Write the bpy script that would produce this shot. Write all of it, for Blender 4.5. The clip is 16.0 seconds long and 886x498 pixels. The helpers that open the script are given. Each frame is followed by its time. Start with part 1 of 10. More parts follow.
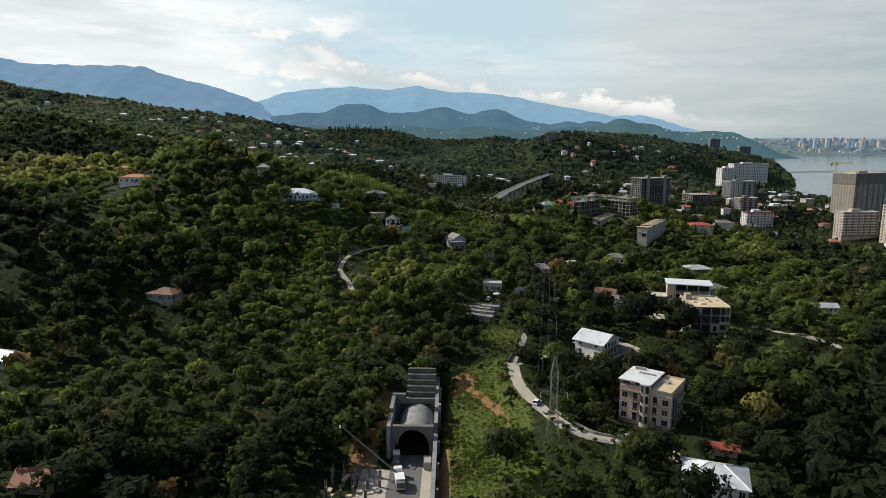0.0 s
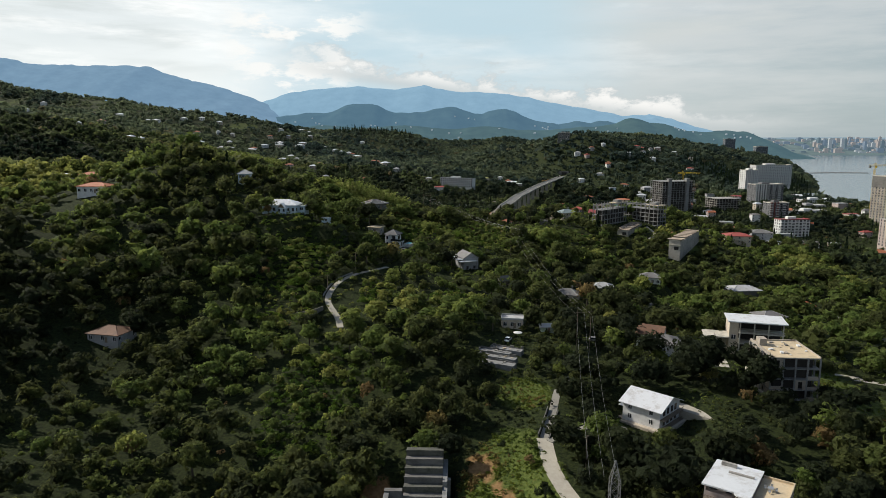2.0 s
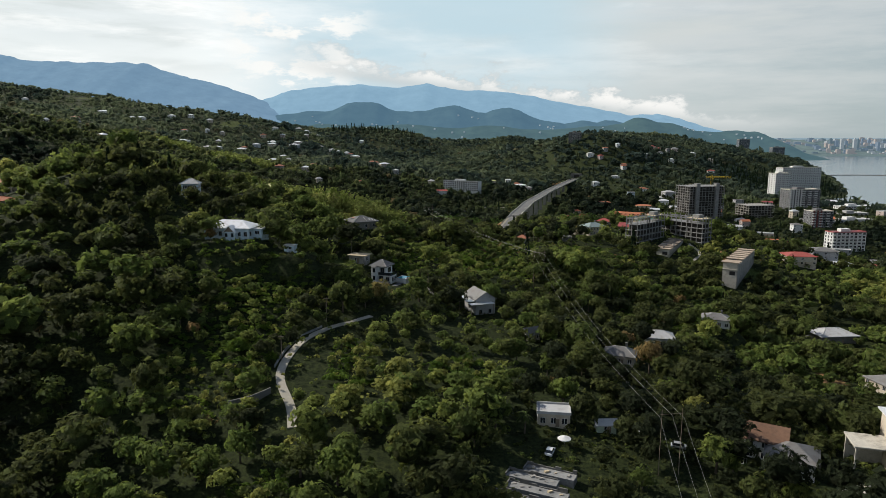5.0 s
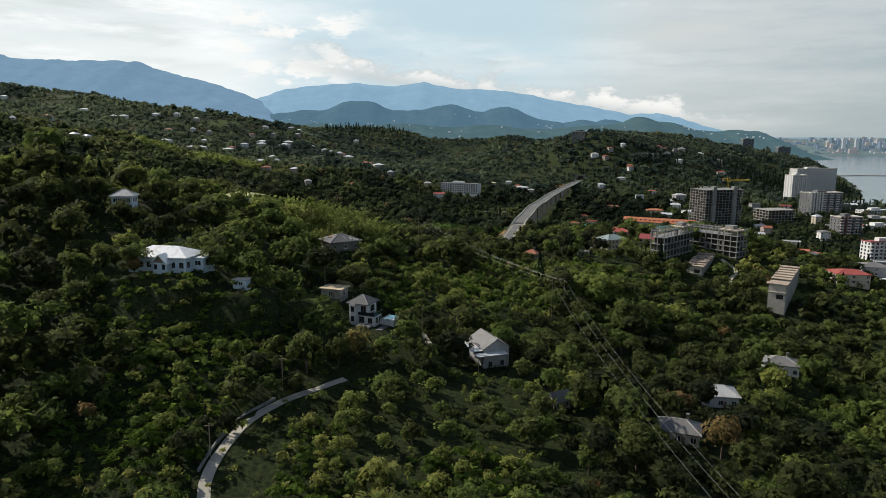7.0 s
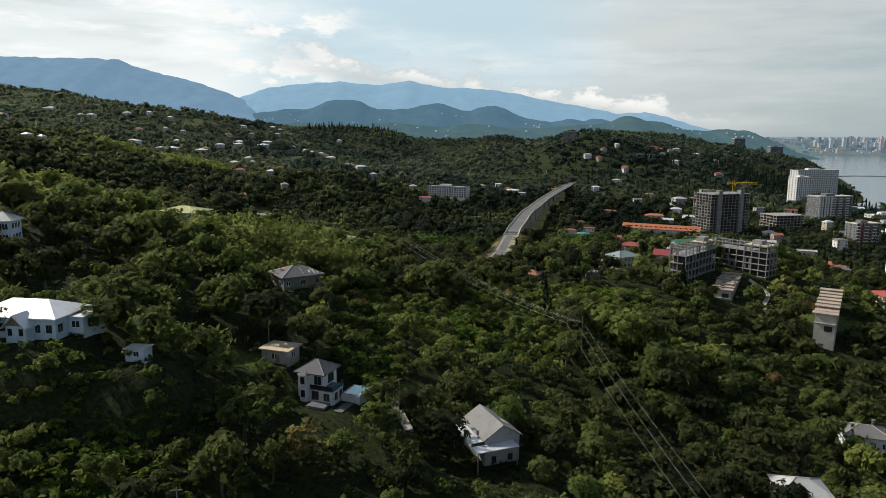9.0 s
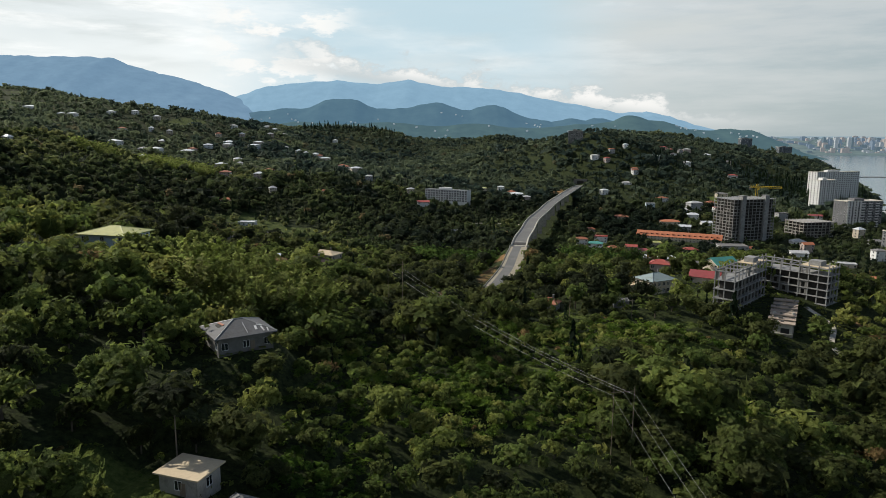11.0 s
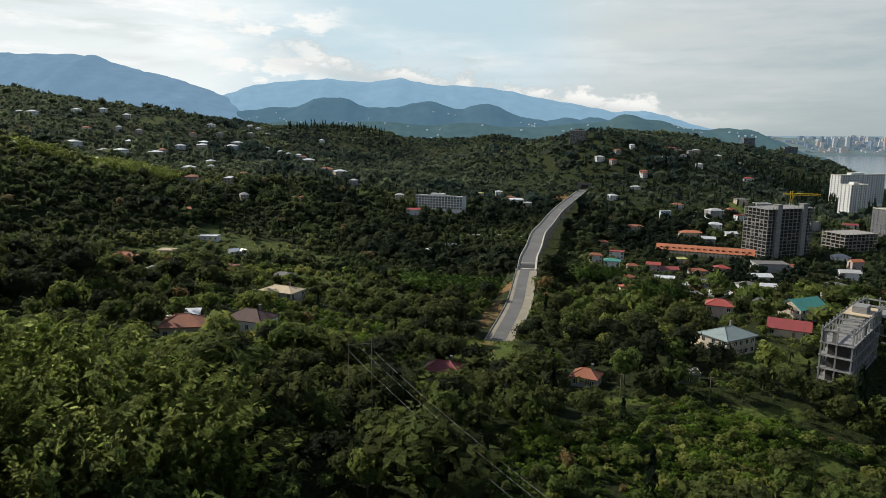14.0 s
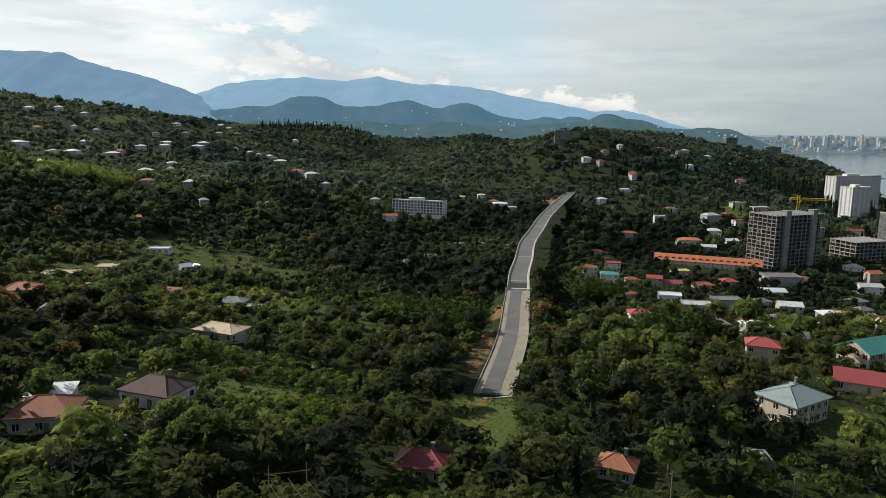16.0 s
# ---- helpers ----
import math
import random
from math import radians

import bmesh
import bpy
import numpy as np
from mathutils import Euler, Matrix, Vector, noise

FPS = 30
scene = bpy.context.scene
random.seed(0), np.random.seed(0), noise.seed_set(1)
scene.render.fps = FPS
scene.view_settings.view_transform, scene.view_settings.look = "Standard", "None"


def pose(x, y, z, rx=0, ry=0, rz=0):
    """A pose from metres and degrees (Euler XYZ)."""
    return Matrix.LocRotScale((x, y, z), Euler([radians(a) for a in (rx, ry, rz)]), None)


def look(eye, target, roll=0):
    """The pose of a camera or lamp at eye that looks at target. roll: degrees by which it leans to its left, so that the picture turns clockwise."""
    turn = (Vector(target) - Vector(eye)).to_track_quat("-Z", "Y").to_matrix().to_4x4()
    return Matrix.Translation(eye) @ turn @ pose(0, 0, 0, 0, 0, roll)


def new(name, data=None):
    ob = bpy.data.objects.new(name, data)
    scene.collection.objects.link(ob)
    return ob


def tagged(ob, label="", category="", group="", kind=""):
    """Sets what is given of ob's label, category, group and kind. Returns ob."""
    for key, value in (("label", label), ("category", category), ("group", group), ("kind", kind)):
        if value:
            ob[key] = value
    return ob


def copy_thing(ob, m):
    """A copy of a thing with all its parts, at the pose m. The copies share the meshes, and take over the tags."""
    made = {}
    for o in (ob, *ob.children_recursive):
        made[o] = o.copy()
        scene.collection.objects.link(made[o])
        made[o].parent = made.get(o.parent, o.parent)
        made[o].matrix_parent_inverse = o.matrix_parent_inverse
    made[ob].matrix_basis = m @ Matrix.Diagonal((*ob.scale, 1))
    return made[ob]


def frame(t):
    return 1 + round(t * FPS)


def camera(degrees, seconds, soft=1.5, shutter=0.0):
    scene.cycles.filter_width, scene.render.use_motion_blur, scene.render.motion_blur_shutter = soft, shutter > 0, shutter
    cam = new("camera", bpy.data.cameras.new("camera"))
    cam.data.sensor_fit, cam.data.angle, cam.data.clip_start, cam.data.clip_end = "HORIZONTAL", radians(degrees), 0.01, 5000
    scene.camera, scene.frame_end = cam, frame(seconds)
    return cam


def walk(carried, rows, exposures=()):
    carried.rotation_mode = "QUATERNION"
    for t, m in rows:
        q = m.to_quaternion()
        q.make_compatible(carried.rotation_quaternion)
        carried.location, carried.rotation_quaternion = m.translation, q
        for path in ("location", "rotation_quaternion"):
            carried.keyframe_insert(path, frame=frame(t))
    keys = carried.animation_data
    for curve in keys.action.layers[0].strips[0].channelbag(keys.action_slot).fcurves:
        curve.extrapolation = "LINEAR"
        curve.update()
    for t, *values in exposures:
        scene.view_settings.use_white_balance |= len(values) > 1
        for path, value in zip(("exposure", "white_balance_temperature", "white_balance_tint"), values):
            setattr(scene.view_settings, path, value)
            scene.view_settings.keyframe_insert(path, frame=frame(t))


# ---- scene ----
cam = camera(66.6, 16.0, 0.8)
PATH = [
    (0, (0.039, 0.076, 104.892), (0.014, 2.048, 104.559), 0.30),
    (0.5, (-0.163, 15.421, 105.148), (-0.190, 17.393, 104.816), 0.30),
    (1, (-0.475, 30.300, 105.342), (-0.505, 32.272, 105.010), 0.30),
    (1.5, (-0.779, 45.271, 105.617), (-0.820, 47.243, 105.285), 0.30),
    (2, (-1.330, 60.144, 105.807), (-1.377, 62.116, 105.474), 0.20),
    (2.5, (-1.836, 74.689, 105.862), (-1.885, 76.660, 105.529), 0.20),
    (3, (-2.354, 89.869, 105.903), (-2.402, 91.840, 105.570), 0.20),
    (3.5, (-2.903, 105.288, 105.910), (-2.952, 107.259, 105.576), 0.20),
    (4, (-3.540, 120.890, 105.711), (-3.591, 122.861, 105.377), 0.30),
    (6.5, (-6.267, 198.314, 105.742), (-6.322, 200.284, 105.405), 0.40),
    (7, (-6.856, 213.840, 105.831), (-6.901, 215.811, 105.494), 0.40),
    (7.5, (-7.209, 228.857, 106.085), (-7.243, 230.828, 105.748), 0.40),
    (8, (-7.502, 243.844, 106.368), (-7.525, 245.815, 106.031), 0.40),
    (8.5, (-7.641, 258.702, 106.730), (-7.656, 260.673, 106.392), 0.40),
    (9, (-7.713, 273.315, 106.989), (-7.719, 275.286, 106.650), 0.40),
    (11.5, (-8.127, 348.373, 107.383), (-8.130, 350.344, 107.042), 0.40),
    (12, (-8.224, 363.739, 107.439), (-8.223, 365.710, 107.097), 0.40),
    (12.5, (-8.342, 378.874, 107.499), (-8.336, 380.845, 107.157), 0.40),
    (13, (-8.336, 393.338, 107.684), (-8.327, 395.308, 107.342), 0.40),
    (13.5, (-8.387, 408.013, 107.763), (-8.373, 409.983, 107.422), 0.40),
    (14, (-8.284, 422.556, 107.898), (-8.266, 424.527, 107.556), 0.40),
    (14.5, (-8.140, 437.029, 107.948), (-8.117, 438.999, 107.606), 0.40),
    (15, (-7.967, 451.221, 108.022), (-7.936, 453.191, 107.679), 0.40),
    (15.5, (-7.773, 465.538, 108.068), (-7.718, 467.507, 107.725), 0.40),
    (16, (-7.478, 479.961, 108.017), (-7.399, 481.930, 107.674), 0.40),
]
walk(cam, [(t, look(eye, target, roll)) for t, eye, target, roll in PATH])


# ---------------------------------------------------------------- sky, sun
SUN_DIR = Vector((-0.80, 0.38, 0.66)).normalized()
world = bpy.data.worlds.new("sky")
scene.world = world
world.use_nodes = True


def sky_nodes():
    t = world.node_tree
    t.nodes.clear()
    out = t.nodes.new("ShaderNodeOutputWorld")
    bg = t.nodes.new("ShaderNodeBackground")
    sky = t.nodes.new("ShaderNodeTexSky")
    sky.sky_type = "NISHITA"
    sky.sun_disc = False
    sky.sun_elevation = math.asin(SUN_DIR.z)
    sky.sun_rotation = math.atan2(SUN_DIR.x, SUN_DIR.y)
    sky.air_density, sky.dust_density, sky.ozone_density = 1.0, 1.0, 1.4
    bg.inputs["Strength"].default_value = 0.091
    co = t.nodes.new("ShaderNodeTexCoord")
    sep = t.nodes.new("ShaderNodeSeparateXYZ")
    t.links.new(co.outputs["Generated"], sep.inputs[0])

    def noise_layer(scale_xyz, scale, detail, lo, hi, off, rough=0.55):
        m = t.nodes.new("ShaderNodeMapping")
        m.inputs["Scale"].default_value = scale_xyz
        m.inputs["Location"].default_value = off
        n = t.nodes.new("ShaderNodeTexNoise")
        n.inputs["Scale"].default_value = scale
        n.inputs["Detail"].default_value = detail
        n.inputs["Roughness"].default_value = rough
        r = t.nodes.new("ShaderNodeMapRange")
        r.interpolation_type = "SMOOTHSTEP"
        r.inputs["From Min"].default_value, r.inputs["From Max"].default_value = lo, hi
        t.links.new(co.outputs["Generated"], m.inputs[0])
        t.links.new(m.outputs[0], n.inputs["Vector"])
        t.links.new(n.outputs["Fac"], r.inputs["Value"])
        return r.outputs[0]

    def band(lo0, lo1, hi0, hi1):
        a = t.nodes.new("ShaderNodeMapRange")
        a.interpolation_type = "SMOOTHSTEP"
        a.inputs["From Min"].default_value, a.inputs["From Max"].default_value = lo0, lo1
        b = t.nodes.new("ShaderNodeMapRange")
        b.interpolation_type = "SMOOTHSTEP"
        b.inputs["From Min"].default_value, b.inputs["From Max"].default_value = hi0, hi1
        b.inputs["To Min"].default_value, b.inputs["To Max"].default_value = 1.0, 0.0
        t.links.new(sep.outputs["Z"], a.inputs["Value"])
        t.links.new(sep.outputs["Z"], b.inputs["Value"])
        return times(a.outputs[0], b.outputs[0])

    def times(p, q):
        m = t.nodes.new("ShaderNodeMath")
        m.operation = "MULTIPLY"
        t.links.new(p, m.inputs[0])
        if isinstance(q, float):
            m.inputs[1].default_value = q
        else:
            t.links.new(q, m.inputs[1])
        return m.outputs[0]

    def over(base, colour, fac):
        m = t.nodes.new("ShaderNodeMix")
        m.data_type = "RGBA"
        t.links.new(fac, m.inputs["Factor"])
        t.links.new(base, m.inputs["A"])
        m.inputs["B"].default_value = (*colour, 1)
        return m.outputs["Result"]

    # haze is brightest round the sun and thins out away from it
    dot = t.nodes.new("ShaderNodeVectorMath")
    dot.operation = "DOT_PRODUCT"
    dot.inputs[1].default_value = SUN_DIR
    t.links.new(co.outputs["Generated"], dot.inputs[0])
    glare = t.nodes.new("ShaderNodeMapRange")
    glare.interpolation_type = "SMOOTHSTEP"
    glare.inputs["From Min"].default_value, glare.inputs["From Max"].default_value = -0.10, 0.72
    glare.inputs["To Min"].default_value, glare.inputs["To Max"].default_value = 0.0, 1.0
    t.links.new(dot.outputs["Value"], glare.inputs["Value"])
    near = glare.outputs[0]
    c = sky.outputs[0]

    def calc(op, p, q):
        m = t.nodes.new("ShaderNodeMath")
        m.operation = op
        for k, v in enumerate((p, q)):
            if isinstance(v, float):
                m.inputs[k].default_value = v
            else:
                t.links.new(v, m.inputs[k])
        return m.outputs[0]

    def ease(src, lo, hi):
        a = t.nodes.new("ShaderNodeMapRange")
        a.interpolation_type = "SMOOTHSTEP"
        a.inputs["From Min"].default_value, a.inputs["From Max"].default_value = lo, hi
        t.links.new(src, a.inputs["Value"])
        return a.outputs[0]

    def cone(direction, inner, outer):
        """One inside a round part of the sky, fading to nothing at its rim."""
        dt = t.nodes.new("ShaderNodeVectorMath")
        dt.operation = "DOT_PRODUCT"
        dt.inputs[1].default_value = Vector(direction).normalized()
        t.links.new(co.outputs["Generated"], dt.inputs[0])
        return ease(dt.outputs["Value"], math.cos(radians(outer)), math.cos(radians(inner)))

    # pale haze over the horizon all round, palest under the sun
    c = over(c, (4.6, 5.5, 5.8), times(band(-0.3, -0.2, 0.05, 0.5), 0.84))
    c = over(c, (11.4, 11.8, 11.7), times(times(times(noise_layer((1, 1, 3.0), 1.1, 5, -0.1, 0.62, (3, 1, 0)), near), band(-0.3, -0.2, 0.3, 0.8)), 0.95))
    # high thin streaks, strongest towards the sun
    streak = noise_layer((1, 1, 7), 2.3, 8, 0.44, 0.64, (2.3, 5.2, 0), 0.6)
    c = over(c, (6.4, 7.0, 6.9), times(times(streak, band(0.06, 0.12, 0.35, 0.6)), 0.65))
    c = over(c, (12.0, 12.1, 11.9), times(times(times(noise_layer((1, 1, 6), 3.4, 8, 0.48, 0.66, (7.3, 1.2, 0), 0.6), band(0.05, 0.10, 0.35, 0.6)), near), 0.9))
    # a clear bluish stretch with a group of small white puffs in it
    c = over(c, (6.0, 7.8, 8.7), times(times(cone((-0.05, 0.97, 0.145), 5.0, 19.0), noise_layer((1, 1, 4), 3.0, 5, 0.22, 0.60, (1.1, 4.2, 0))), 0.95))
    c = over(c, (10.8, 10.8, 10.5), times(times(noise_layer((1, 1, 2.8), 10.0, 8, 0.49, 0.58, (5.4, 1.7, 0.2), 0.62), cone((-0.23, 0.965, 0.132), 2.5, 7.0)), 0.95))
    # a wide veil of thin cloud over the bay
    c = over(c, (7.9, 8.1, 8.0), times(times(noise_layer((1, 1.6, 9), 2.1, 8, 0.36, 0.60, (0.6, 2.2, 0.4), 0.62), cone((0.42, 0.95, 0.22), 5.0, 17.0)), 0.5))
    # low cumulus along the mountain crest, sinking with it towards the bay
    u = calc("ADD", sep.outputs["Z"], calc("MULTIPLY", sep.outputs["X"], 0.14))
    along = calc("MULTIPLY", ease(sep.outputs["X"], -0.30, -0.12), calc("SUBTRACT", 1.0, ease(sep.outputs["X"], 0.26, 0.44)))
    n = t.nodes.new("ShaderNodeTexNoise")
    n.inputs["Scale"].default_value, n.inputs["Detail"].default_value, n.inputs["Roughness"].default_value = 17.0, 8.0, 0.62
    m = t.nodes.new("ShaderNodeMapping")
    m.inputs["Scale"].default_value, m.inputs["Location"].default_value = (1, 1, 1.9), (0.4, 7.7, 0.3)
    t.links.new(co.outputs["Generated"], m.inputs[0])
    t.links.new(m.outputs[0], n.inputs["Vector"])
    puff = calc("ADD", n.outputs["Fac"], calc("MULTIPLY", calc("SUBTRACT", 0.081, u), 7.0))
    body = times(times(ease(puff, 0.41, 0.53), ease(u, 0.045, 0.064)), along)
    c = over(c, (6.4, 6.9, 7.0), times(body, 0.8))
    c = over(c, (11.4, 11.2, 10.8), times(times(times(ease(puff, 0.46, 0.60), ease(u, 0.058, 0.082)), along), 0.8))
    t.links.new(c, bg.inputs["Color"])
    t.links.new(bg.outputs[0], out.inputs[0])


sky_nodes()
sun = new("sun", bpy.data.lights.new("sun", "SUN"))
sun.data.energy, sun.data.angle, sun.data.color = 5.0, radians(0.6), (1.0, 0.94, 0.83)
sun.matrix_world = look(SUN_DIR * 500, (0, 0, 0))


# ---------------------------------------------------------------- the lie of the land
SEA = -8.0
KNOLLS = []
for xs, ys, reach, lifts in (
    ((-230, -120, -40, 40, 120, 230), (180, 300, 420, 540), 75,
     (-20.8, 13.6, -4.4, 10.1, 3.8, -27.3, 28.8, 13.2, -24.7, 13.1, -4.2, -4.3, 3.5, 0.3, 0.9, 15.5, 4.5, 0.4, -5.1, -16.5, -10.2, 3.9, -2.2, -7.9)),
    ((-320, -180, -60, 60, 170, 300), (680, 850), 110,
     (-13.6, -31.1, 26.6, -8.4, -9.1, 2.7, -9.3, -3.8, 45.2, -11.9, -19.1, 1.0)),
):
    cells = [(x, y) for x in xs for y in ys]
    KNOLLS += [(x, y, reach, h) for (x, y), h in zip(cells, lifts)]
for reach, hills in (
    (150, ((-420, 1050, 17.5), (-230, 1080, -14.8), (-60, 1050, -20.9), (120, 1080, 13.3), (300, 1080, -11.1), (500, 1000, 6.2))),
    (190, ((-700, 1300, 58.0), (-420, 1350, -20.3), (-150, 1350, 55.1), (60, 1350, -37.0), (250, 1380, 17.2), (430, 1400, 23.5), (620, 1450, -35.5))),
    (230, ((-1550, 1950, 222.8), (-1150, 1900, 113.3), (-800, 1750, 78.2), (-450, 1800, 76.7), (-100, 1800, -44.7), (-60, 2150, -3.7), (220, 1750, 83.9), (420, 1760, 0.7), (620, 1780, 38.6), (850, 1800, 6.0))),
    (420, ((-1000, 2600, 144.1), (-400, 2500, 30.8), (200, 2500, 56.9), (700, 2400, 12.7), (-500, 600, 3.8), (-500, 250, 51.3), (-900, 900, 121.5))),
    (85, ((150, 1570, -20.9), (260, 1570, 42.5), (370, 1570, -8.8), (480, 1570, 9.1), (590, 1570, -14.0), (700, 1570, -0.9))),
    (110, ((-1250, 2050, -9.2), (-1080, 2050, -14.6), (-910, 2050, 26.0), (-740, 2050, -32.0), (-570, 2050, 7.6), (110, 2050, -5.1), (280, 2050, -23.0), (450, 2050, 38.6), (620, 2050, 14.6), (790, 2050, 18.5), (-800, 2330, 2.5), (-640, 2330, 2.4), (-480, 2330, 4.1), (-320, 2330, 21.7), (-160, 2330, 26.2), (0, 2330, -23.3), (160, 2330, 40.6), (320, 2330, -24.6), (480, 2330, -4.4))),
):
    KNOLLS += [(x, y, reach, h) for x, y, h in hills]
KNOLLS += [(-165, 455, 30, 12.0)]


def smooth(a, b, v):
    s = np.clip((v - a) / (b - a), 0, 1)
    return s * s * (3 - 2 * s)


def road_dist(x, y, pts):
    """Distance to a bent line and the height along it."""
    best = np.full(np.shape(x), 1e9)
    high = np.zeros(np.shape(x))
    for (x0, y0, z0), (x1, y1, z1) in zip(pts, pts[1:]):
        dx, dy = x1 - x0, y1 - y0
        s = np.clip(((x - x0) * dx + (y - y0) * dy) / (dx * dx + dy * dy), 0, 1)
        d = np.hypot(x - x0 - s * dx, y - y0 - s * dy)
        high = np.where(d < best, z0 + s * (z1 - z0), high)
        best = np.minimum(best, d)
    return best, high


def raw_height(x, y):
    x, y = np.asarray(x, float), np.asarray(y, float)
    coast = 760 + np.maximum(0, y - 1500) * 0.45
    z = -16 + 14 / (1 + np.exp(-np.clip((coast - x) / 35, -60, 60)))
    inland = smooth(30, -110, x - coast)
    for cx, cy, s, h in KNOLLS:
        z = z + inland * h * np.exp(-((x - cx) ** 2 + (y - cy) ** 2) / (2 * s * s))
    # small gullies and humps
    z = z + 1.6 * np.sin(x / 23 + 0.7 * np.sin(y / 31)) * np.sin(y / 27 + 0.5) * smooth(60, 160, y) * smooth(700, 500, x)
    return z


# ---------------------------------------------------------------- roads and cuttings that shape the ground
LANE = [(66, 165, 18.5), (57, 177, 19.5), (40, 181, 20.5), (30, 196, 21), (23.5, 218, 21.5), (22.8, 238, 22.3), (27.5, 254, 23.8), (31.5, 269, 25), (39, 281, 25.4), (53, 291, 26)]
CUT_X, CUT_Z = -11.3, 7.6          # the tunnel approach

VIADUCT = [(18, 692, 22), (33, 753, 22), (43, 809, 22), (48.5, 840, 22), (56, 885, 22), (66, 931, 22), (80, 1000, 22.3), (98, 1064, 22.8), (122, 1150, 24), (150, 1235, 25.5), (176, 1310, 27), (200, 1380, 28.5)]
MIDROAD = [(-36, 381, 42.5), (-42, 375.5, 42), (-49, 367, 41.8), (-54.3, 358, 40.8), (-56.4, 348.5, 39.4), (-57, 340, 37.6), (-55.5, 333, 36), (-50, 322, 33.5), (-47, 312, 32)]
EASTROAD = [(140, 305, 17.5), (161, 299, 15.5), (168, 288, 14.8), (165.5, 267, 14.5), (160, 252, 15), (151, 225, 16), (146, 205, 16)]

PADS = [(-92, 406, 65.6, 13), (-70, 403, 61.0, 7), (-37, 421, 46.0, 9), (-52, 431, 52.3, 8), (112.5, 455, 20.0, 9), (78, 422, 21.0, 8), (171, 466, 10.8, 12), (91, 299, 24.2, 8), (2, 414, 35.5, 10), (-54, 478, 60.4, 9), (58, 252, 20.0, 10), (107, 308, 24.3, 13), (108, 278, 22.3, 10), (60, 193, 19.6, 9), (-80, 606, 50.5, 8), (-68, 632, 46.0, 9), (1030, 2700, 40, 60), (1027, 2450, 38, 55)]


def ground_height(x, y):
    z = raw_height(x, y)
    x, y = np.asarray(x, float), np.asarray(y, float)
    for px, py, pz, pr in PADS:
        z = z + (pz - z) * smooth(pr * 1.9, pr * 0.8, np.hypot(x - px, y - py))
    # cutting in front of the tunnel
    inside = smooth(9.5, 7.2, np.abs(x - CUT_X)) * smooth(229, 225, y) * smooth(98, 116, y)
    left = smooth(-40, -24, x) * smooth(-4, -6, x) * smooth(192, 186, y) * smooth(98, 116, y)
    z = z + (CUT_Z - z) * np.maximum(inside, left)
    d, h = road_dist(x, y, LANE)
    k = smooth(8, 3.2, d)
    z = z + (h - z) * k
    for pts, wide, slope in ((MIDROAD, 2.6, 6), (EASTROAD, 3.0, 8)):
        d, h = road_dist(x, y, pts)
        z = z + (h - z) * smooth(slope, wide, d)
    d, h = road_dist(x, y, VIADUCT[:4])
    z = np.where(y < 850, z + (h - 0.5 - z) * smooth(22, 8, d), z)
    d, h = road_dist(x, y, VIADUCT[-2:])
    z = z + (h - 0.5 - z) * smooth(16, 8, d)
    return z


# ---------------------------------------------------------------- materials
def material(name):
    m = bpy.data.materials.new(name)
    m.use_nodes = True
    m.node_tree.nodes.clear()
    return m, m.node_tree


def node(t, kind, **values):
    n = t.nodes.new(kind)
    for key, v in values.items():
        n.inputs[key.replace("_", " ")].default_value = v
    return n


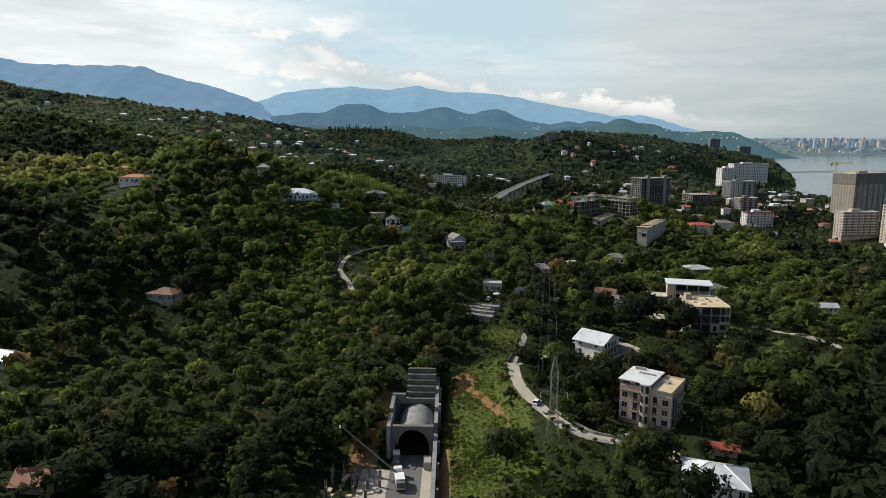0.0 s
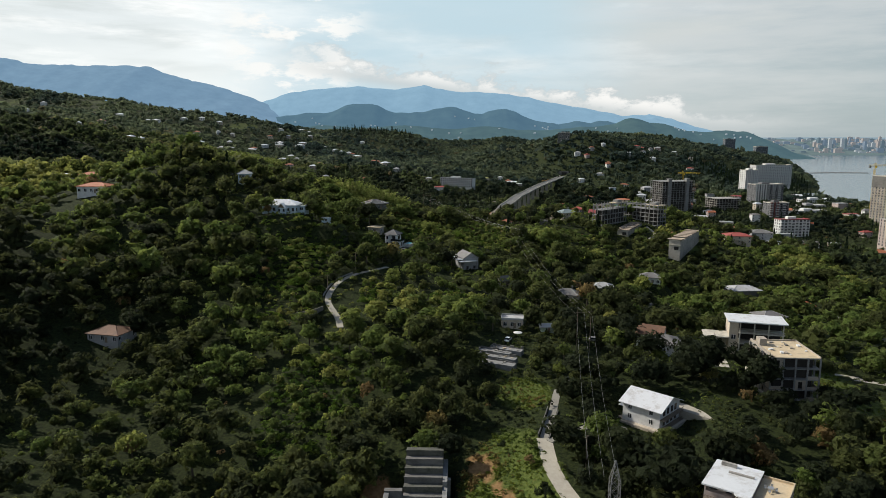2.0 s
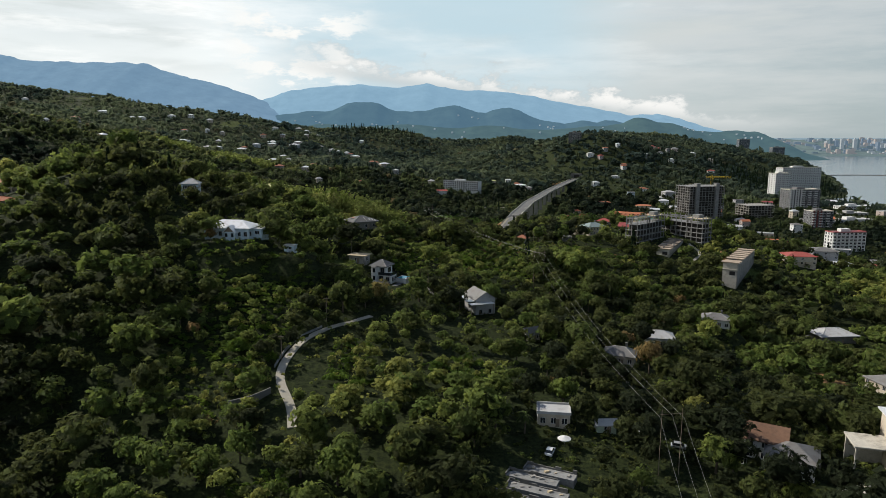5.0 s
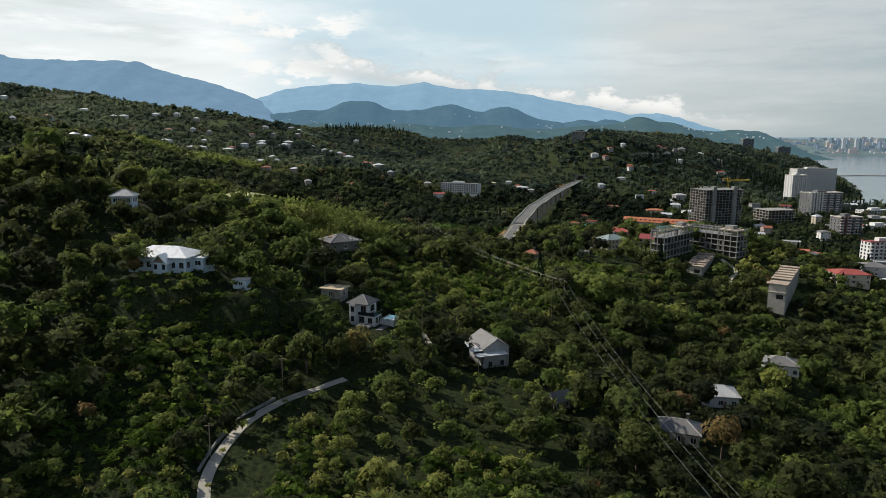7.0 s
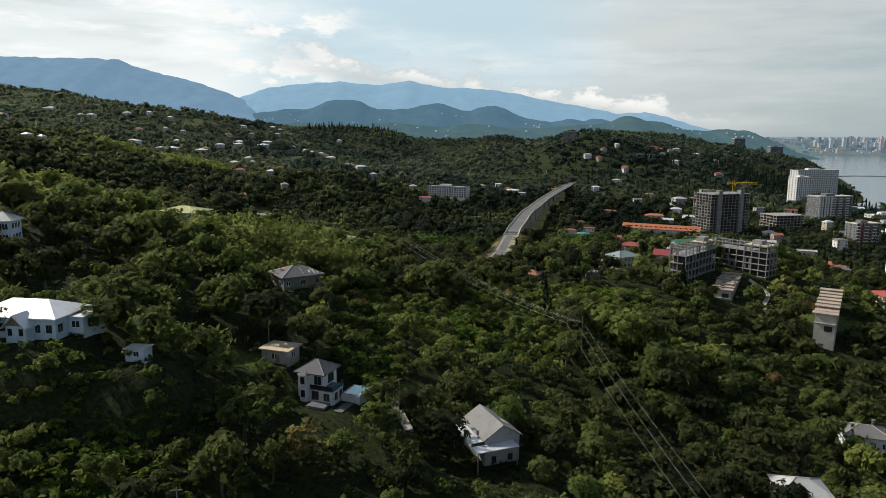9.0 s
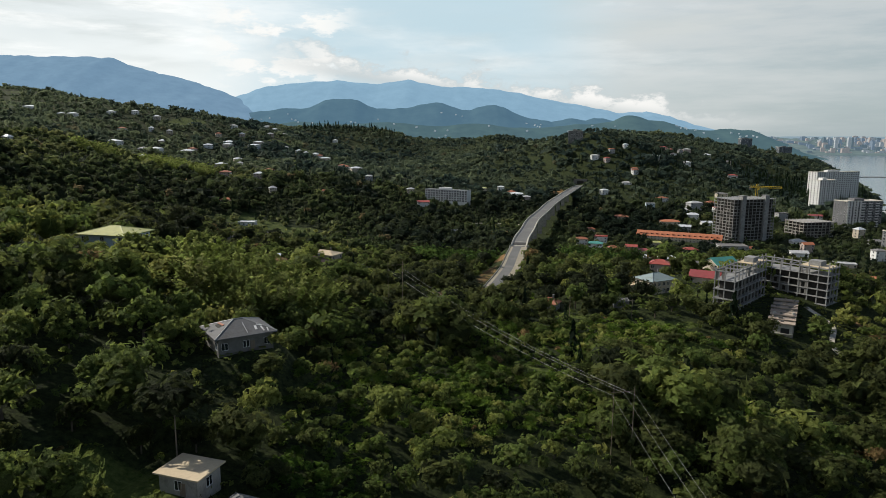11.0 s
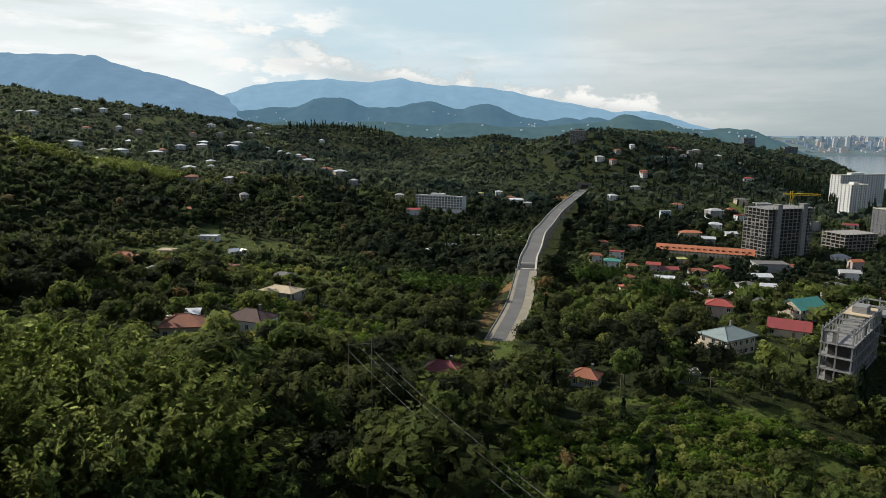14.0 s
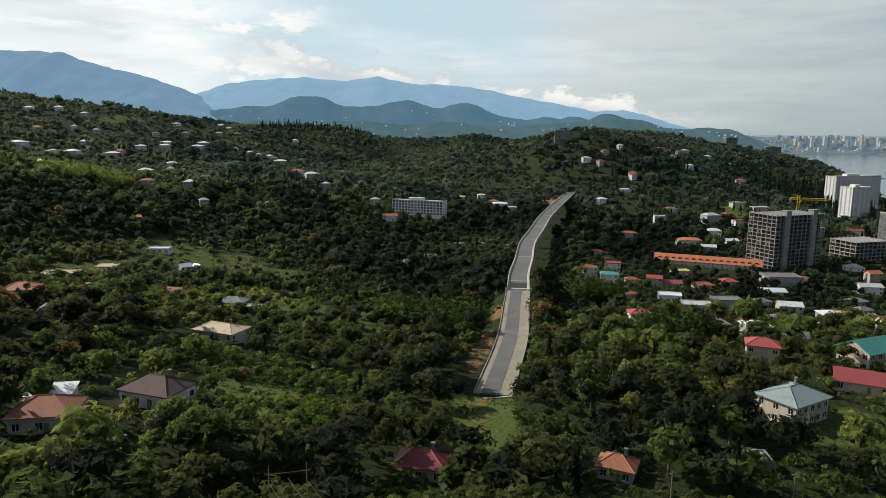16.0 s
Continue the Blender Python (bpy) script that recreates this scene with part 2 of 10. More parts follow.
def surface(name, colour, rough=0.85, metal=0.0, vary=0.25, grain=1.5, broad=0.15, bump=0.2, stain=None, spec=0.3, stain_scale=0.35, each=0.0):
    """A weathered surface: broad blotches, fine grain and relief; each: how far objects differ from one another."""
    m, t = material(name)
    out = node(t, "ShaderNodeOutputMaterial")
    b = node(t, "ShaderNodeBsdfPrincipled", Roughness=rough, Metallic=metal)
    b.inputs["Specular IOR Level"].default_value = spec
    co = node(t, "ShaderNodeTexCoord")
    n1 = node(t, "ShaderNodeTexNoise", Scale=grain, Detail=6.0, Roughness=0.65)
    n2 = node(t, "ShaderNodeTexNoise", Scale=broad, Detail=4.0)
    for n in (n1, n2):
        t.links.new(co.outputs["Object"], n.inputs["Vector"])
    add = node(t, "ShaderNodeMath")
    add.operation = "ADD"
    t.links.new(n1.outputs["Fac"], add.inputs[0])
    t.links.new(n2.outputs["Fac"], add.inputs[1])
    last = add.outputs[0]
    rg = node(t, "ShaderNodeMapRange")
    rg.inputs["From Min"].default_value, rg.inputs["From Max"].default_value = 0.6, 1.4
    rg.inputs["To Min"].default_value, rg.inputs["To Max"].default_value = 1 - vary, 1 + vary
    t.links.new(last, rg.inputs["Value"])
    hsv = node(t, "ShaderNodeHueSaturation", Color=(*colour, 1))
    if each:
        oi = node(t, "ShaderNodeObjectInfo")
        r2 = node(t, "ShaderNodeMapRange")
        r2.inputs["To Min"].default_value, r2.inputs["To Max"].default_value = 1 - each, 1 + each
        t.links.new(oi.outputs["Random"], r2.inputs["Value"])
        mu = node(t, "ShaderNodeMath")
        mu.operation = "MULTIPLY"
        t.links.new(rg.outputs[0], mu.inputs[0])
        t.links.new(r2.outputs[0], mu.inputs[1])
        t.links.new(mu.outputs[0], hsv.inputs["Value"])
    else:
        t.links.new(rg.outputs[0], hsv.inputs["Value"])
    col = hsv.outputs[0]
    if stain:
        n3 = node(t, "ShaderNodeTexNoise", Scale=stain_scale, Detail=7.0, Roughness=0.7)
        t.links.new(co.outputs["Object"], n3.inputs["Vector"])
        r3 = node(t, "ShaderNodeMapRange")
        r3.inputs["From Min"].default_value, r3.inputs["From Max"].default_value = 0.50, 0.66
        r3.inputs["To Max"].default_value = 0.8
        t.links.new(n3.outputs["Fac"], r3.inputs["Value"])
        mx = node(t, "ShaderNodeMix")
        mx.data_type = "RGBA"
        mx.inputs["B"].default_value = (*stain, 1)
        t.links.new(r3.outputs[0], mx.inputs["Factor"])
        t.links.new(col, mx.inputs["A"])
        col = mx.outputs["Result"]
    t.links.new(col, b.inputs["Base Color"])
    if bump:
        bp = node(t, "ShaderNodeBump", Strength=bump, Distance=0.08)
        t.links.new(n1.outputs["Fac"], bp.inputs["Height"])
        t.links.new(bp.outputs[0], b.inputs["Normal"])
    t.links.new(b.outputs[0], out.inputs[0])
    return m


def foliage(name, dark, light, dry, by_object, gaps=0.0, fresh=None, grain=2.6, spread=0.30):
    """Leaves: every tree has its own green, every leaf clump differs a little, light shines through."""
    m, t = material(name)
    out = node(t, "ShaderNodeOutputMaterial")
    if by_object:
        src = node(t, "ShaderNodeObjectInfo").outputs["Random"]
    else:
        at = node(t, "ShaderNodeAttribute")
        at.attribute_name = "tint"
        src = at.outputs["Fac"]
    ramp = node(t, "ShaderNodeValToRGB")
    e = ramp.color_ramp.elements
    e[0].position, e[0].color = 0.0, (*dark, 1)
    e[1].position, e[1].color = 0.93, (*light, 1)
    x = e.new(1.0)
    x.color = (*dry, 1)
    if fresh:
        x = e.new(0.30)
        x.color = (*(0.72 * p + 0.28 * q for p, q in zip(dark, light)), 1)
        x = e.new(0.62)
        x.color = (*fresh, 1)
    t.links.new(src, ramp.inputs[0])
    geo = node(t, "ShaderNodeNewGeometry")
    rg = node(t, "ShaderNodeMapRange")
    rg.inputs["To Min"].default_value, rg.inputs["To Max"].default_value = 1 - spread, 1 + spread
    t.links.new(geo.outputs["Random Per Island"], rg.inputs["Value"])
    hsv = node(t, "ShaderNodeHueSaturation")
    t.links.new(ramp.outputs[0], hsv.inputs["Color"])
    t.links.new(rg.outputs[0], hsv.inputs["Value"])
    co = node(t, "ShaderNodeTexCoord")
    n1 = node(t, "ShaderNodeTexNoise", Scale=grain, Detail=4.0, Roughness=0.65)
    t.links.new(co.outputs["Object"], n1.inputs["Vector"])
    bp = node(t, "ShaderNodeBump", Strength=1.0, Distance=0.7)
    t.links.new(n1.outputs["Fac"], bp.inputs["Height"])
    d = node(t, "ShaderNodeBsdfPrincipled", Roughness=0.7)
    d.inputs["Specular IOR Level"].default_value = 0.08
    tr = node(t, "ShaderNodeBsdfTranslucent")
    mix = node(t, "ShaderNodeMixShader", Fac=0.42)
    through_leaf = node(t, "ShaderNodeHueSaturation", Hue=0.488, Saturation=1.0, Value=1.35)
    # sprays of leaves, paler and darker
    n3 = node(t, "ShaderNodeTexNoise", Scale=grain * 1.7, Detail=3.0, Roughness=0.7)
    t.links.new(co.outputs["Object"], n3.inputs["Vector"])
    r3 = node(t, "ShaderNodeMapRange")
    r3.inputs["From Min"].default_value, r3.inputs["From Max"].default_value = 0.32, 0.68
    r3.inputs["To Min"].default_value, r3.inputs["To Max"].default_value = 0.66, 1.36
    t.links.new(n3.outputs["Fac"], r3.inputs["Value"])
    spray = node(t, "ShaderNodeHueSaturation")
    t.links.new(hsv.outputs[0], spray.inputs["Color"])
    t.links.new(r3.outputs[0], spray.inputs["Value"])
    hsv = spray
    t.links.new(hsv.outputs[0], through_leaf.inputs["Color"])
    t.links.new(hsv.outputs[0], d.inputs["Base Color"])
    t.links.new(through_leaf.outputs[0], tr.inputs["Color"])
    t.links.new(bp.outputs[0], d.inputs["Normal"])
    t.links.new(bp.outputs[0], tr.inputs["Normal"])
    t.links.new(d.outputs[0], mix.inputs[1])
    t.links.new(tr.outputs[0], mix.inputs[2])
    last = mix.outputs[0]
    if gaps:
        # the clump is many small leaves with air between them
        n2 = node(t, "ShaderNodeTexNoise", Scale=grain * 1.15, Detail=2.5, Roughness=0.65)
        t.links.new(co.outputs["Object"], n2.inputs["Vector"])
        cut = node(t, "ShaderNodeMath")
        cut.operation = "GREATER_THAN"
        cut.inputs[1].default_value = gaps
        t.links.new(n2.outputs["Fac"], cut.inputs[0])
        air = node(t, "ShaderNodeBsdfTransparent")
        cover = node(t, "ShaderNodeMixShader")
        t.links.new(cut.outputs[0], cover.inputs[0])
        t.links.new(air.outputs[0], cover.inputs[1])
        t.links.new(last, cover.inputs[2])
        last = cover.outputs[0]
    t.links.new(last, out.inputs[0])
    return m


DARK, LIGHT, DRY, FRESH = (0.027, 0.036, 0.018), (0.235, 0.265, 0.070), (0.21, 0.15, 0.065), (0.110, 0.158, 0.040)
LEAF_TREE = foliage("leaves", DARK, LIGHT, DRY, True, 0.40, FRESH)
# darker green range as shade inside the crowns; palm fronds share it
LEAF_INNER = foliage("inner_shade_and_palm_leaves", DARK, FRESH, DRY, True)
LEAF_WOOD = foliage("woodland_leaves", DARK, LIGHT, DRY, False, 0.0, FRESH)
LEAF_NEAR = foliage("near_woodland_leaves", DARK, LIGHT, DRY, False, 0.40, FRESH)
LEAF_GRASS = foliage("tall_grass", (0.050, 0.088, 0.014), (0.150, 0.190, 0.030), (0.22, 0.16, 0.06), False, 0.0, None, 4.0, 0.2)
LEAF_VINE = foliage("vine_leaves", (0.050, 0.095, 0.016), (0.15, 0.23, 0.035), (0.16, 0.17, 0.05), False, 0.44)
# bluer greens than the near leaves: distance haze is put into the colour
LEAF_MIDDLE_HAZED = foliage("hazed_distant_woodland_leaves", (0.016, 0.026, 0.017), (0.138, 0.162, 0.060), (0.17, 0.14, 0.07), False, 0.42, (0.062, 0.088, 0.034), 1.5, 0.3)
LEAF_FAR_HAZED = foliage("hazed_far_woodland_leaves", (0.030, 0.047, 0.040), (0.105, 0.132, 0.074), (0.11, 0.11, 0.065), False, 0.40, None, 0.8, 0.22)
LEAF_CYPRESS = foliage("cypress_leaves", (0.010, 0.020, 0.010), (0.022, 0.040, 0.016), (0.03, 0.04, 0.02), False)
LEAF_BAMBOO = foliage("bamboo_leaves", (0.23, 0.31, 0.07), (0.40, 0.46, 0.15), (0.28, 0.28, 0.12), False)
LEAF_VALLEY_BAMBOO = foliage("green_bamboo_leaves", (0.050, 0.100, 0.026), (0.115, 0.190, 0.045), (0.12, 0.15, 0.05), False)
BARK = surface("bark", (0.10, 0.08, 0.06), vary=0.4)
CONCRETE = surface("concrete", (0.30, 0.285, 0.26), stain=(0.16, 0.15, 0.135), vary=0.25)
CONCRETE_MID = surface("raw_concrete", (0.225, 0.225, 0.22), stain=(0.12, 0.12, 0.118), vary=0.3)
CONCRETE_DARK = surface("weathered_concrete", (0.15, 0.145, 0.135), stain=(0.09, 0.085, 0.08), vary=0.3)
TUNNEL_DARK = surface("mossy_dark_concrete", (0.10, 0.10, 0.085), stain=(0.05, 0.055, 0.04), vary=0.45, stain_scale=0.5)
CONCRETE_PALE = surface("pale_concrete", (0.46, 0.43, 0.37), stain=(0.27, 0.25, 0.21), vary=0.2)
ASPHALT = surface("asphalt", (0.115, 0.115, 0.112), stain=(0.16, 0.155, 0.145), vary=0.2, broad=0.05, stain_scale=0.08)
GRAVEL = surface("pale_gravel", (0.38, 0.35, 0.29), stain=(0.33, 0.30, 0.25), vary=0.2)
GRAVEL_TAN = surface("tan_road_gravel", (0.27, 0.24, 0.18), stain=(0.20, 0.175, 0.13), vary=0.25)
GRAVEL_GREY = surface("worn_shade_grey_concrete", (0.24, 0.23, 0.20), stain=(0.17, 0.16, 0.14), vary=0.25)
WHITE = surface("white_render", (0.60, 0.60, 0.59), stain=(0.40, 0.39, 0.37), vary=0.08)
CREAM = surface("cream_render", (0.46, 0.40, 0.32), stain=(0.33, 0.28, 0.23), vary=0.1)
PINKISH = surface("pinkish_render", (0.41, 0.335, 0.30), stain=(0.28, 0.23, 0.205), vary=0.1)
GREY_WALL = surface("grey_render", (0.30, 0.30, 0.30), stain=(0.20, 0.20, 0.195), vary=0.12)
BLUE_WALL = surface("pale_blue_render", (0.46, 0.56, 0.63), stain=(0.36, 0.42, 0.46), vary=0.1)
GREEN_WALL = surface("pale_green_render", (0.45, 0.53, 0.42), stain=(0.33, 0.38, 0.30), vary=0.1)
ROOF_WHITE = surface("white_sheet_roof", (0.72, 0.73, 0.74), rough=0.38, metal=0.3, stain=(0.50, 0.48, 0.45), vary=0.07)
ROOF_GREY = surface("grey_sheet_roof", (0.17, 0.165, 0.16), rough=0.55, stain=(0.12, 0.105, 0.09), vary=0.2)
ROOF_SLATE = surface("old_slate_grey_roof", (0.11, 0.11, 0.112), rough=0.7, stain=(0.075, 0.07, 0.065), vary=0.25)
ROOF_FADED = surface("faded_red_brown_roof", (0.17, 0.095, 0.06), rough=0.75, stain=(0.11, 0.07, 0.05), vary=0.3)
RAW_BEIGE = surface("raw_beige_render", (0.34, 0.30, 0.25), stain=(0.20, 0.18, 0.16), vary=0.25, stain_scale=0.12)
ROOF_PALE = surface("pale_grey_roof", (0.42, 0.42, 0.42), rough=0.5, stain=(0.28, 0.26, 0.24), vary=0.15)
ROOF_BROWN = surface("brown_tile_roof", (0.095, 0.058, 0.050), rough=0.8, stain=(0.065, 0.045, 0.04), vary=0.2)
ROOF_RED = surface("red_tile_roof", (0.32, 0.075, 0.06), rough=0.6, stain=(0.28, 0.06, 0.05), vary=0.15)
ROOF_MAROON = surface("maroon_sheet_roof", (0.26, 0.06, 0.06), rough=0.5, stain=(0.18, 0.06, 0.05), vary=0.12)
ROOF_ORANGE = surface("orange_tile_roof", (0.42, 0.155, 0.08), rough=0.65, stain=(0.36, 0.12, 0.06), vary=0.15)
ROOF_RUST = surface("rusty_sheet_roof", (0.30, 0.115, 0.065), rough=0.65, stain=(0.20, 0.085, 0.05), vary=0.25)
ROOF_TEAL = surface("teal_sheet_roof", (0.07, 0.26, 0.22), rough=0.45, stain=(0.06, 0.18, 0.16), vary=0.12)
ROOF_TEALGREY = surface("blue_grey_sheet_roof", (0.22, 0.275, 0.275), rough=0.7, stain=(0.16, 0.19, 0.185), vary=0.1)
CAP_PALE = surface("pale_ridge_cap", (0.36, 0.35, 0.33), rough=0.6, vary=0.15)
POOL = surface("pool_water", (0.03, 0.38, 0.50), rough=0.08, vary=0.1, bump=0.05, spec=0.5)
ROOF_OLIVE = surface("yellow_green_sheet_roof", (0.42, 0.42, 0.16), rough=0.5, stain=(0.30, 0.30, 0.14), vary=0.12)
ROOF_TAN = surface("tan_flat_roof", (0.52, 0.42, 0.28), rough=0.8, stain=(0.36, 0.29, 0.21), vary=0.15)
GLASS_DARK = surface("dark_window_glass", (0.02, 0.025, 0.03), rough=0.12, vary=0.1, bump=0, spec=0.6)
DARK_PANEL = surface("dark_grey_facade", (0.13, 0.13, 0.135), stain=(0.09, 0.09, 0.095), vary=0.15)
DARK_RED = surface("dark_red_facade", (0.15, 0.05, 0.045), stain=(0.10, 0.04, 0.04), vary=0.15)
FAR_GREY = surface("blue_grey_facade", (0.10, 0.115, 0.13), stain=(0.08, 0.09, 0.10), vary=0.12)
# near-black for painted interior shade; the viaduct's black strip shares it
SHADE_AND_BLACK = surface("interior_shade_and_black_strip", (0.035, 0.033, 0.03), rough=0.9, vary=0.3, bump=0)
FRAME_WHITE = surface("white_window_frame", (0.7, 0.7, 0.7), rough=0.5, vary=0.05, bump=0)
STEEL = surface("galvanised_steel", (0.45, 0.46, 0.47), rough=0.45, metal=0.8, vary=0.15, bump=0)
TOWER_STEEL = surface("weathered_tower_steel", (0.17, 0.17, 0.165), rough=0.7, vary=0.2, bump=0)
WOOD_POST = surface("weathered_wood", (0.20, 0.16, 0.12), vary=0.3)
CABLE = surface("cable", (0.40, 0.40, 0.39), rough=0.5, metal=0.5, vary=0.05, bump=0)


def ground_material():
    """Understorey, grass, dry earth; where each lies follows its own noise and the clearings' attribute."""
    m, t = material("undergrowth")
    out = node(t, "ShaderNodeOutputMaterial")
    b = node(t, "ShaderNodeBsdfPrincipled", Roughness=0.95)
    b.inputs["Specular IOR Level"].default_value = 0.1
    co = node(t, "ShaderNodeTexCoord")
    n1 = node(t, "ShaderNodeTexNoise", Scale=0.9, Detail=9.0, Roughness=0.72)
    n2 = node(t, "ShaderNodeTexNoise", Scale=0.03, Detail=4.0)
    for n in (n1, n2):
        t.links.new(co.outputs["Object"], n.inputs["Vector"])
    r1 = node(t, "ShaderNodeValToRGB")
    e = r1.color_ramp.elements
    e[0].position, e[0].color = 0.36, (0.006, 0.010, 0.004, 1)
    e[1].position, e[1].color = 0.68, (0.045, 0.058, 0.018, 1)
    t.links.new(n1.outputs["Fac"], r1.inputs[0])
    r2 = node(t, "ShaderNodeValToRGB")
    e = r2.color_ramp.elements
    e[0].position, e[0].color = 0.34, (0.036, 0.060, 0.012, 1)
    e[1].position, e[1].color = 0.70, (0.130, 0.152, 0.040, 1)
    t.links.new(n1.outputs["Fac"], r2.inputs[0])
    r3 = node(t, "ShaderNodeValToRGB")
    e = r3.color_ramp.elements
    e[0].position, e[0].color = 0.3, (0.16, 0.085, 0.036, 1)
    e[1].position, e[1].color = 0.7, (0.32, 0.205, 0.095, 1)
    t.links.new(n1.outputs["Fac"], r3.inputs[0])
    col = r1.outputs[0]
    for name, src in (("grass", r2), ("earth", r3)):
        at = node(t, "ShaderNodeAttribute")
        at.attribute_name = name
        ad = node(t, "ShaderNodeMath")
        ad.operation = "ADD"
        t.links.new(at.outputs["Fac"], ad.inputs[0])
        nn = node(t, "ShaderNodeTexNoise", Scale=0.22, Detail=6.0, Roughness=0.7)
        t.links.new(co.outputs["Object"], nn.inputs["Vector"])
        t.links.new(nn.outputs["Fac"], ad.inputs[1])
        rr = node(t, "ShaderNodeMapRange")
        rr.inputs["From Min"].default_value, rr.inputs["From Max"].default_value = 0.85, 1.15
        t.links.new(ad.outputs[0], rr.inputs["Value"])
        mx = node(t, "ShaderNodeMix")
        mx.data_type = "RGBA"
        t.links.new(rr.outputs[0], mx.inputs["Factor"])
        t.links.new(col, mx.inputs["A"])
        t.links.new(src.outputs[0], mx.inputs["B"])
        col = mx.outputs["Result"]
    t.links.new(col, b.inputs["Base Color"])
    bp = node(t, "ShaderNodeBump", Strength=0.8, Distance=0.6)
    t.links.new(n1.outputs["Fac"], bp.inputs["Height"])
    t.links.new(bp.outputs[0], b.inputs["Normal"])
    t.links.new(b.outputs[0], out.inputs[0])
    return m


def sea_material():
    m, t = material("sea_water")
    out = node(t, "ShaderNodeOutputMaterial")
    b = node(t, "ShaderNodeBsdfPrincipled", Base_Color=(0.10, 0.15, 0.18, 1), Roughness=0.16)
    co = node(t, "ShaderNodeTexCoord")
    n = node(t, "ShaderNodeTexNoise", Scale=0.12, Detail=6.0)
    t.links.new(co.outputs["Object"], n.inputs["Vector"])
    bp = node(t, "ShaderNodeBump", Strength=0.35, Distance=1.0)
    t.links.new(n.outputs["Fac"], bp.inputs["Height"])
    t.links.new(bp.outputs[0], b.inputs["Normal"])
    t.links.new(b.outputs[0], out.inputs[0])
    return m


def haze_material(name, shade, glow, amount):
    """Land so far off that the air in front of it gives most of its light; that haze is painted in as emission."""
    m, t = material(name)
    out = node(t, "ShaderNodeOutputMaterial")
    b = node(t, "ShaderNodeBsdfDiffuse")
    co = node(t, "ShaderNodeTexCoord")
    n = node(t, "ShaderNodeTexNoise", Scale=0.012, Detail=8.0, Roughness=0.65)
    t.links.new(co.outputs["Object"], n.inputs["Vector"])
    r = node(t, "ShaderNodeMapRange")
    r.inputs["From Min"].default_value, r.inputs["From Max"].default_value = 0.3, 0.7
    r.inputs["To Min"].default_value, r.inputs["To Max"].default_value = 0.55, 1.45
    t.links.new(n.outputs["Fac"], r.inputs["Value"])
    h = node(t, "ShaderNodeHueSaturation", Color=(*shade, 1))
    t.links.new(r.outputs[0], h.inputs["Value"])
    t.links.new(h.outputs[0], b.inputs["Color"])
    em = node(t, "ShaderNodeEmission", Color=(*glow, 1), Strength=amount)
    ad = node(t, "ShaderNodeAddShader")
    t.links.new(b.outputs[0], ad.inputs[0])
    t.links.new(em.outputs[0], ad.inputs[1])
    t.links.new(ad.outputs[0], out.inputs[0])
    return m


GROUND = ground_material()
WATER = sea_material()


# ---------------------------------------------------------------- building blocks
def link_mesh(name, bm, mat, parent=None, label="", smooth_faces=False):
    me = bpy.data.meshes.new(name)
    bmesh.ops.recalc_face_normals(bm, faces=bm.faces)
    bm.to_mesh(me)
    bm.free()
    for m in (mat if isinstance(mat, (list, tuple)) else [mat]):
        me.materials.append(m)
    if smooth_faces:
        me.polygons.foreach_set("use_smooth", [True] * len(me.polygons))
    ob = new(name, me)
    if parent:
        ob.parent = parent
    if label:
        ob["label"] = label
    return ob


def part(name, bm, mat, parent, label=""):
    return link_mesh(name, bm, mat, parent, label)


def share(name, me, parent, m):
    """A further piece on a mesh that exists."""
    ob = new(name, me)
    ob.parent = parent
    ob.matrix_basis = m
    return ob


def box(bm, x0, x1, y0, y1, z0, z1, mi=0):
    v = [bm.verts.new((x, y, z)) for z in (z0, z1) for x, y in ((x0, y0), (x1, y0), (x1, y1), (x0, y1))]
    for f in ((3, 2, 1, 0), (4, 5, 6, 7), (0, 1, 5, 4), (1, 2, 6, 5), (2, 3, 7, 6), (3, 0, 4, 7)):
        bm.faces.new([v[i] for i in f]).material_index = mi
    return v


def beam(bm, a, b, r, sides=4, r2=None):
    """A straight bar from a to b."""
    a, b = Vector(a), Vector(b)
    axis = (b - a).normalized()
    u = axis.orthogonal().normalized()
    w = axis.cross(u)
    r2 = r if r2 is None else r2
    rings = []
    for p, rr in ((a, r), (b, r2)):
        rings.append([bm.verts.new(p + (u * math.cos(k) + w * math.sin(k)) * rr) for k in [2 * math.pi * (i + 0.5) / sides for i in range(sides)]])
    for i in range(sides):
        j = (i + 1) % sides
        bm.faces.new((rings[0][i], rings[0][j], rings[1][j], rings[1][i]))
    bm.faces.new(rings[0][::-1])
    bm.faces.new(rings[1])


def local_box(name, parent, mat, boxes, label=""):
    bm = bmesh.new()
    for b in boxes:
        box(bm, *b)
    return part(name, bm, mat, parent, label)


def thing(name, x, y, z, rot=0.0):
    e = new(name)
    e.matrix_basis = pose(x, y, z, 0, 0, rot)
    e.empty_display_size = 0.5
    return e


def big_mesh(name, verts, faces, mat, attrs=()):
    """A mesh from arrays: faces is (n, 3) or (n, 4)."""
    me = bpy.data.meshes.new(name)
    n, k = faces.shape
    me.vertices.add(len(verts))
    me.vertices.foreach_set("co", np.asarray(verts, np.float32).ravel())
    me.loops.add(n * k)
    me.loops.foreach_set("vertex_index", faces.astype(np.int32).ravel())
    me.polygons.add(n)
    me.polygons.foreach_set("loop_start", np.arange(0, n * k, k, dtype=np.int32))
    for aname, domain, values in attrs:
        a = me.attributes.new(aname, "FLOAT", domain)
        a.data.foreach_set("value", np.asarray(values, np.float32))
    me.update(calc_edges=True)
    me.materials.append(mat)
    return me


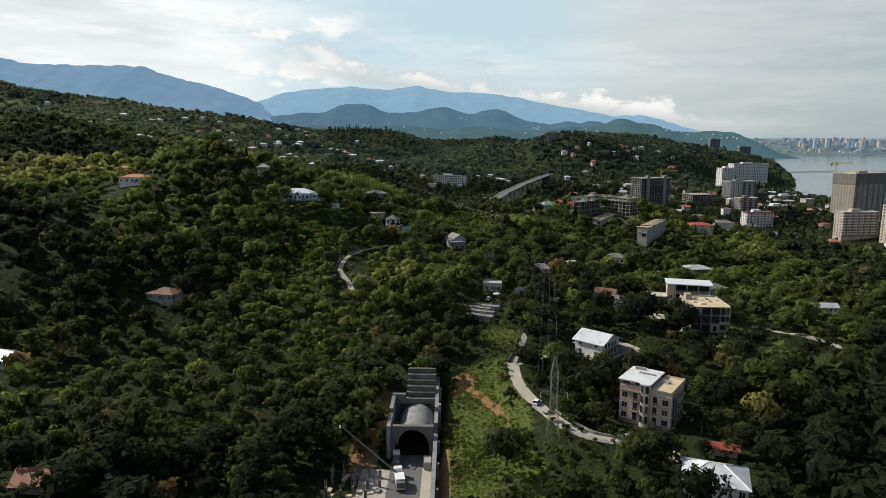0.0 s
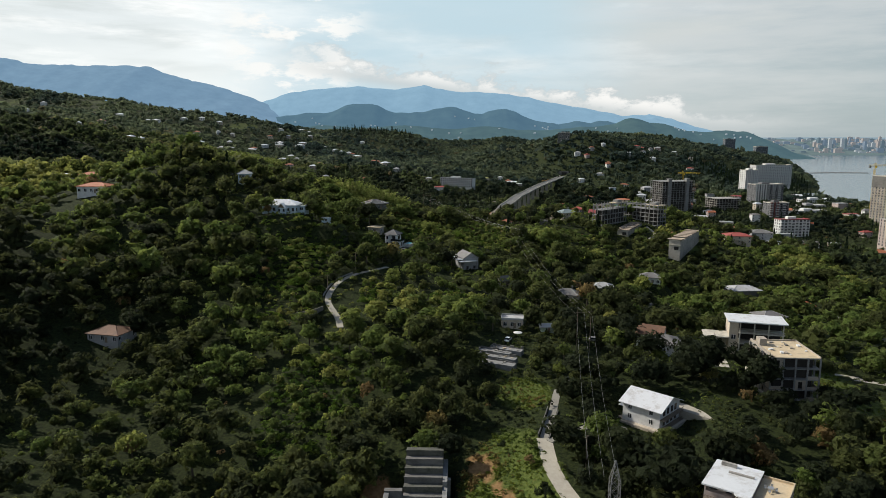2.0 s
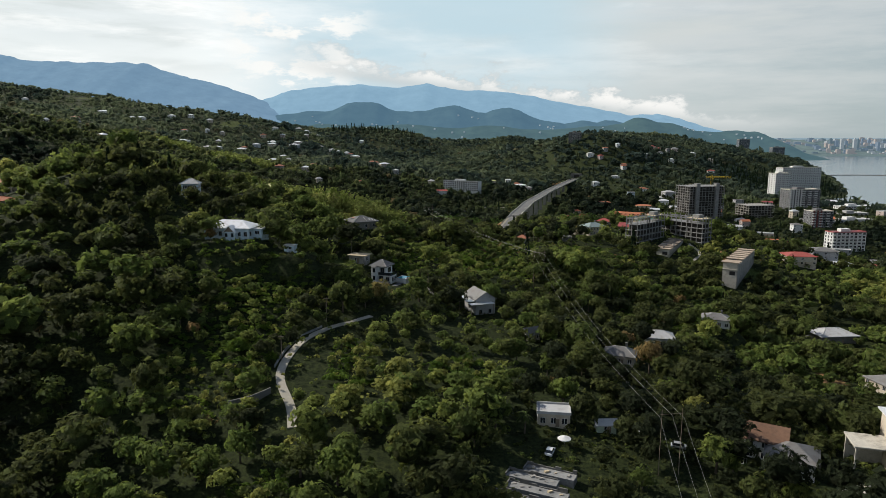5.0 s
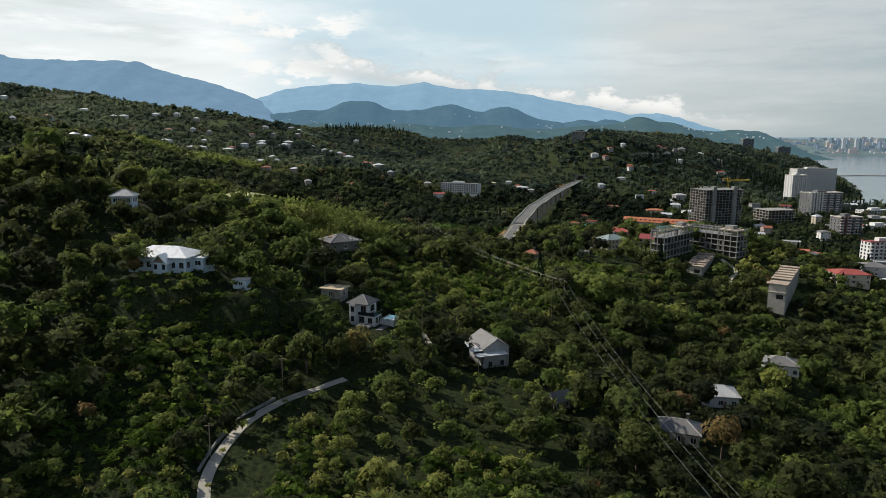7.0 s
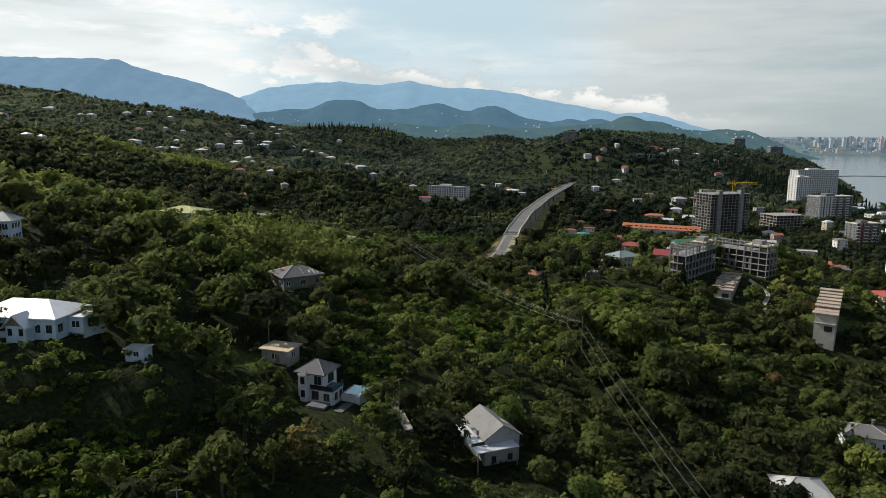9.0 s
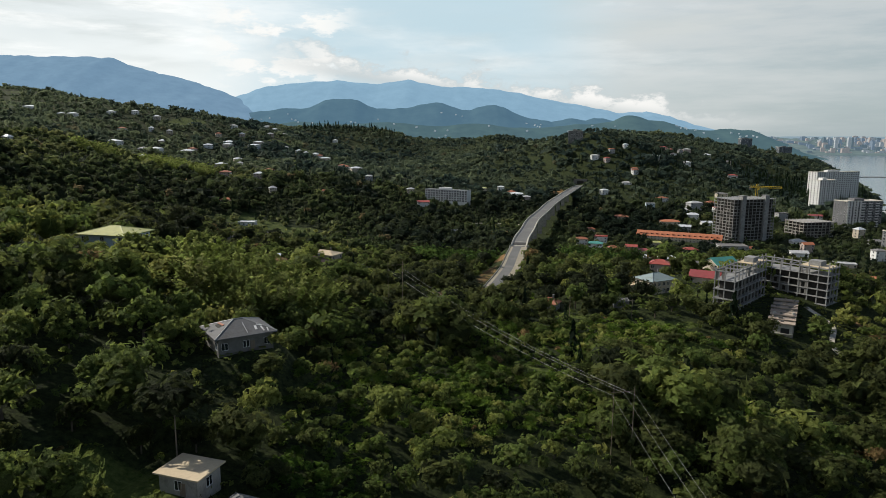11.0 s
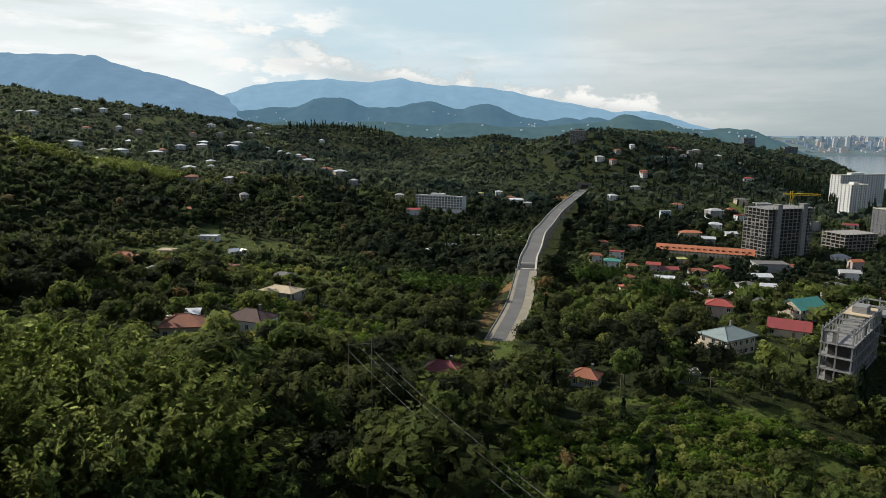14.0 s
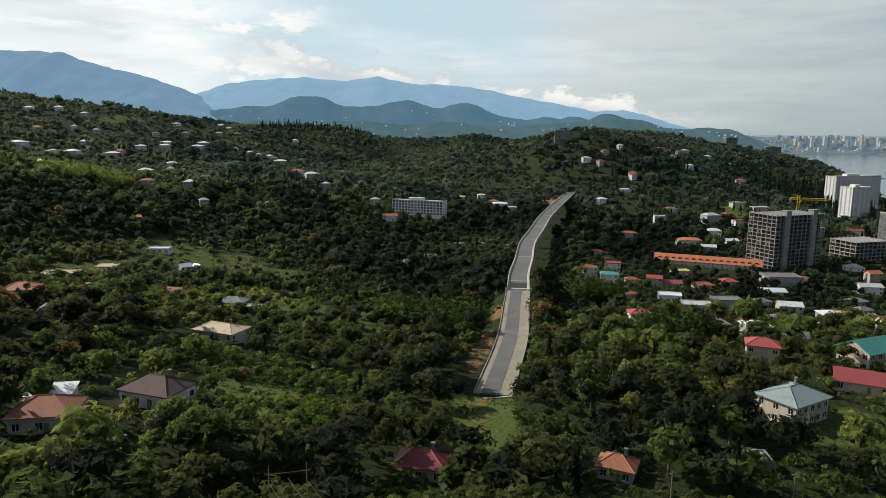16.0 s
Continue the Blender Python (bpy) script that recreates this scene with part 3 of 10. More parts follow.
def spaced(stops):
    """Coordinates that change their spacing: (start, end, step) stretches."""
    out = []
    for a, b, s in stops:
        out += list(np.arange(a, b, s))
    return np.array(out + [stops[-1][1]], float)


# ---------------------------------------------------------------- ground, sea
GRASSY, EARTHY, OPEN = [], [], []      # (x, y, reach x, reach y, turn, strength); OPEN keeps tall trees away


def patch(x, y, items):
    v = np.zeros(np.shape(x))
    for cx, cy, rx, ry, turn, k in items:
        c, s = math.cos(radians(turn)), math.sin(radians(turn))
        u, w = (x - cx) * c + (y - cy) * s, -(x - cx) * s + (y - cy) * c
        v = np.maximum(v, k * smooth(1.25, 0.75, np.sqrt((u / rx) ** 2 + (w / ry) ** 2)))
    return v


def noise2(x, y, scale, seed):
    return np.array([noise.noise(Vector((a * scale, b * scale, seed))) for a, b in zip(x, y)])


def meadow(x, y):
    """Open meadows and orchards between the woods of the farther slopes: one inside, nothing outside."""
    x, y = np.asarray(x, float), np.asarray(y, float)
    v = noise2(x.ravel(), y.ravel(), 0.0105, 21.7).reshape(x.shape) + 0.5 * noise2(x.ravel(), y.ravel(), 0.027, 4.9).reshape(x.shape)
    return smooth(0.34, 0.46, v) * smooth(650, 760, y) * smooth(2300, 2000, y) * smooth(30, -40, x)


GRASSY += [(12, 205, 14, 40, -4, 1.0), (14, 160, 15, 30, 0, 0.9), (20, 267, 9, 11, 0, 1.0), (125, 285, 18, 30, 20, 0.8), (8, 655, 13, 35, -8, 0.9),
           (188, 585, 30, 10, -10, 0.9), (-140, 880, 22, 12, -20, 1.0),
           (-57, 430, 11, 7, 0, 0.9), (-14, 436, 6, 8, 0, 0.8), (70, 1010, 10, 20, 0, 1.0), (380, 1250, 30, 40, 0, 0.7), (-62, 655, 28, 12, 10, 0.9), (100, 640, 20, 14, 0, 0.6), (46, 605, 9, 4, 10, 0.9), (84, 601, 13, 4, -10, 0.9), (90, 577, 10, 6, -20, 0.8), (16, 528, 10, 7, 0, 0.8)]
EARTHY += [(5, 229, 4.0, 6, 20, 0.85), (12, 213, 2.4, 14, 28, 0.85), (-22, 216, 5, 13, 0, 1.0), (-1.2, 172, 1.8, 22, 0, 0.95), (17, 200, 1.6, 9, 10, 0.6), (-26, 193, 5, 14, 0, 0.8), (10, 662, 5, 26, -8, 0.4), (141, 404, 4.5, 24, -12, 1.0), (19, 742, 5, 34, -13, 0.5), (50, 800, 4, 14, -10, 0.6),
           (38, 800, 14, 18, 0, 0.7), (345, 1730, 40, 30, 0, 0.8), (165, 1330, 22, 18, 0, 0.7), (178, 610, 4, 22, 10, 0.9)]


def make_ground():
    xs = spaced([(-5200, -1600, 240), (-1600, -700, 60), (-700, -280, 20), (-280, -36, 6), (-36, 6, 1.75), (6, 80, 3), (80, 280, 6), (280, 900, 20), (900, 1700, 50), (1700, 5200, 250)])
    ys = spaced([(-900, 60, 60), (60, 160, 6), (160, 300, 2.5), (300, 760, 6), (760, 1500, 15), (1500, 2600, 40), (2600, 4900, 150)])
    X, Y = np.meshgrid(xs, ys)
    Z = ground_height(X, Y)
    far = smooth(4350, 4650, Y) * smooth(1200, 2000, X)
    Z = Z + far * (-4 - Z)
    n, m = X.shape
    idx = np.arange(n * m).reshape(n, m)
    faces = np.stack([idx[:-1, :-1], idx[:-1, 1:], idx[1:, 1:], idx[1:, :-1]], -1).reshape(-1, 4)
    me = big_mesh("ground", np.stack([X, Y, Z], -1).reshape(-1, 3), faces, GROUND,
                  [("grass", "POINT", np.maximum(patch(X, Y, GRASSY), 0.55 * meadow(X, Y)).ravel()), ("earth", "POINT", patch(X, Y, EARTHY).ravel())])
    me.polygons.foreach_set("use_smooth", [True] * len(me.polygons))
    tagged(new("ground", me), "green undergrowth and earth on wooded coastal hills", "ground", kind="structure")


make_ground()


def make_sea():
    bm = bmesh.new()
    xs, ys = (300, 900, 1500, 2500, 5300), (700, 1300, 2000, 3000, 4800)
    grid = [[bm.verts.new((x, y, SEA)) for x in xs] for y in ys]
    for r0, r1 in zip(grid, grid[1:]):
        for i in range(len(xs) - 1):
            bm.faces.new((r0[i], r0[i + 1], r1[i + 1], r1[i]))
    tagged(link_mesh("water", bm, WATER), "calm grey-blue sea in a wide bay", "sea", kind="structure")


make_sea()


# ---------------------------------------------------------------- far mountains
def ridge(name, label, y, depth, crest, mat, x0, x1, step, rough, seed, foot=-12.0):
    """A mountain range: a crest line given by a few (x, height) knots, slopes on both sides, spurs and gullies."""
    xs = np.arange(x0, x1 + step, step)
    kx, kz = zip(*crest)
    top = np.interp(xs, kx, kz)
    rows = 24
    verts = []
    for j in range(rows):
        s = j / (rows - 1)
        for i, x in enumerate(xs):
            n = noise.fractal(Vector((x / 260 + seed, s * 2.3, seed)), 0.9, 2.1, 5) * rough
            n2 = noise.fractal(Vector((x / 90 + seed, 7.1, seed)), 0.9, 2.1, 4) * rough * 0.35
            h = foot + (top[i] + n2 - foot) * (1 - (1 - s) ** 1.35) + n * (1 - s) * s * 4
            verts.append((x, y - depth * (1 - s) + n * 2.5 * (1 - s), h))
    w = len(xs)
    idx = np.arange(rows * w).reshape(rows, w)
    faces = np.stack([idx[:-1, :-1], idx[:-1, 1:], idx[1:, 1:], idx[1:, :-1]], -1).reshape(-1, 4)
    me = big_mesh(name, np.array(verts), faces, mat)
    me.polygons.foreach_set("use_smooth", [True] * len(me.polygons))
    return tagged(new(name, me), label, "mountains", kind="structure")


# bluish emission on each range stands in for the air before it
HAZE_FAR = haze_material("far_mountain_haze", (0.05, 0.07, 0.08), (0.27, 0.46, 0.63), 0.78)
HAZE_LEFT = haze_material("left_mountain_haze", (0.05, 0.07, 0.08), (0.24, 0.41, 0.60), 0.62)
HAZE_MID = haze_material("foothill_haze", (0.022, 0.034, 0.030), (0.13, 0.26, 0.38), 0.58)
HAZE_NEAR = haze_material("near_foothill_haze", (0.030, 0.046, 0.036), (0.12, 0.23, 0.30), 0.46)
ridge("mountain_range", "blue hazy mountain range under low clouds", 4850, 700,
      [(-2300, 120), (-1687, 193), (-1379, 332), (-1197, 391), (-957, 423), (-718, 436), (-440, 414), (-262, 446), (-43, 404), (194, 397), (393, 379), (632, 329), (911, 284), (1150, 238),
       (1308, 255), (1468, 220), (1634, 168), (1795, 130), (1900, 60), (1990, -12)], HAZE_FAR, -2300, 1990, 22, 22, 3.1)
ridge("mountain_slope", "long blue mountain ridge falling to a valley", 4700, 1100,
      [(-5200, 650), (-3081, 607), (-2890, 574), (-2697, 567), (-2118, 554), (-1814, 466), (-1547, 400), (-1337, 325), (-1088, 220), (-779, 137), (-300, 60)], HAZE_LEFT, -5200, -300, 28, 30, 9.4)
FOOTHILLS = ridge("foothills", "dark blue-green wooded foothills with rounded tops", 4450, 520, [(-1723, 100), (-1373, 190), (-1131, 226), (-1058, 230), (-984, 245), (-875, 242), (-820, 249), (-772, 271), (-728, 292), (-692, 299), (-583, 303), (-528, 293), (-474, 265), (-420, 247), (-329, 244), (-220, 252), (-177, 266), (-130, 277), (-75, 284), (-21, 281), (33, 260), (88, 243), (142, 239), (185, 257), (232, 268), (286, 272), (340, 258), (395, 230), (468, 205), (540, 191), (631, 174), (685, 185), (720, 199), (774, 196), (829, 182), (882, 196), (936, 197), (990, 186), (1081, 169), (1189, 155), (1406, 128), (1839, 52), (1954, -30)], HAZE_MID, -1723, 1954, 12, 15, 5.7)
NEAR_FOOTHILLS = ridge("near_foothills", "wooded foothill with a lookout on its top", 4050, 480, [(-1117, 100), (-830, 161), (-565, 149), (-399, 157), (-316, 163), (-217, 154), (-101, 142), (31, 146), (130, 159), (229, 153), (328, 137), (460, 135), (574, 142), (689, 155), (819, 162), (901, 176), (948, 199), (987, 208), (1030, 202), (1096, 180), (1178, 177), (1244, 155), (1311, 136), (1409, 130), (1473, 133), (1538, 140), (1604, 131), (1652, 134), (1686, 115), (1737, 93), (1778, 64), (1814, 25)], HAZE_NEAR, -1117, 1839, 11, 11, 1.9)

# foothill house walls glow faintly: haze painted on as emission
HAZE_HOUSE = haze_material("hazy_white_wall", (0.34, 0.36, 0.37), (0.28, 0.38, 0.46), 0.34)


def foothill_houses():
    """White houses strewn over the foothills."""
    r = random.Random(8)
    bm = bmesh.new()
    box(bm, -5, 5, -4, 4, -3, 6)
    gable_roof(bm, 10, 8, 6.1, 2.6, 0.6)
    me = bpy.data.meshes.new("far_house")
    bmesh.ops.recalc_face_normals(bm, faces=bm.faces)
    bm.to_mesh(me)
    bm.free()
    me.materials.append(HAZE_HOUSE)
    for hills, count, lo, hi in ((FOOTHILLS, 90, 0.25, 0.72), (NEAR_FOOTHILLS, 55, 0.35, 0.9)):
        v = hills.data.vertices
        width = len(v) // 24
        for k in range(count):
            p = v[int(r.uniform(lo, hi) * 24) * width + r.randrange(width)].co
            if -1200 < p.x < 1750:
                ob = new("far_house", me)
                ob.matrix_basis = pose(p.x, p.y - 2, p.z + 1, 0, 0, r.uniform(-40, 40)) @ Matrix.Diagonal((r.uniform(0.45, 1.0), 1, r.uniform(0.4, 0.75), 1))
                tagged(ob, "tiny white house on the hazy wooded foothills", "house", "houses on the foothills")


# the low coast's pale glow is painted haze too
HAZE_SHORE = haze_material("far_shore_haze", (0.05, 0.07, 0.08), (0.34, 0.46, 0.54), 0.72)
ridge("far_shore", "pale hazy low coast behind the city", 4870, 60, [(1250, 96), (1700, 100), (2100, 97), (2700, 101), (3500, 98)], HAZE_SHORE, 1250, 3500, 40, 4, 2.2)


# ---------------------------------------------------------------- houses
def at_ground(x, y):
    return float(ground_height(x, y))


def hip_roof(bm, w, d, z, rise, over, thick=0.25, ridge_share=0.5):
    """A hipped roof over a w by d plan, with an overhang and a fascia."""
    W, D = w / 2 + over, d / 2 + over
    if W >= D:
        r = [(-(W - D * 0.95) * ridge_share * 2 if W - D * 0.95 > 0 else 0, 0), ((W - D * 0.95) * ridge_share * 2 if W - D * 0.95 > 0 else 0, 0)]
    else:
        k = (D - W * 0.95) * ridge_share * 2
        r = [(0, -k), (0, k)]
    lo = [bm.verts.new((x, y, z - thick)) for x, y in ((-W, -D), (W, -D), (W, D), (-W, D))]
    up = [bm.verts.new((x, y, z)) for x, y in ((-W, -D), (W, -D), (W, D), (-W, D))]
    a, b = [bm.verts.new((x, y, z + rise)) for x, y in r]
    if W >= D:
        bm.faces.new((up[0], up[1], b, a)), bm.faces.new((up[1], up[2], b)), bm.faces.new((up[2], up[3], a, b)), bm.faces.new((up[3], up[0], a))
    else:
        bm.faces.new((up[0], up[1], a)), bm.faces.new((up[1], up[2], b, a)), bm.faces.new((up[2], up[3], b)), bm.faces.new((up[3], up[0], a, b))
    for i in range(4):
        j = (i + 1) % 4
        bm.faces.new((lo[i], lo[j], up[j], up[i]))
    bm.faces.new(lo[::-1])


def gable_roof(bm, w, d, z, rise, over, thick=0.22):
    """A gabled roof; the ridge runs along x."""
    W, D = w / 2 + over, d / 2 + over
    prof = ((-D, z - over * rise / (d / 2)), (0, z + rise), (D, z - over * rise / (d / 2)))
    ends = []
    for x in (-W, W):
        ends.append(([bm.verts.new((x, y, h)) for y, h in prof], [bm.verts.new((x, y, h - thick)) for y, h in prof]))
    (u0, l0), (u1, l1) = ends
    for i in (0, 1):
        bm.faces.new((u0[i], u1[i], u1[i + 1], u0[i + 1]))
        bm.faces.new((l0[i + 1], l1[i + 1], l1[i], l0[i]))
        bm.faces.new((u0[i], u0[i + 1], l0[i + 1], l0[i]))
        bm.faces.new((u1[i + 1], u1[i], l1[i], l1[i + 1]))
    bm.faces.new((u0[0], l0[0], l1[0], u1[0]))
    bm.faces.new((u0[2], u1[2], l1[2], l0[2]))


def gable_ends(bm, w, d, z, rise):
    for s in (-1, 1):
        v = [bm.verts.new(p) for p in ((s * w / 2, -d / 2, z), (s * w / 2, d / 2, z), (s * w / 2, 0, z + rise))]
        q = [bm.verts.new((p.co.x - s * 0.2, p.co.y, p.co.z)) for p in v]
        bm.faces.new(v), bm.faces.new(q)
        for i in range(3):
            j = (i + 1) % 3
            bm.faces.new((v[i], v[j], q[j], q[i]))


WINDOW_MESHES = {}


def window_mesh(w, h, frame_mat, bars=1):
    """Frame, bars and a sill round a dark pane; stands 5 cm proud of its wall, facing -y."""
    key = (w, h, frame_mat.name, bars)
    if key not in WINDOW_MESHES:
        bm = bmesh.new()
        f = 0.09
        v = box(bm, -w / 2 - f, w / 2 + f, -0.07, 0.05, -f, h + f)
        for k in range(bars):
            bmesh.ops.bisect_plane(bm, geom=bm.verts[:] + bm.edges[:] + bm.faces[:], plane_co=(-w / 2 + w * (k + 1) / (bars + 1), 0, 0), plane_no=(1, 0, 0))
        front = [q for q in bm.faces if abs(q.calc_center_median().y + 0.07) < 1e-4]
        bmesh.ops.inset_individual(bm, faces=front, thickness=0.075, depth=0)
        for q in front:
            q.material_index = 1
            for u in q.verts:
                u.co.y += 0.05
        me = bpy.data.meshes.new("window")
        bmesh.ops.recalc_face_normals(bm, faces=bm.faces)
        bm.to_mesh(me)
        bm.free()
        me.materials.append(frame_mat)
        me.materials.append(GLASS_DARK)
        WINDOW_MESHES[key] = me
    return WINDOW_MESHES[key]


SIDES = {"front": 0, "right": 90, "back": 180, "left": 270}


def windows_on(parent, w, d, side, z0, storeys, storey_h, count, ww=1.2, wh=1.4, frame_mat=None, bars=1, margin=1.4, name="window"):
    """Rows of windows on one side of a w by d block; sides go round from the front (-y)."""
    me = window_mesh(ww, wh, frame_mat or FRAME_WHITE, bars)
    turn = SIDES[side]
    span, off = (w, d / 2) if side in ("front", "back") else (d, w / 2)
    for s in range(storeys):
        for i in range(count):
            u = 0 if count == 1 else -span / 2 + margin + (span - 2 * margin) * i / (count - 1)
            share(name, me, parent, pose(0, 0, 0, 0, 0, turn) @ pose(u, -off, z0 + s * storey_h + 0.9))


def ridge_caps(e, w, d, z, rise, over, mat):
    """Folded caps along the ridge and the four hips."""
    W, D = w / 2 + over, d / 2 + over
    if W >= D:
        k = max(0.0, W - D * 0.95)
        a, b = (-k, 0, z + rise), (k, 0, z + rise)
        hips = ((a, (-W, -D, z)), (a, (-W, D, z)), (b, (W, -D, z)), (b, (W, D, z)))
    else:
        k = D - W * 0.95
        a, b = (0, -k, z + rise), (0, k, z + rise)
        hips = ((a, (-W, -D, z)), (a, (W, -D, z)), (b, (-W, D, z)), (b, (W, D, z)))
    cap = CAP_PALE if mat in (ROOF_GREY, ROOF_SLATE, ROOF_PALE) else mat
    for p, q in (*hips, (a, b)):
        if (Vector(p) - Vector(q)).length > 0.3:
            bm = bmesh.new()
            beam(bm, Vector(p) + Vector((0, 0, 0.03)), Vector(q) + Vector((0, 0, 0.03)), 0.13, 4)
            part("ridge_cap", bm, cap, e)


def house(label, x, y, w, d, storeys=2, rot=0.0, wall=None, roof="hip", roof_mat=None, rise=2.0, over=0.6, nwin=(3, 2), lift=0.0, h=2.9, extras=(), name="house", group="", parapet=0.5, deep=3.0):
    """One house: walls with a footing, a roof, windows, a door; the extras add balconies, chimneys, porches."""
    wall, roof_mat = wall or WHITE, roof_mat or ROOF_GREY
    z = at_ground(x, y) + lift
    e = tagged(thing(name, x, y, z, rot), label, "house", group)
    H = storeys * h
    bm = bmesh.new()
    box(bm, -w / 2, w / 2, -d / 2, d / 2, -deep, H)
    if roof == "gable":
        gable_ends(bm, w, d, H, rise)
    part("wall", bm, wall, e)
    bm = bmesh.new()
    if roof == "hip":
        hip_roof(bm, w, d, H + 0.25, rise, over)
    elif roof == "gable":
        gable_roof(bm, w, d, H + 0.16, rise, over)
    else:
        box(bm, -w / 2 - over * 0.4, w / 2 + over * 0.4, -d / 2 - over * 0.4, d / 2 + over * 0.4, H + 0.004, H + 0.25)
        if parapet:
            t = 0.2
            W, D = w / 2 + over * 0.4, d / 2 + over * 0.4
            for b in ((-W, W, -D, -D + t), (-W, W, D - t, D), (-W, -W + t, -D + t, D - t), (W - t, W, -D + t, D - t)):
                box(bm, *b, H + 0.25, H + 0.25 + parapet)
    part("roof", bm, roof_mat, e)
    if roof == "hip" and y < 1000:
        ridge_caps(e, w, d, H + 0.25, rise, over, roof_mat)
    for side, n in (("front", nwin[0]), ("left", nwin[1]), ("right", nwin[1])):
        if n:
            windows_on(e, w, d, side, 0, storeys, h, n)
    bm = bmesh.new()
    box(bm, -0.5, 0.5, -0.06, 0.05, 0, 2.1)
    ob = part("door", bm, WOOD_POST, e)
    ob.matrix_basis = pose(w * 0.12, -d / 2, 0.02)
    for kind in extras:
        if kind == "chimney":
            bm = bmesh.new()
            box(bm, -0.35, 0.35, -0.35, 0.35, 0, rise * 0.6 + 1.6)
            box(bm, -0.45, 0.45, -0.45, 0.45, rise * 0.6 + 1.6, rise * 0.6 + 1.8)
            part("chimney", bm, CONCRETE_DARK, e).matrix_basis = pose(w * 0.2, d * 0.12, H + rise * 0.3)
        elif kind == "balcony":
            for s in range(1, storeys):
                bm = bmesh.new()
                box(bm, -w * 0.3, w * 0.3, -1.4, 0, -0.18, 0)
                for k in range(9):
                    u = -w * 0.3 + w * 0.6 * k / 8
                    box(bm, u - 0.03, u + 0.03, -1.38, -1.32, 0, 0.95)
                box(bm, -w * 0.3, w * 0.3, -1.4, -1.3, 0.95, 1.03)
                part("balcony", bm, CONCRETE_PALE, e).matrix_basis = pose(0, -d / 2, s * h)
        elif kind == "porch":
            bm = bmesh.new()
            box(bm, -w * 0.28, w * 0.28, -2.6, 0, h - 0.2, h)
            for u in (-w * 0.25, w * 0.25):
                box(bm, u - 0.12, u + 0.12, -2.4, -2.15, -deep, h - 0.2)
            part("porch", bm, wall, e).matrix_basis = pose(0, -d / 2, 0)
        elif kind == "tank":
            bm = bmesh.new()
            beam(bm, (0, 0, 0), (0, 0, 1.3), 0.6, 10)
            part("water_tank", bm, ROOF_WHITE, e).matrix_basis = pose(w * 0.25, d * 0.2, H + 0.25)
    reach = 0.5 if y < 760 else 0.6
    edge = 2.2 if y < 580 else 1.6
    OPEN.append((x, y, w * reach + edge, d * reach + edge, rot, 1))
    if y < 760:
        OPEN.append((x, y - d * 0.5 - 9, w * 0.5 + 2.5, 11.5, 0, 0.7) if y < 580 else (x, y - d * 0.5 - 7.5, w * 0.5 + 2, 9.5, 0, 0.7))
    else:
        OPEN.append((x, y - d * 0.5 - 9, w * 0.55, 12, 0, 0.7))
    return e


foothill_houses()


# ---------------------------------------------------------------- houses in the woods, the valley and the town
orange_house = house("rust-roofed hip house with a white gable strip behind it", -80, 608, 11, 8.5, 1, 8, CREAM, "hip", ROOF_RUST, 2.6, 0.7, (3, 2), h=3.4)
local_box("rear_wing", orange_house, CREAM, [(-5.4, 3.0, 4.3, 8.6, -3, 4.4)])
local_box("rear_roof", orange_house, ROOF_WHITE, [(-4.6, 4.6, -2.6, 2.6, 0, 0.12)], "bright white sheet roof behind the ridge").matrix_basis = pose(-1.2, 6.4, 5.0, 10, 0, 0)
house("rust-red sheet-roofed house among trees", -102.5, 158.4, 13.0, 9.7, 1, 8, CREAM, "gable", ROOF_RUST, 2.2, 0.6, (2, 1), h=2.9, extras=())
house("house with a faded red hip roof in a garden", -131.1, 301.3, 13.0, 10.4, 1, -12, GREY_WALL, "hip", ROOF_FADED, 2.0, 0.6, (3, 2), h=2.9, extras=())
house("house under a bright white sheet roof", -159.1, 229.2, 10.3, 8.2, 1, -25, WHITE, "gable", ROOF_WHITE, 1.5, 0.6, (2, 1), h=2.9, extras=())
house("white-walled house with an orange tile roof", -198.4, 422.5, 15.9, 11.1, 1, 0, WHITE, "hip", ROOF_ORANGE, 1.8, 0.6, (5, 2), h=3.4, extras=())
house("pink two-storey house with an orange roof", -236.0, 486.4, 12.0, 9.6, 2, 10, PINKISH, "hip", ROOF_ORANGE, 1.6, 0.6, (3, 2), h=2.9, extras=())
house("long white sheet-roofed house", -270.4, 512.4, 14.3, 8.6, 1, 15, WHITE, "gable", ROOF_WHITE, 1.6, 0.6, (3, 1), h=2.9, extras=())
house("big white sheet hip-roofed house with a porch", 64.5, 153.2, 14.3, 11.4, 2, -20, WHITE, "hip", ROOF_WHITE, 2.6, 0.6, (4, 3), h=2.9, extras=("porch",))
house("low shed with a red sheet roof", 74.0, 172.1, 7.1, 2.5, 1, -18, CREAM, "gable", ROOF_RED, 0.9, 0.6, (1, 0), h=2.4, extras=())
brown_house = house("brown-roofed house with a grey hip-roofed wing", 74.5, 317.5, 9.5, 8.0, 2, -28, WHITE, "gable", ROOF_FADED, 2.8, 0.6, (3, 2), h=2.9, extras=())
local_box("wing_wall", brown_house, WHITE, [(0.5, 11.5, -9.4, -4.01, -4, 4.2), (4.76, 11.5, -4.0, 2.0, -4, 4.2)])
bm = bmesh.new()
hip_roof(bm, 11.0, 10.5, 4.5, 2.4, 0.7)
part("wing_roof", bm, ROOF_GREY, brown_house, "weathered grey hip roof").matrix_basis = pose(6.2, -4.2, 0)
windows_on(brown_house, 11.0, 18.8, "front", 0, 1, 3.0, 3)
OPEN.append((82, 303, 9, 9, 0, 0.86))
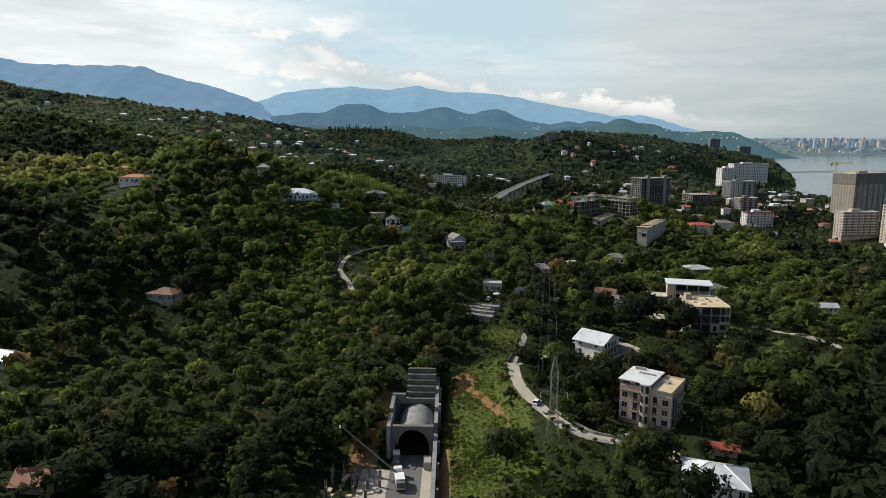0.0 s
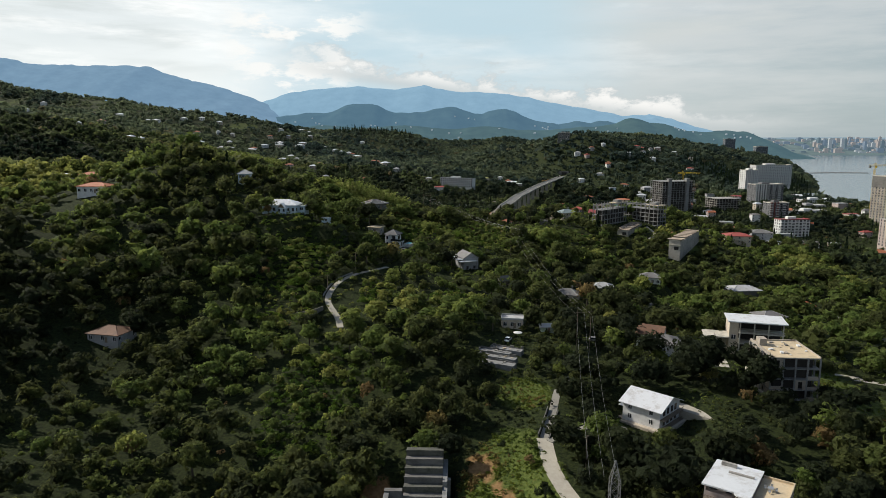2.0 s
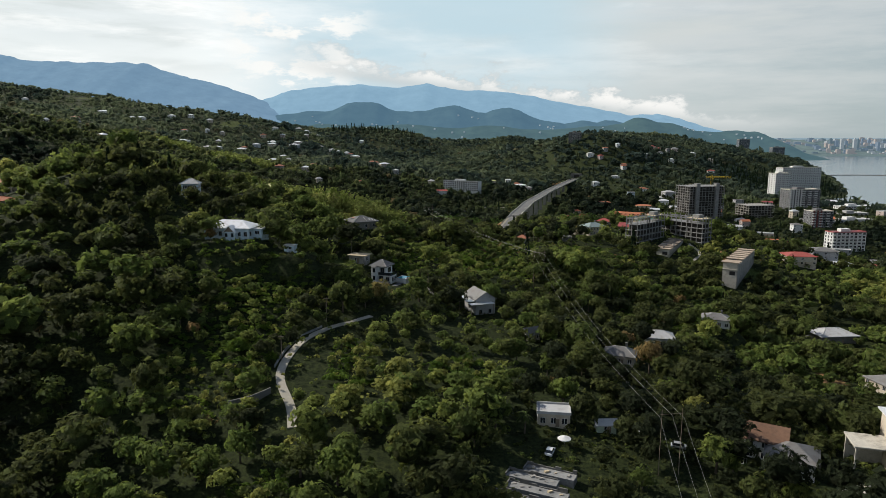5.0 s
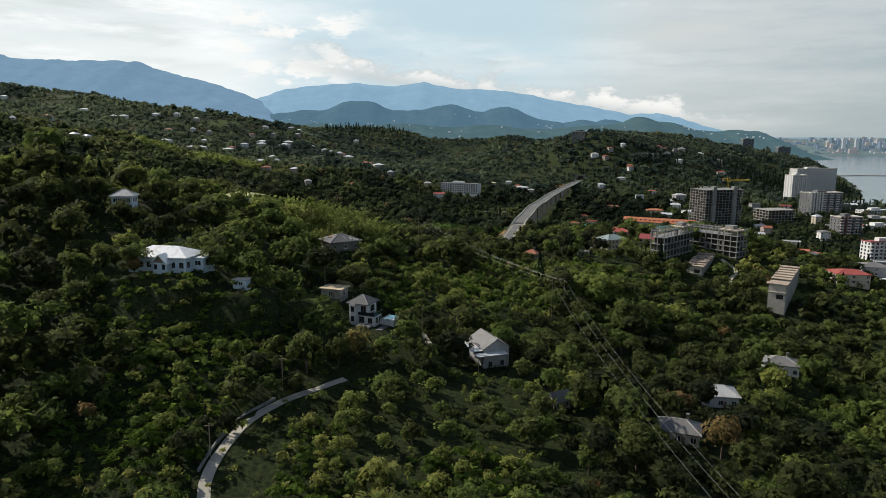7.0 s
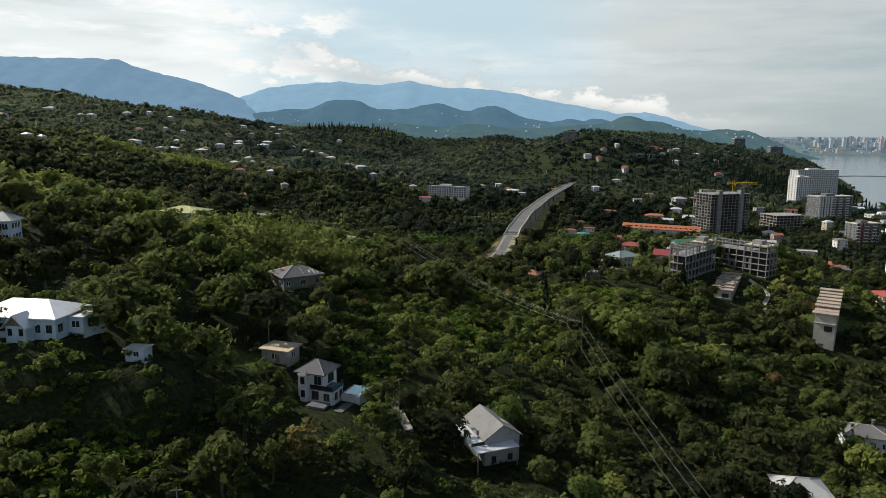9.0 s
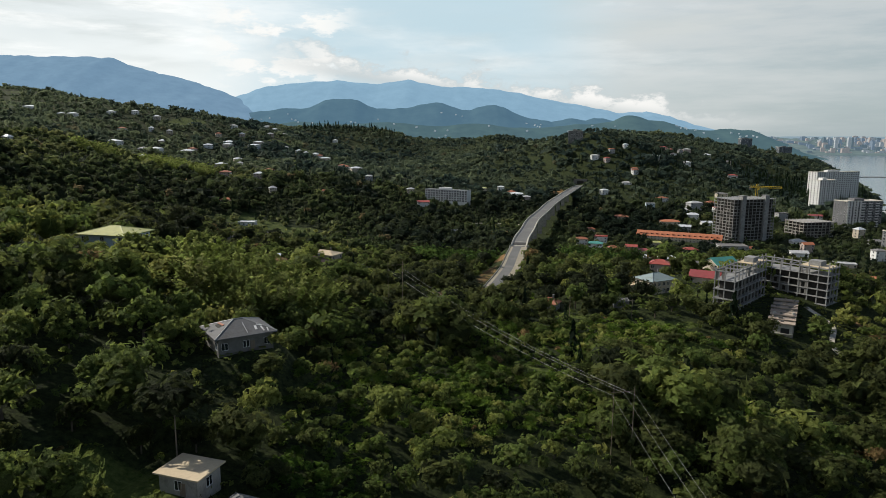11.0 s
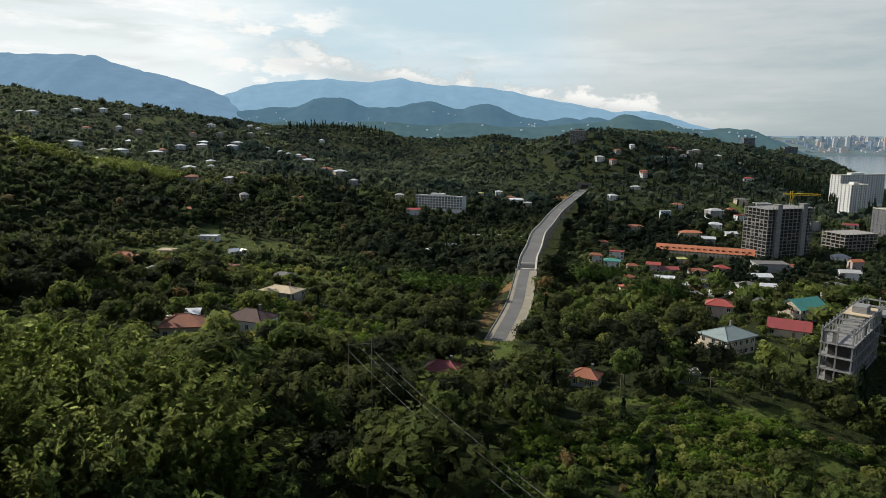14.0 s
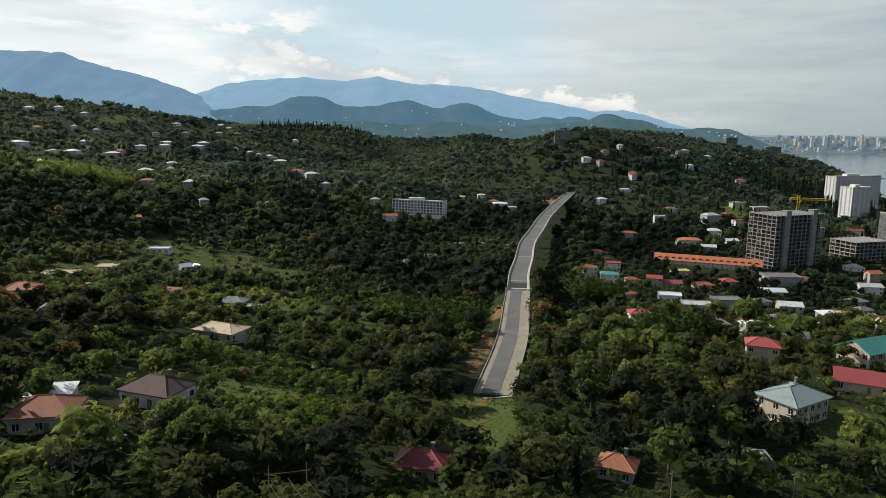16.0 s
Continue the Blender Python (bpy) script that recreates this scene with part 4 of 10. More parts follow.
house("grey hip-roofed house on the slope", 156.0, 396.0, 13.0, 10.4, 2, 12, CREAM, "hip", ROOF_GREY, 2.0, 0.6, (3, 2), h=2.7, extras=())
# the pavilion is open: its dark walls are added as shade under the roof
house("open pavilion under a pale grey hip roof", 171.0, 466.0, 17.0, 12.5, 1, 8, CONCRETE_DARK, "hip", ROOF_PALE, 2.0, 1.2, (0, 0), h=3.4, extras=())
house("small house with an orange roof", 205.3, 457.4, 9.1, 7.3, 1, 0, CREAM, "hip", ROOF_ORANGE, 1.6, 0.6, (2, 1), h=2.9, extras=())
house("white-roofed bungalow by the town", 267.3, 638.0, 18.0, 14.4, 1, -5, WHITE, "hip", ROOF_WHITE, 1.6, 0.6, (3, 2), h=3.4, extras=())
house("red-roofed house with a white gable", 394.1, 646.5, 26.1, 15.6, 1, 0, WHITE, "hip", ROOF_RED, 1.6, 0.6, (3, 1), h=2.9, extras=())
house("small flat-roofed white house by a parking yard", 20.3, 321.9, 8.4, 6.3, 1, -6, CREAM, "flat", ROOF_PALE, 0, 0.6, (3, 2), h=3.4, extras=())
house("low pale shed among bushes", 33.8, 320.5, 5.1, 3.0, 1, 5, GREEN_WALL, "gable", ROOF_PALE, 0.8, 0.6, (1, 1), h=2.4, extras=())
house("small shed with a white roof", 201.2, 417.2, 4.0, 3.2, 1, 10, CREAM, "gable", ROOF_WHITE, 1.0, 0.6, (1, 1), h=2.9, extras=())
house("long white house behind dark trees", 196.2, 350.9, 15.8, 6.3, 1, -5, WHITE, "gable", ROOF_PALE, 1.6, 0.6, (6, 1), h=3.2, extras=())
house("pale blue house with a grey hip roof on the hilltop", -126.0, 451.1, 7.1, 6.4, 2, 10, BLUE_WALL, "hip", ROOF_PALE, 2.2, 0.6, (4, 3), h=2.9, extras=())
house("house with a yellow-green sheet hip roof", -117.2, 554.0, 16.3, 13.0, 2, -12, BLUE_WALL, "hip", ROOF_OLIVE, 2.0, 1.2, (3, 4), h=2.9, extras=())
house("flat-roofed unfinished hut beside a lawn", -47.6, 431.0, 7.0, 5.6, 1, -18, CONCRETE, "flat", ROOF_TAN, 0, 1.6, (1, 1), h=3.1, extras=(), parapet=0)
house("grey cottage with a dark sheet roof", 21.0, 389.2, 5.3, 3.7, 1, 30, CREAM, "gable", ROOF_GREY, 1.8, 0.6, (2, 1), h=2.9, extras=())
house("house with a grey hip roof and white trim", 77.2, 422.0, 10.8, 8.6, 1, -8, WHITE, "hip", ROOF_PALE, 2.2, 0.6, (3, 2), h=3.6, extras=())
house("house with a weathered grey hip roof", 52.0, 383.4, 10.5, 7.4, 1, -20, CREAM, "hip", ROOF_GREY, 2.2, 0.6, (3, 2), h=3.2, extras=("chimney",))
house("white house with a grey-brown hip roof", 112.5, 455.0, 11.5, 8.6, 1, -18, WHITE, "hip", ROOF_GREY, 2.0, 0.6, (4, 3), h=3.6, extras=("chimney",))
house("small shed roof in the trees", 97.5, 405.3, 4.0, 3.2, 1, -35, CREAM, "gable", ROOF_GREY, 1.2, 0.6, (1, 1), h=2.9, extras=())
house("red hip-roofed house below the wood", 228.3, 617.6, 18.6, 14.9, 2, -5, CREAM, "hip", ROOF_RED, 2.0, 0.6, (3, 2), h=2.9, extras=("balcony",))
house("dark green-roofed block beside the red roof", 262.0, 651.2, 17.5, 14.0, 3, -5, GREY_WALL, "hip", ROOF_GREY, 2.0, 0.6, (3, 2), h=2.9, extras=())
house("weathered brown hip-roofed house with a hatch in its roof", -67.3, 630.8, 13.5, 9.4, 1, -22, WHITE, "hip", ROOF_BROWN, 2.6, 0.6, (4, 3), h=3.4, extras=("chimney",))
house("maroon hip-roofed house in the trees", -6.1, 616.2, 10.7, 7.5, 1, -14, CREAM, "hip", ROOF_MAROON, 2.4, 0.6, (3, 2), h=3.0, extras=("chimney",))
house("small house with an orange-brown tile roof and a chimney", 38.0, 620.2, 7.8, 6.3, 1, -28, GREY_WALL, "hip", ROOF_RUST, 2.0, 0.6, (2, 2), h=3.0, extras=("chimney",))
house("large beige house with a blue-grey sheet hip roof", 91.5, 644.4, 14.2, 11.0, 2, 28, CREAM, "hip", ROOF_TEALGREY, 2.6, 0.7, (5, 3), h=3.0, extras=("chimney",))
house("open shed with a tan flat roof", 81.3, 646.8, 7.6, 5.3, 1, 20, CREAM, "flat", ROOF_TAN, 0, 0.6, (1, 1), h=2.8, extras=())
block_house = house("small roofless house of grey concrete blocks heaped with rubble", 69.2, 620.0, 6.4, 5.2, 1, -8, CONCRETE_DARK, "flat", CONCRETE_MID, 0, 0.2, (1, 1), h=2.9, extras=(), parapet=0.4)
for k in range(14):
    a = 0.25 + 0.09 * (k * 7 % 6)
    local_box("loose_block", block_house, (CONCRETE_PALE, CONCRETE_MID, CONCRETE_DARK)[k % 3], [(-a, a, -a * 0.6, a * 0.5, 0, a)]).matrix_basis = pose(-2.6 + (k * 1.37) % 5.2, -2.1 + (k * 0.83) % 4.2, 3.16, 0, 0, k * 37)
house("pink house with a red hip roof", 110.3, 696.1, 10.1, 8.1, 2, -24, PINKISH, "hip", ROOF_RED, 2.0, 0.6, (2, 2), h=2.9, extras=())
house("white house with a red tile roof", 100.3, 792.1, 9.8, 7.9, 2, -4, WHITE, "hip", ROOF_RED, 1.6, 0.6, (3, 2), h=2.9, extras=())
house("large hall with a teal sheet gable roof", 137.9, 682.9, 13.8, 11.0, 2, 20, CREAM, "gable", ROOF_TEAL, 3.0, 0.6, (4, 2), h=2.9, extras=())
house("square beige house with a flat tan roof", 217.8, 805.7, 19.1, 17.2, 2, -25, CREAM, "flat", ROOF_TAN, 0, 0.6, (2, 3), h=3.4, extras=())
house("dark red ribbed sheet-roofed house", 122.1, 662.1, 13.7, 9.6, 1, -30, CREAM, "gable", ROOF_MAROON, 2.4, 0.6, (2, 1), h=3.2, extras=())
house("white house with an orange tile hip roof", -149.1, 722.0, 10.6, 8.5, 2, 12, WHITE, "hip", ROOF_ORANGE, 2.2, 0.6, (3, 2), h=3.2, extras=())
house("house with a dark grey hip roof and pale ridges", -122.9, 698.2, 12.5, 10.0, 1, 14, CREAM, "hip", ROOF_GREY, 2.2, 0.6, (3, 2), h=3.2, extras=())
house("house with a tan low hip roof", -231.3, 903.2, 21.1, 12.7, 1, 5, CREAM, "hip", ROOF_TAN, 1.4, 0.6, (3, 1), h=2.9, extras=())
house("grey-roofed dark timber house", -97.9, 809.5, 13.2, 10.6, 1, -15, GREY_WALL, "hip", ROOF_GREY, 1.8, 0.6, (3, 2), h=3.2, extras=())
house("small annex with a bright white roof", -84.0, 793.6, 7.7, 4.6, 1, -12, CREAM, "flat", ROOF_WHITE, 0, 0.6, (1, 1), h=2.6, extras=())
house("house with a pale yellow low roof", -76.9, 714.8, 16.9, 10.1, 1, -24, CREAM, "hip", ROOF_TAN, 1.8, 0.6, (3, 2), h=2.9, extras=("chimney",))
house("white and pink two-storey house", -130.1, 817.7, 10.2, 8.2, 2, -20, WHITE, "gable", ROOF_MAROON, 1.6, 0.6, (2, 2), h=2.9, extras=())
house("small shed with a pale roof", -200.7, 879.7, 6.2, 4.9, 1, 10, WHITE, "gable", ROOF_WHITE, 1.2, 0.6, (1, 1), h=2.9, extras=())
house("house with bright white gable roofs", -169.0, 948.8, 7.2, 6.5, 1, 35, WHITE, "gable", ROOF_WHITE, 1.8, 0.6, (2, 1), h=2.9, extras=())
house("small house with a white gable roof", -161.5, 951.8, 5.5, 5.0, 1, -35, WHITE, "gable", ROOF_WHITE, 1.6, 0.6, (2, 1), h=2.9, extras=())
house("modern white house with a flat roof", -202.7, 993.3, 16.2, 9.7, 1, 0, WHITE, "flat", ROOF_WHITE, 0, 0.6, (4, 1), h=3.2, extras=())
house("house with a faded red roof", -244.8, 1064.7, 13.8, 9.7, 1, 10, CREAM, "hip", ROOF_ORANGE, 1.6, 0.6, (2, 1), h=2.9, extras=())
house("small house with an orange roof on the hillside", -265.1, 1068.0, 8.7, 7.0, 1, 0, CREAM, "hip", ROOF_ORANGE, 1.4, 0.6, (2, 1), h=2.9, extras=())
house("tan-roofed cottage in the trees", -216.0, 937.5, 14.3, 8.6, 1, 0, CREAM, "hip", ROOF_TAN, 1.2, 0.6, (2, 1), h=2.9, extras=())
house("small pale-roofed house in the valley", -12.7, 1005.3, 9.9, 7.9, 2, -5, WHITE, "hip", ROOF_PALE, 1.2, 0.6, (2, 1), h=2.9, extras=())
house("grey gabled shed in the valley", -30.2, 1053.1, 11.3, 7.9, 1, 20, GREY_WALL, "gable", ROOF_GREY, 1.4, 0.6, (2, 1), h=2.9, extras=())
house("small flat grey house in the valley", 4.5, 1040.1, 10.5, 6.3, 1, 0, GREY_WALL, "flat", ROOF_PALE, 0, 0.6, (2, 1), h=2.9, extras=())
house("house with red roofs in the valley", -35.7, 1199.1, 15.1, 12.1, 2, 10, WHITE, "gable", ROOF_RED, 1.6, 0.6, (2, 1), h=2.9, extras=())
house("long low house with a faded red roof", 12.8, 1261.3, 28.4, 14.2, 1, -8, PINKISH, "hip", ROOF_RUST, 1.8, 0.6, (4, 1), h=3.2, extras=())
house("white villa with a pale hip roof", 95.2, 1300.5, 16.8, 15.1, 2, 0, WHITE, "hip", ROOF_WHITE, 1.6, 0.6, (3, 1), h=2.9, extras=())
house("pale house beside the viaduct", 106.4, 1274.8, 9.7, 7.8, 2, 0, PINKISH, "hip", ROOF_PALE, 1.2, 0.6, (2, 1), h=2.9, extras=())
house("white cube-shaped house on the slope", 77.2, 1358.8, 9.2, 8.3, 2, 0, WHITE, "hip", ROOF_WHITE, 1.2, 0.6, (2, 1), h=2.9, extras=())
house("green-roofed cottage on the slope", 49.5, 1352.7, 12.0, 9.6, 1, 0, CREAM, "hip", ROOF_OLIVE, 1.2, 0.6, (2, 1), h=2.9, extras=())
house("house with a brown and red roof", 126.1, 984.7, 10.4, 7.8, 2, -5, WHITE, "hip", ROOF_RUST, 1.6, 0.6, (2, 1), h=2.9, extras=(), group="town houses")
house("white block house with red roof edge", 149.2, 1002.7, 12.1, 9.1, 2, -18, WHITE, "flat", ROOF_RED, 1.6, 0.6, (2, 2), h=2.9, extras=(), group="town houses")
house("house with a dark green roof", 134.7, 961.5, 12.6, 9.4, 2, -15, WHITE, "hip", ROOF_TEAL, 1.6, 0.6, (2, 2), h=2.9, extras=(), group="town houses")
house("small house with an orange roof", 148.9, 1054.3, 9.8, 7.4, 1, 0, CREAM, "hip", ROOF_ORANGE, 1.6, 0.6, (2, 1), h=2.9, extras=(), group="town houses")
house("house with a tan-orange roof", 203.3, 1139.0, 15.9, 11.9, 2, 0, CREAM, "hip", ROOF_RUST, 1.6, 0.6, (2, 1), h=2.9, extras=(), group="town houses")
house("orange-roofed public building in trees", 249.4, 1100.2, 20.3, 15.3, 2, -8, CREAM, "hip", ROOF_ORANGE, 1.6, 0.6, (2, 2), h=2.9, extras=(), group="town houses")
house("red-roofed pink row house", 168.4, 961.2, 10.8, 8.1, 2, -20, PINKISH, "gable", ROOF_RED, 1.6, 0.6, (2, 2), h=2.9, extras=(), group="town houses")
house("dark red gabled town house", 180.9, 960.7, 14.2, 10.7, 1, -8, PINKISH, "gable", ROOF_MAROON, 1.6, 0.6, (2, 2), h=2.9, extras=(), group="town houses")
house("brown hip-roofed town house", 202.1, 953.7, 12.9, 9.7, 1, 5, CREAM, "hip", ROOF_RUST, 1.6, 0.6, (2, 2), h=2.9, extras=(), group="town houses")
house("white flat-roofed town house", 157.8, 902.6, 14.3, 10.7, 2, -18, WHITE, "flat", ROOF_WHITE, 1.6, 0.6, (2, 2), h=2.9, extras=(), group="town houses")
house("grey two-storey concrete house with a flat roof", 158.4, 861.6, 16.0, 12.0, 2, -15, CONCRETE, "flat", ROOF_PALE, 1.6, 0.6, (2, 2), h=2.9, extras=(), group="town houses")
house("grey-blue flat-roofed town block", 185.6, 881.3, 16.5, 12.3, 2, -5, GREY_WALL, "flat", ROOF_GREY, 1.6, 0.6, (2, 2), h=2.9, extras=(), group="town houses")
house("shop with a cream sheet roof", 240.5, 929.7, 16.0, 12.0, 1, -5, CREAM, "gable", ROOF_WHITE, 1.6, 0.6, (2, 2), h=2.9, extras=(), group="town houses")
house("house with a white hip roof and dark walls", 125.9, 731.1, 9.5, 7.1, 2, -4, GREY_WALL, "hip", ROOF_WHITE, 1.6, 0.6, (2, 2), h=2.9, extras=(), group="town houses")
house("grey gabled house with white trim", 122.9, 763.0, 11.9, 8.9, 1, 0, WHITE, "hip", ROOF_GREY, 1.6, 0.6, (2, 2), h=2.9, extras=(), group="town houses")
house("long house with a grey roof", 135.2, 719.3, 8.1, 6.1, 1, -15, CREAM, "gable", ROOF_GREY, 1.6, 0.6, (2, 2), h=2.9, extras=(), group="town houses")
house("modern white house with terraces", 196.6, 820.2, 16.1, 12.1, 1, -10, WHITE, "flat", ROOF_PALE, 1.6, 0.6, (2, 2), h=2.9, extras=(), group="town houses")
house("white gabled house with a grey roof", 308.6, 928.3, 14.5, 10.9, 2, -10, WHITE, "gable", ROOF_PALE, 1.6, 0.6, (2, 2), h=2.9, extras=(), group="town houses")
house("dark grey warehouse with a flat roof", 260.9, 955.8, 24.1, 18.1, 2, -5, GREY_WALL, "flat", ROOF_GREY, 1.6, 0.6, (2, 2), h=2.9, extras=(), group="town houses")
house("small house with a dark roof", 94.7, 726.1, 7.8, 5.8, 1, -12, WHITE, "hip", ROOF_GREY, 1.6, 0.6, (2, 2), h=2.9, extras=(), group="town houses")
house("small kiosk with a pink roof", 151.6, 963.0, 8.2, 6.1, 1, 0, CREAM, "hip", ROOF_RUST, 1.6, 0.6, (2, 1), h=2.9, extras=(), group="town houses")
house("town house with a tan roof", 199.4, 991.7, 12.4, 9.3, 1, 0, CREAM, "flat", ROOF_OLIVE, 1.6, 0.6, (2, 1), h=2.9, extras=(), group="town houses")
house("white-roofed house in the trees", 295.8, 1111.7, 12.0, 9.0, 1, 0, WHITE, "gable", ROOF_WHITE, 1.6, 0.6, (2, 1), h=2.9, extras=(), group="town houses")
house("small white house up the slope", 265.9, 1352.9, 13.7, 10.3, 1, -10, WHITE, "hip", ROOF_PALE, 1.6, 0.6, (2, 1), h=2.9, extras=(), group="town houses")
house("pale blue four-storey block house", 254.1, 1192.3, 11.1, 8.3, 4, -8, BLUE_WALL, "flat", ROOF_PALE, 1.6, 0.6, (2, 1), h=2.9, extras=(), group="town houses")
house("low shed with a pale blue wall", 292.1, 1191.2, 14.8, 11.1, 1, 0, BLUE_WALL, "gable", ROOF_PALE, 1.6, 0.6, (2, 1), h=2.9, extras=(), group="town houses")
house("grey hip-roofed house below trees", 377.6, 1274.4, 14.0, 10.5, 2, 0, CREAM, "hip", ROOF_GREY, 1.6, 0.6, (2, 1), h=2.9, extras=(), group="town houses")
house("concrete house on the slope", 396.9, 1257.9, 17.4, 13.0, 2, 0, CONCRETE, "flat", ROOF_PALE, 1.6, 0.6, (2, 1), h=2.9, extras=(), group="town houses")
house("hillside villa with a bright white hip roof", -492.1, 1331.6, 18.3, 14.6, 2, -20, WHITE, "hip", ROOF_WHITE, 2.2, 0.6, (3, 2), h=2.9, extras=(), group="hillside villas")
house("hillside villa with a pale grey hip roof", -440.6, 1310.3, 13.7, 10.9, 2, -8, PINKISH, "hip", ROOF_PALE, 2.2, 0.6, (3, 2), h=2.9, extras=(), group="hillside villas")
house("hillside villa with a bright white hip roof", -451.5, 1379.2, 15.9, 12.7, 2, -20, WHITE, "hip", ROOF_WHITE, 2.2, 0.6, (3, 2), h=2.9, extras=(), group="hillside villas")
house("hillside villa with a bright white hip roof", -422.7, 1428.6, 19.2, 15.4, 2, 5, PINKISH, "hip", ROOF_WHITE, 2.2, 0.6, (3, 2), h=2.9, extras=(), group="hillside villas")
house("hillside villa with a bright white hip roof", -424.2, 1529.8, 15.5, 12.4, 2, 25, WHITE, "hip", ROOF_WHITE, 2.2, 0.6, (3, 2), h=2.9, extras=(), group="hillside villas")
house("hillside villa with a bright white hip roof", -400.5, 1562.6, 14.9, 11.9, 2, -8, CREAM, "hip", ROOF_WHITE, 2.2, 0.6, (3, 2), h=2.9, extras=(), group="hillside villas")
house("hillside villa with a bright white hip roof", -367.9, 1617.6, 18.9, 15.1, 2, -8, WHITE, "hip", ROOF_WHITE, 2.2, 0.6, (3, 2), h=2.9, extras=(), group="hillside villas")
house("hillside villa with a rust-red hip roof", -557.0, 1495.5, 13.0, 10.4, 2, 5, WHITE, "hip", ROOF_RUST, 2.2, 0.6, (3, 2), h=2.9, extras=(), group="hillside villas")
house("hillside villa with a bright white hip roof", -478.6, 1467.7, 9.2, 7.4, 2, -8, CREAM, "hip", ROOF_WHITE, 2.2, 0.6, (3, 2), h=2.9, extras=(), group="hillside villas")
house("hillside villa with a bright white hip roof", -316.1, 1265.4, 14.6, 11.7, 2, 5, CREAM, "hip", ROOF_WHITE, 2.2, 0.6, (3, 2), h=2.9, extras=(), group="hillside villas")
house("hillside villa with a bright white hip roof", -354.4, 1183.0, 10.8, 8.6, 2, 5, WHITE, "hip", ROOF_WHITE, 2.2, 0.6, (3, 2), h=2.9, extras=(), group="hillside villas")
house("hillside villa with a bright white hip roof", -251.7, 1220.0, 11.1, 8.9, 2, -8, PINKISH, "hip", ROOF_WHITE, 2.2, 0.6, (3, 2), h=2.9, extras=(), group="hillside villas")
house("hillside villa with a bright white hip roof", -286.9, 1697.5, 8.7, 7.0, 2, 15, WHITE, "hip", ROOF_WHITE, 2.2, 0.6, (3, 2), h=2.9, extras=(), group="hillside villas")
house("hillside villa with a bright white hip roof", -145.4, 1379.3, 16.5, 13.2, 2, 25, CREAM, "hip", ROOF_WHITE, 2.2, 0.6, (3, 2), h=2.9, extras=(), group="hillside villas")
house("hillside villa with a bright white hip roof", -246.1, 1680.2, 20.3, 16.2, 2, 5, CREAM, "hip", ROOF_WHITE, 2.2, 0.6, (3, 2), h=2.9, extras=(), group="hillside villas")
house("hillside villa with a pale grey hip roof", -386.7, 1811.3, 12.4, 10.0, 2, 25, PINKISH, "hip", ROOF_PALE, 2.2, 0.6, (3, 2), h=2.9, extras=(), group="hillside villas")
house("hillside villa with a pale grey hip roof", -506.4, 1568.6, 9.6, 7.7, 2, 15, CREAM, "hip", ROOF_PALE, 2.2, 0.6, (3, 2), h=2.9, extras=(), group="hillside villas")
house("hillside villa with a bright white hip roof", -489.3, 2263.9, 14.0, 11.2, 2, 5, WHITE, "hip", ROOF_WHITE, 2.2, 0.6, (3, 2), h=2.9, extras=(), group="hillside villas")
house("hillside villa with a bright white hip roof", -385.0, 1178.3, 8.3, 6.7, 2, -20, CREAM, "hip", ROOF_WHITE, 2.2, 0.6, (3, 2), h=2.9, extras=(), group="hillside villas")
house("hillside villa with a pale grey hip roof", -298.7, 1295.7, 7.7, 6.2, 2, 5, WHITE, "hip", ROOF_PALE, 2.2, 0.6, (3, 2), h=2.9, extras=(), group="hillside villas")
house("hillside villa with a rust-red hip roof", -287.2, 1193.9, 13.3, 10.6, 2, 5, PINKISH, "hip", ROOF_RUST, 2.2, 0.6, (3, 2), h=2.9, extras=(), group="hillside villas")
house("hillside villa with a rust-red hip roof", -163.7, 1401.2, 9.7, 7.8, 2, -8, WHITE, "hip", ROOF_RUST, 2.2, 0.6, (3, 2), h=2.9, extras=(), group="hillside villas")
house("hillside villa with a pale grey hip roof", -378.3, 1907.8, 10.8, 8.6, 2, -8, WHITE, "hip", ROOF_PALE, 2.2, 0.6, (3, 2), h=2.9, extras=(), group="hillside villas")
house("hillside villa with a bright white hip roof", -412.8, 1692.6, 9.7, 7.7, 2, -8, PINKISH, "hip", ROOF_WHITE, 2.2, 0.6, (3, 2), h=2.9, extras=(), group="hillside villas")
house("hillside villa with a pale grey hip roof", -218.6, 1158.3, 8.9, 7.1, 2, 25, CREAM, "hip", ROOF_PALE, 2.2, 0.6, (3, 2), h=2.9, extras=(), group="hillside villas")
house("hillside villa with a rust-red hip roof", -441.1, 1638.1, 11.1, 8.8, 2, 25, CREAM, "hip", ROOF_RUST, 2.2, 0.6, (3, 2), h=2.9, extras=(), group="hillside villas")
house("hillside villa with a bright white hip roof", -697.1, 1143.7, 10.4, 8.3, 2, -20, WHITE, "hip", ROOF_WHITE, 2.2, 0.6, (3, 2), h=2.9, extras=(), group="hillside villas")
house("hillside villa with a rust-red hip roof", -589.1, 1172.5, 10.3, 8.2, 2, -8, WHITE, "hip", ROOF_RUST, 2.2, 0.6, (3, 2), h=2.9, extras=(), group="hillside villas")
house("hillside villa with a bright white hip roof", -549.3, 1034.6, 6.5, 5.2, 2, 25, CREAM, "hip", ROOF_WHITE, 2.2, 0.6, (3, 2), h=2.9, extras=(), group="hillside villas")
house("hillside villa with a bright white hip roof", -763.3, 1587.0, 22.5, 18.0, 2, 5, WHITE, "hip", ROOF_WHITE, 2.2, 0.6, (3, 2), h=2.9, extras=(), group="hillside villas")
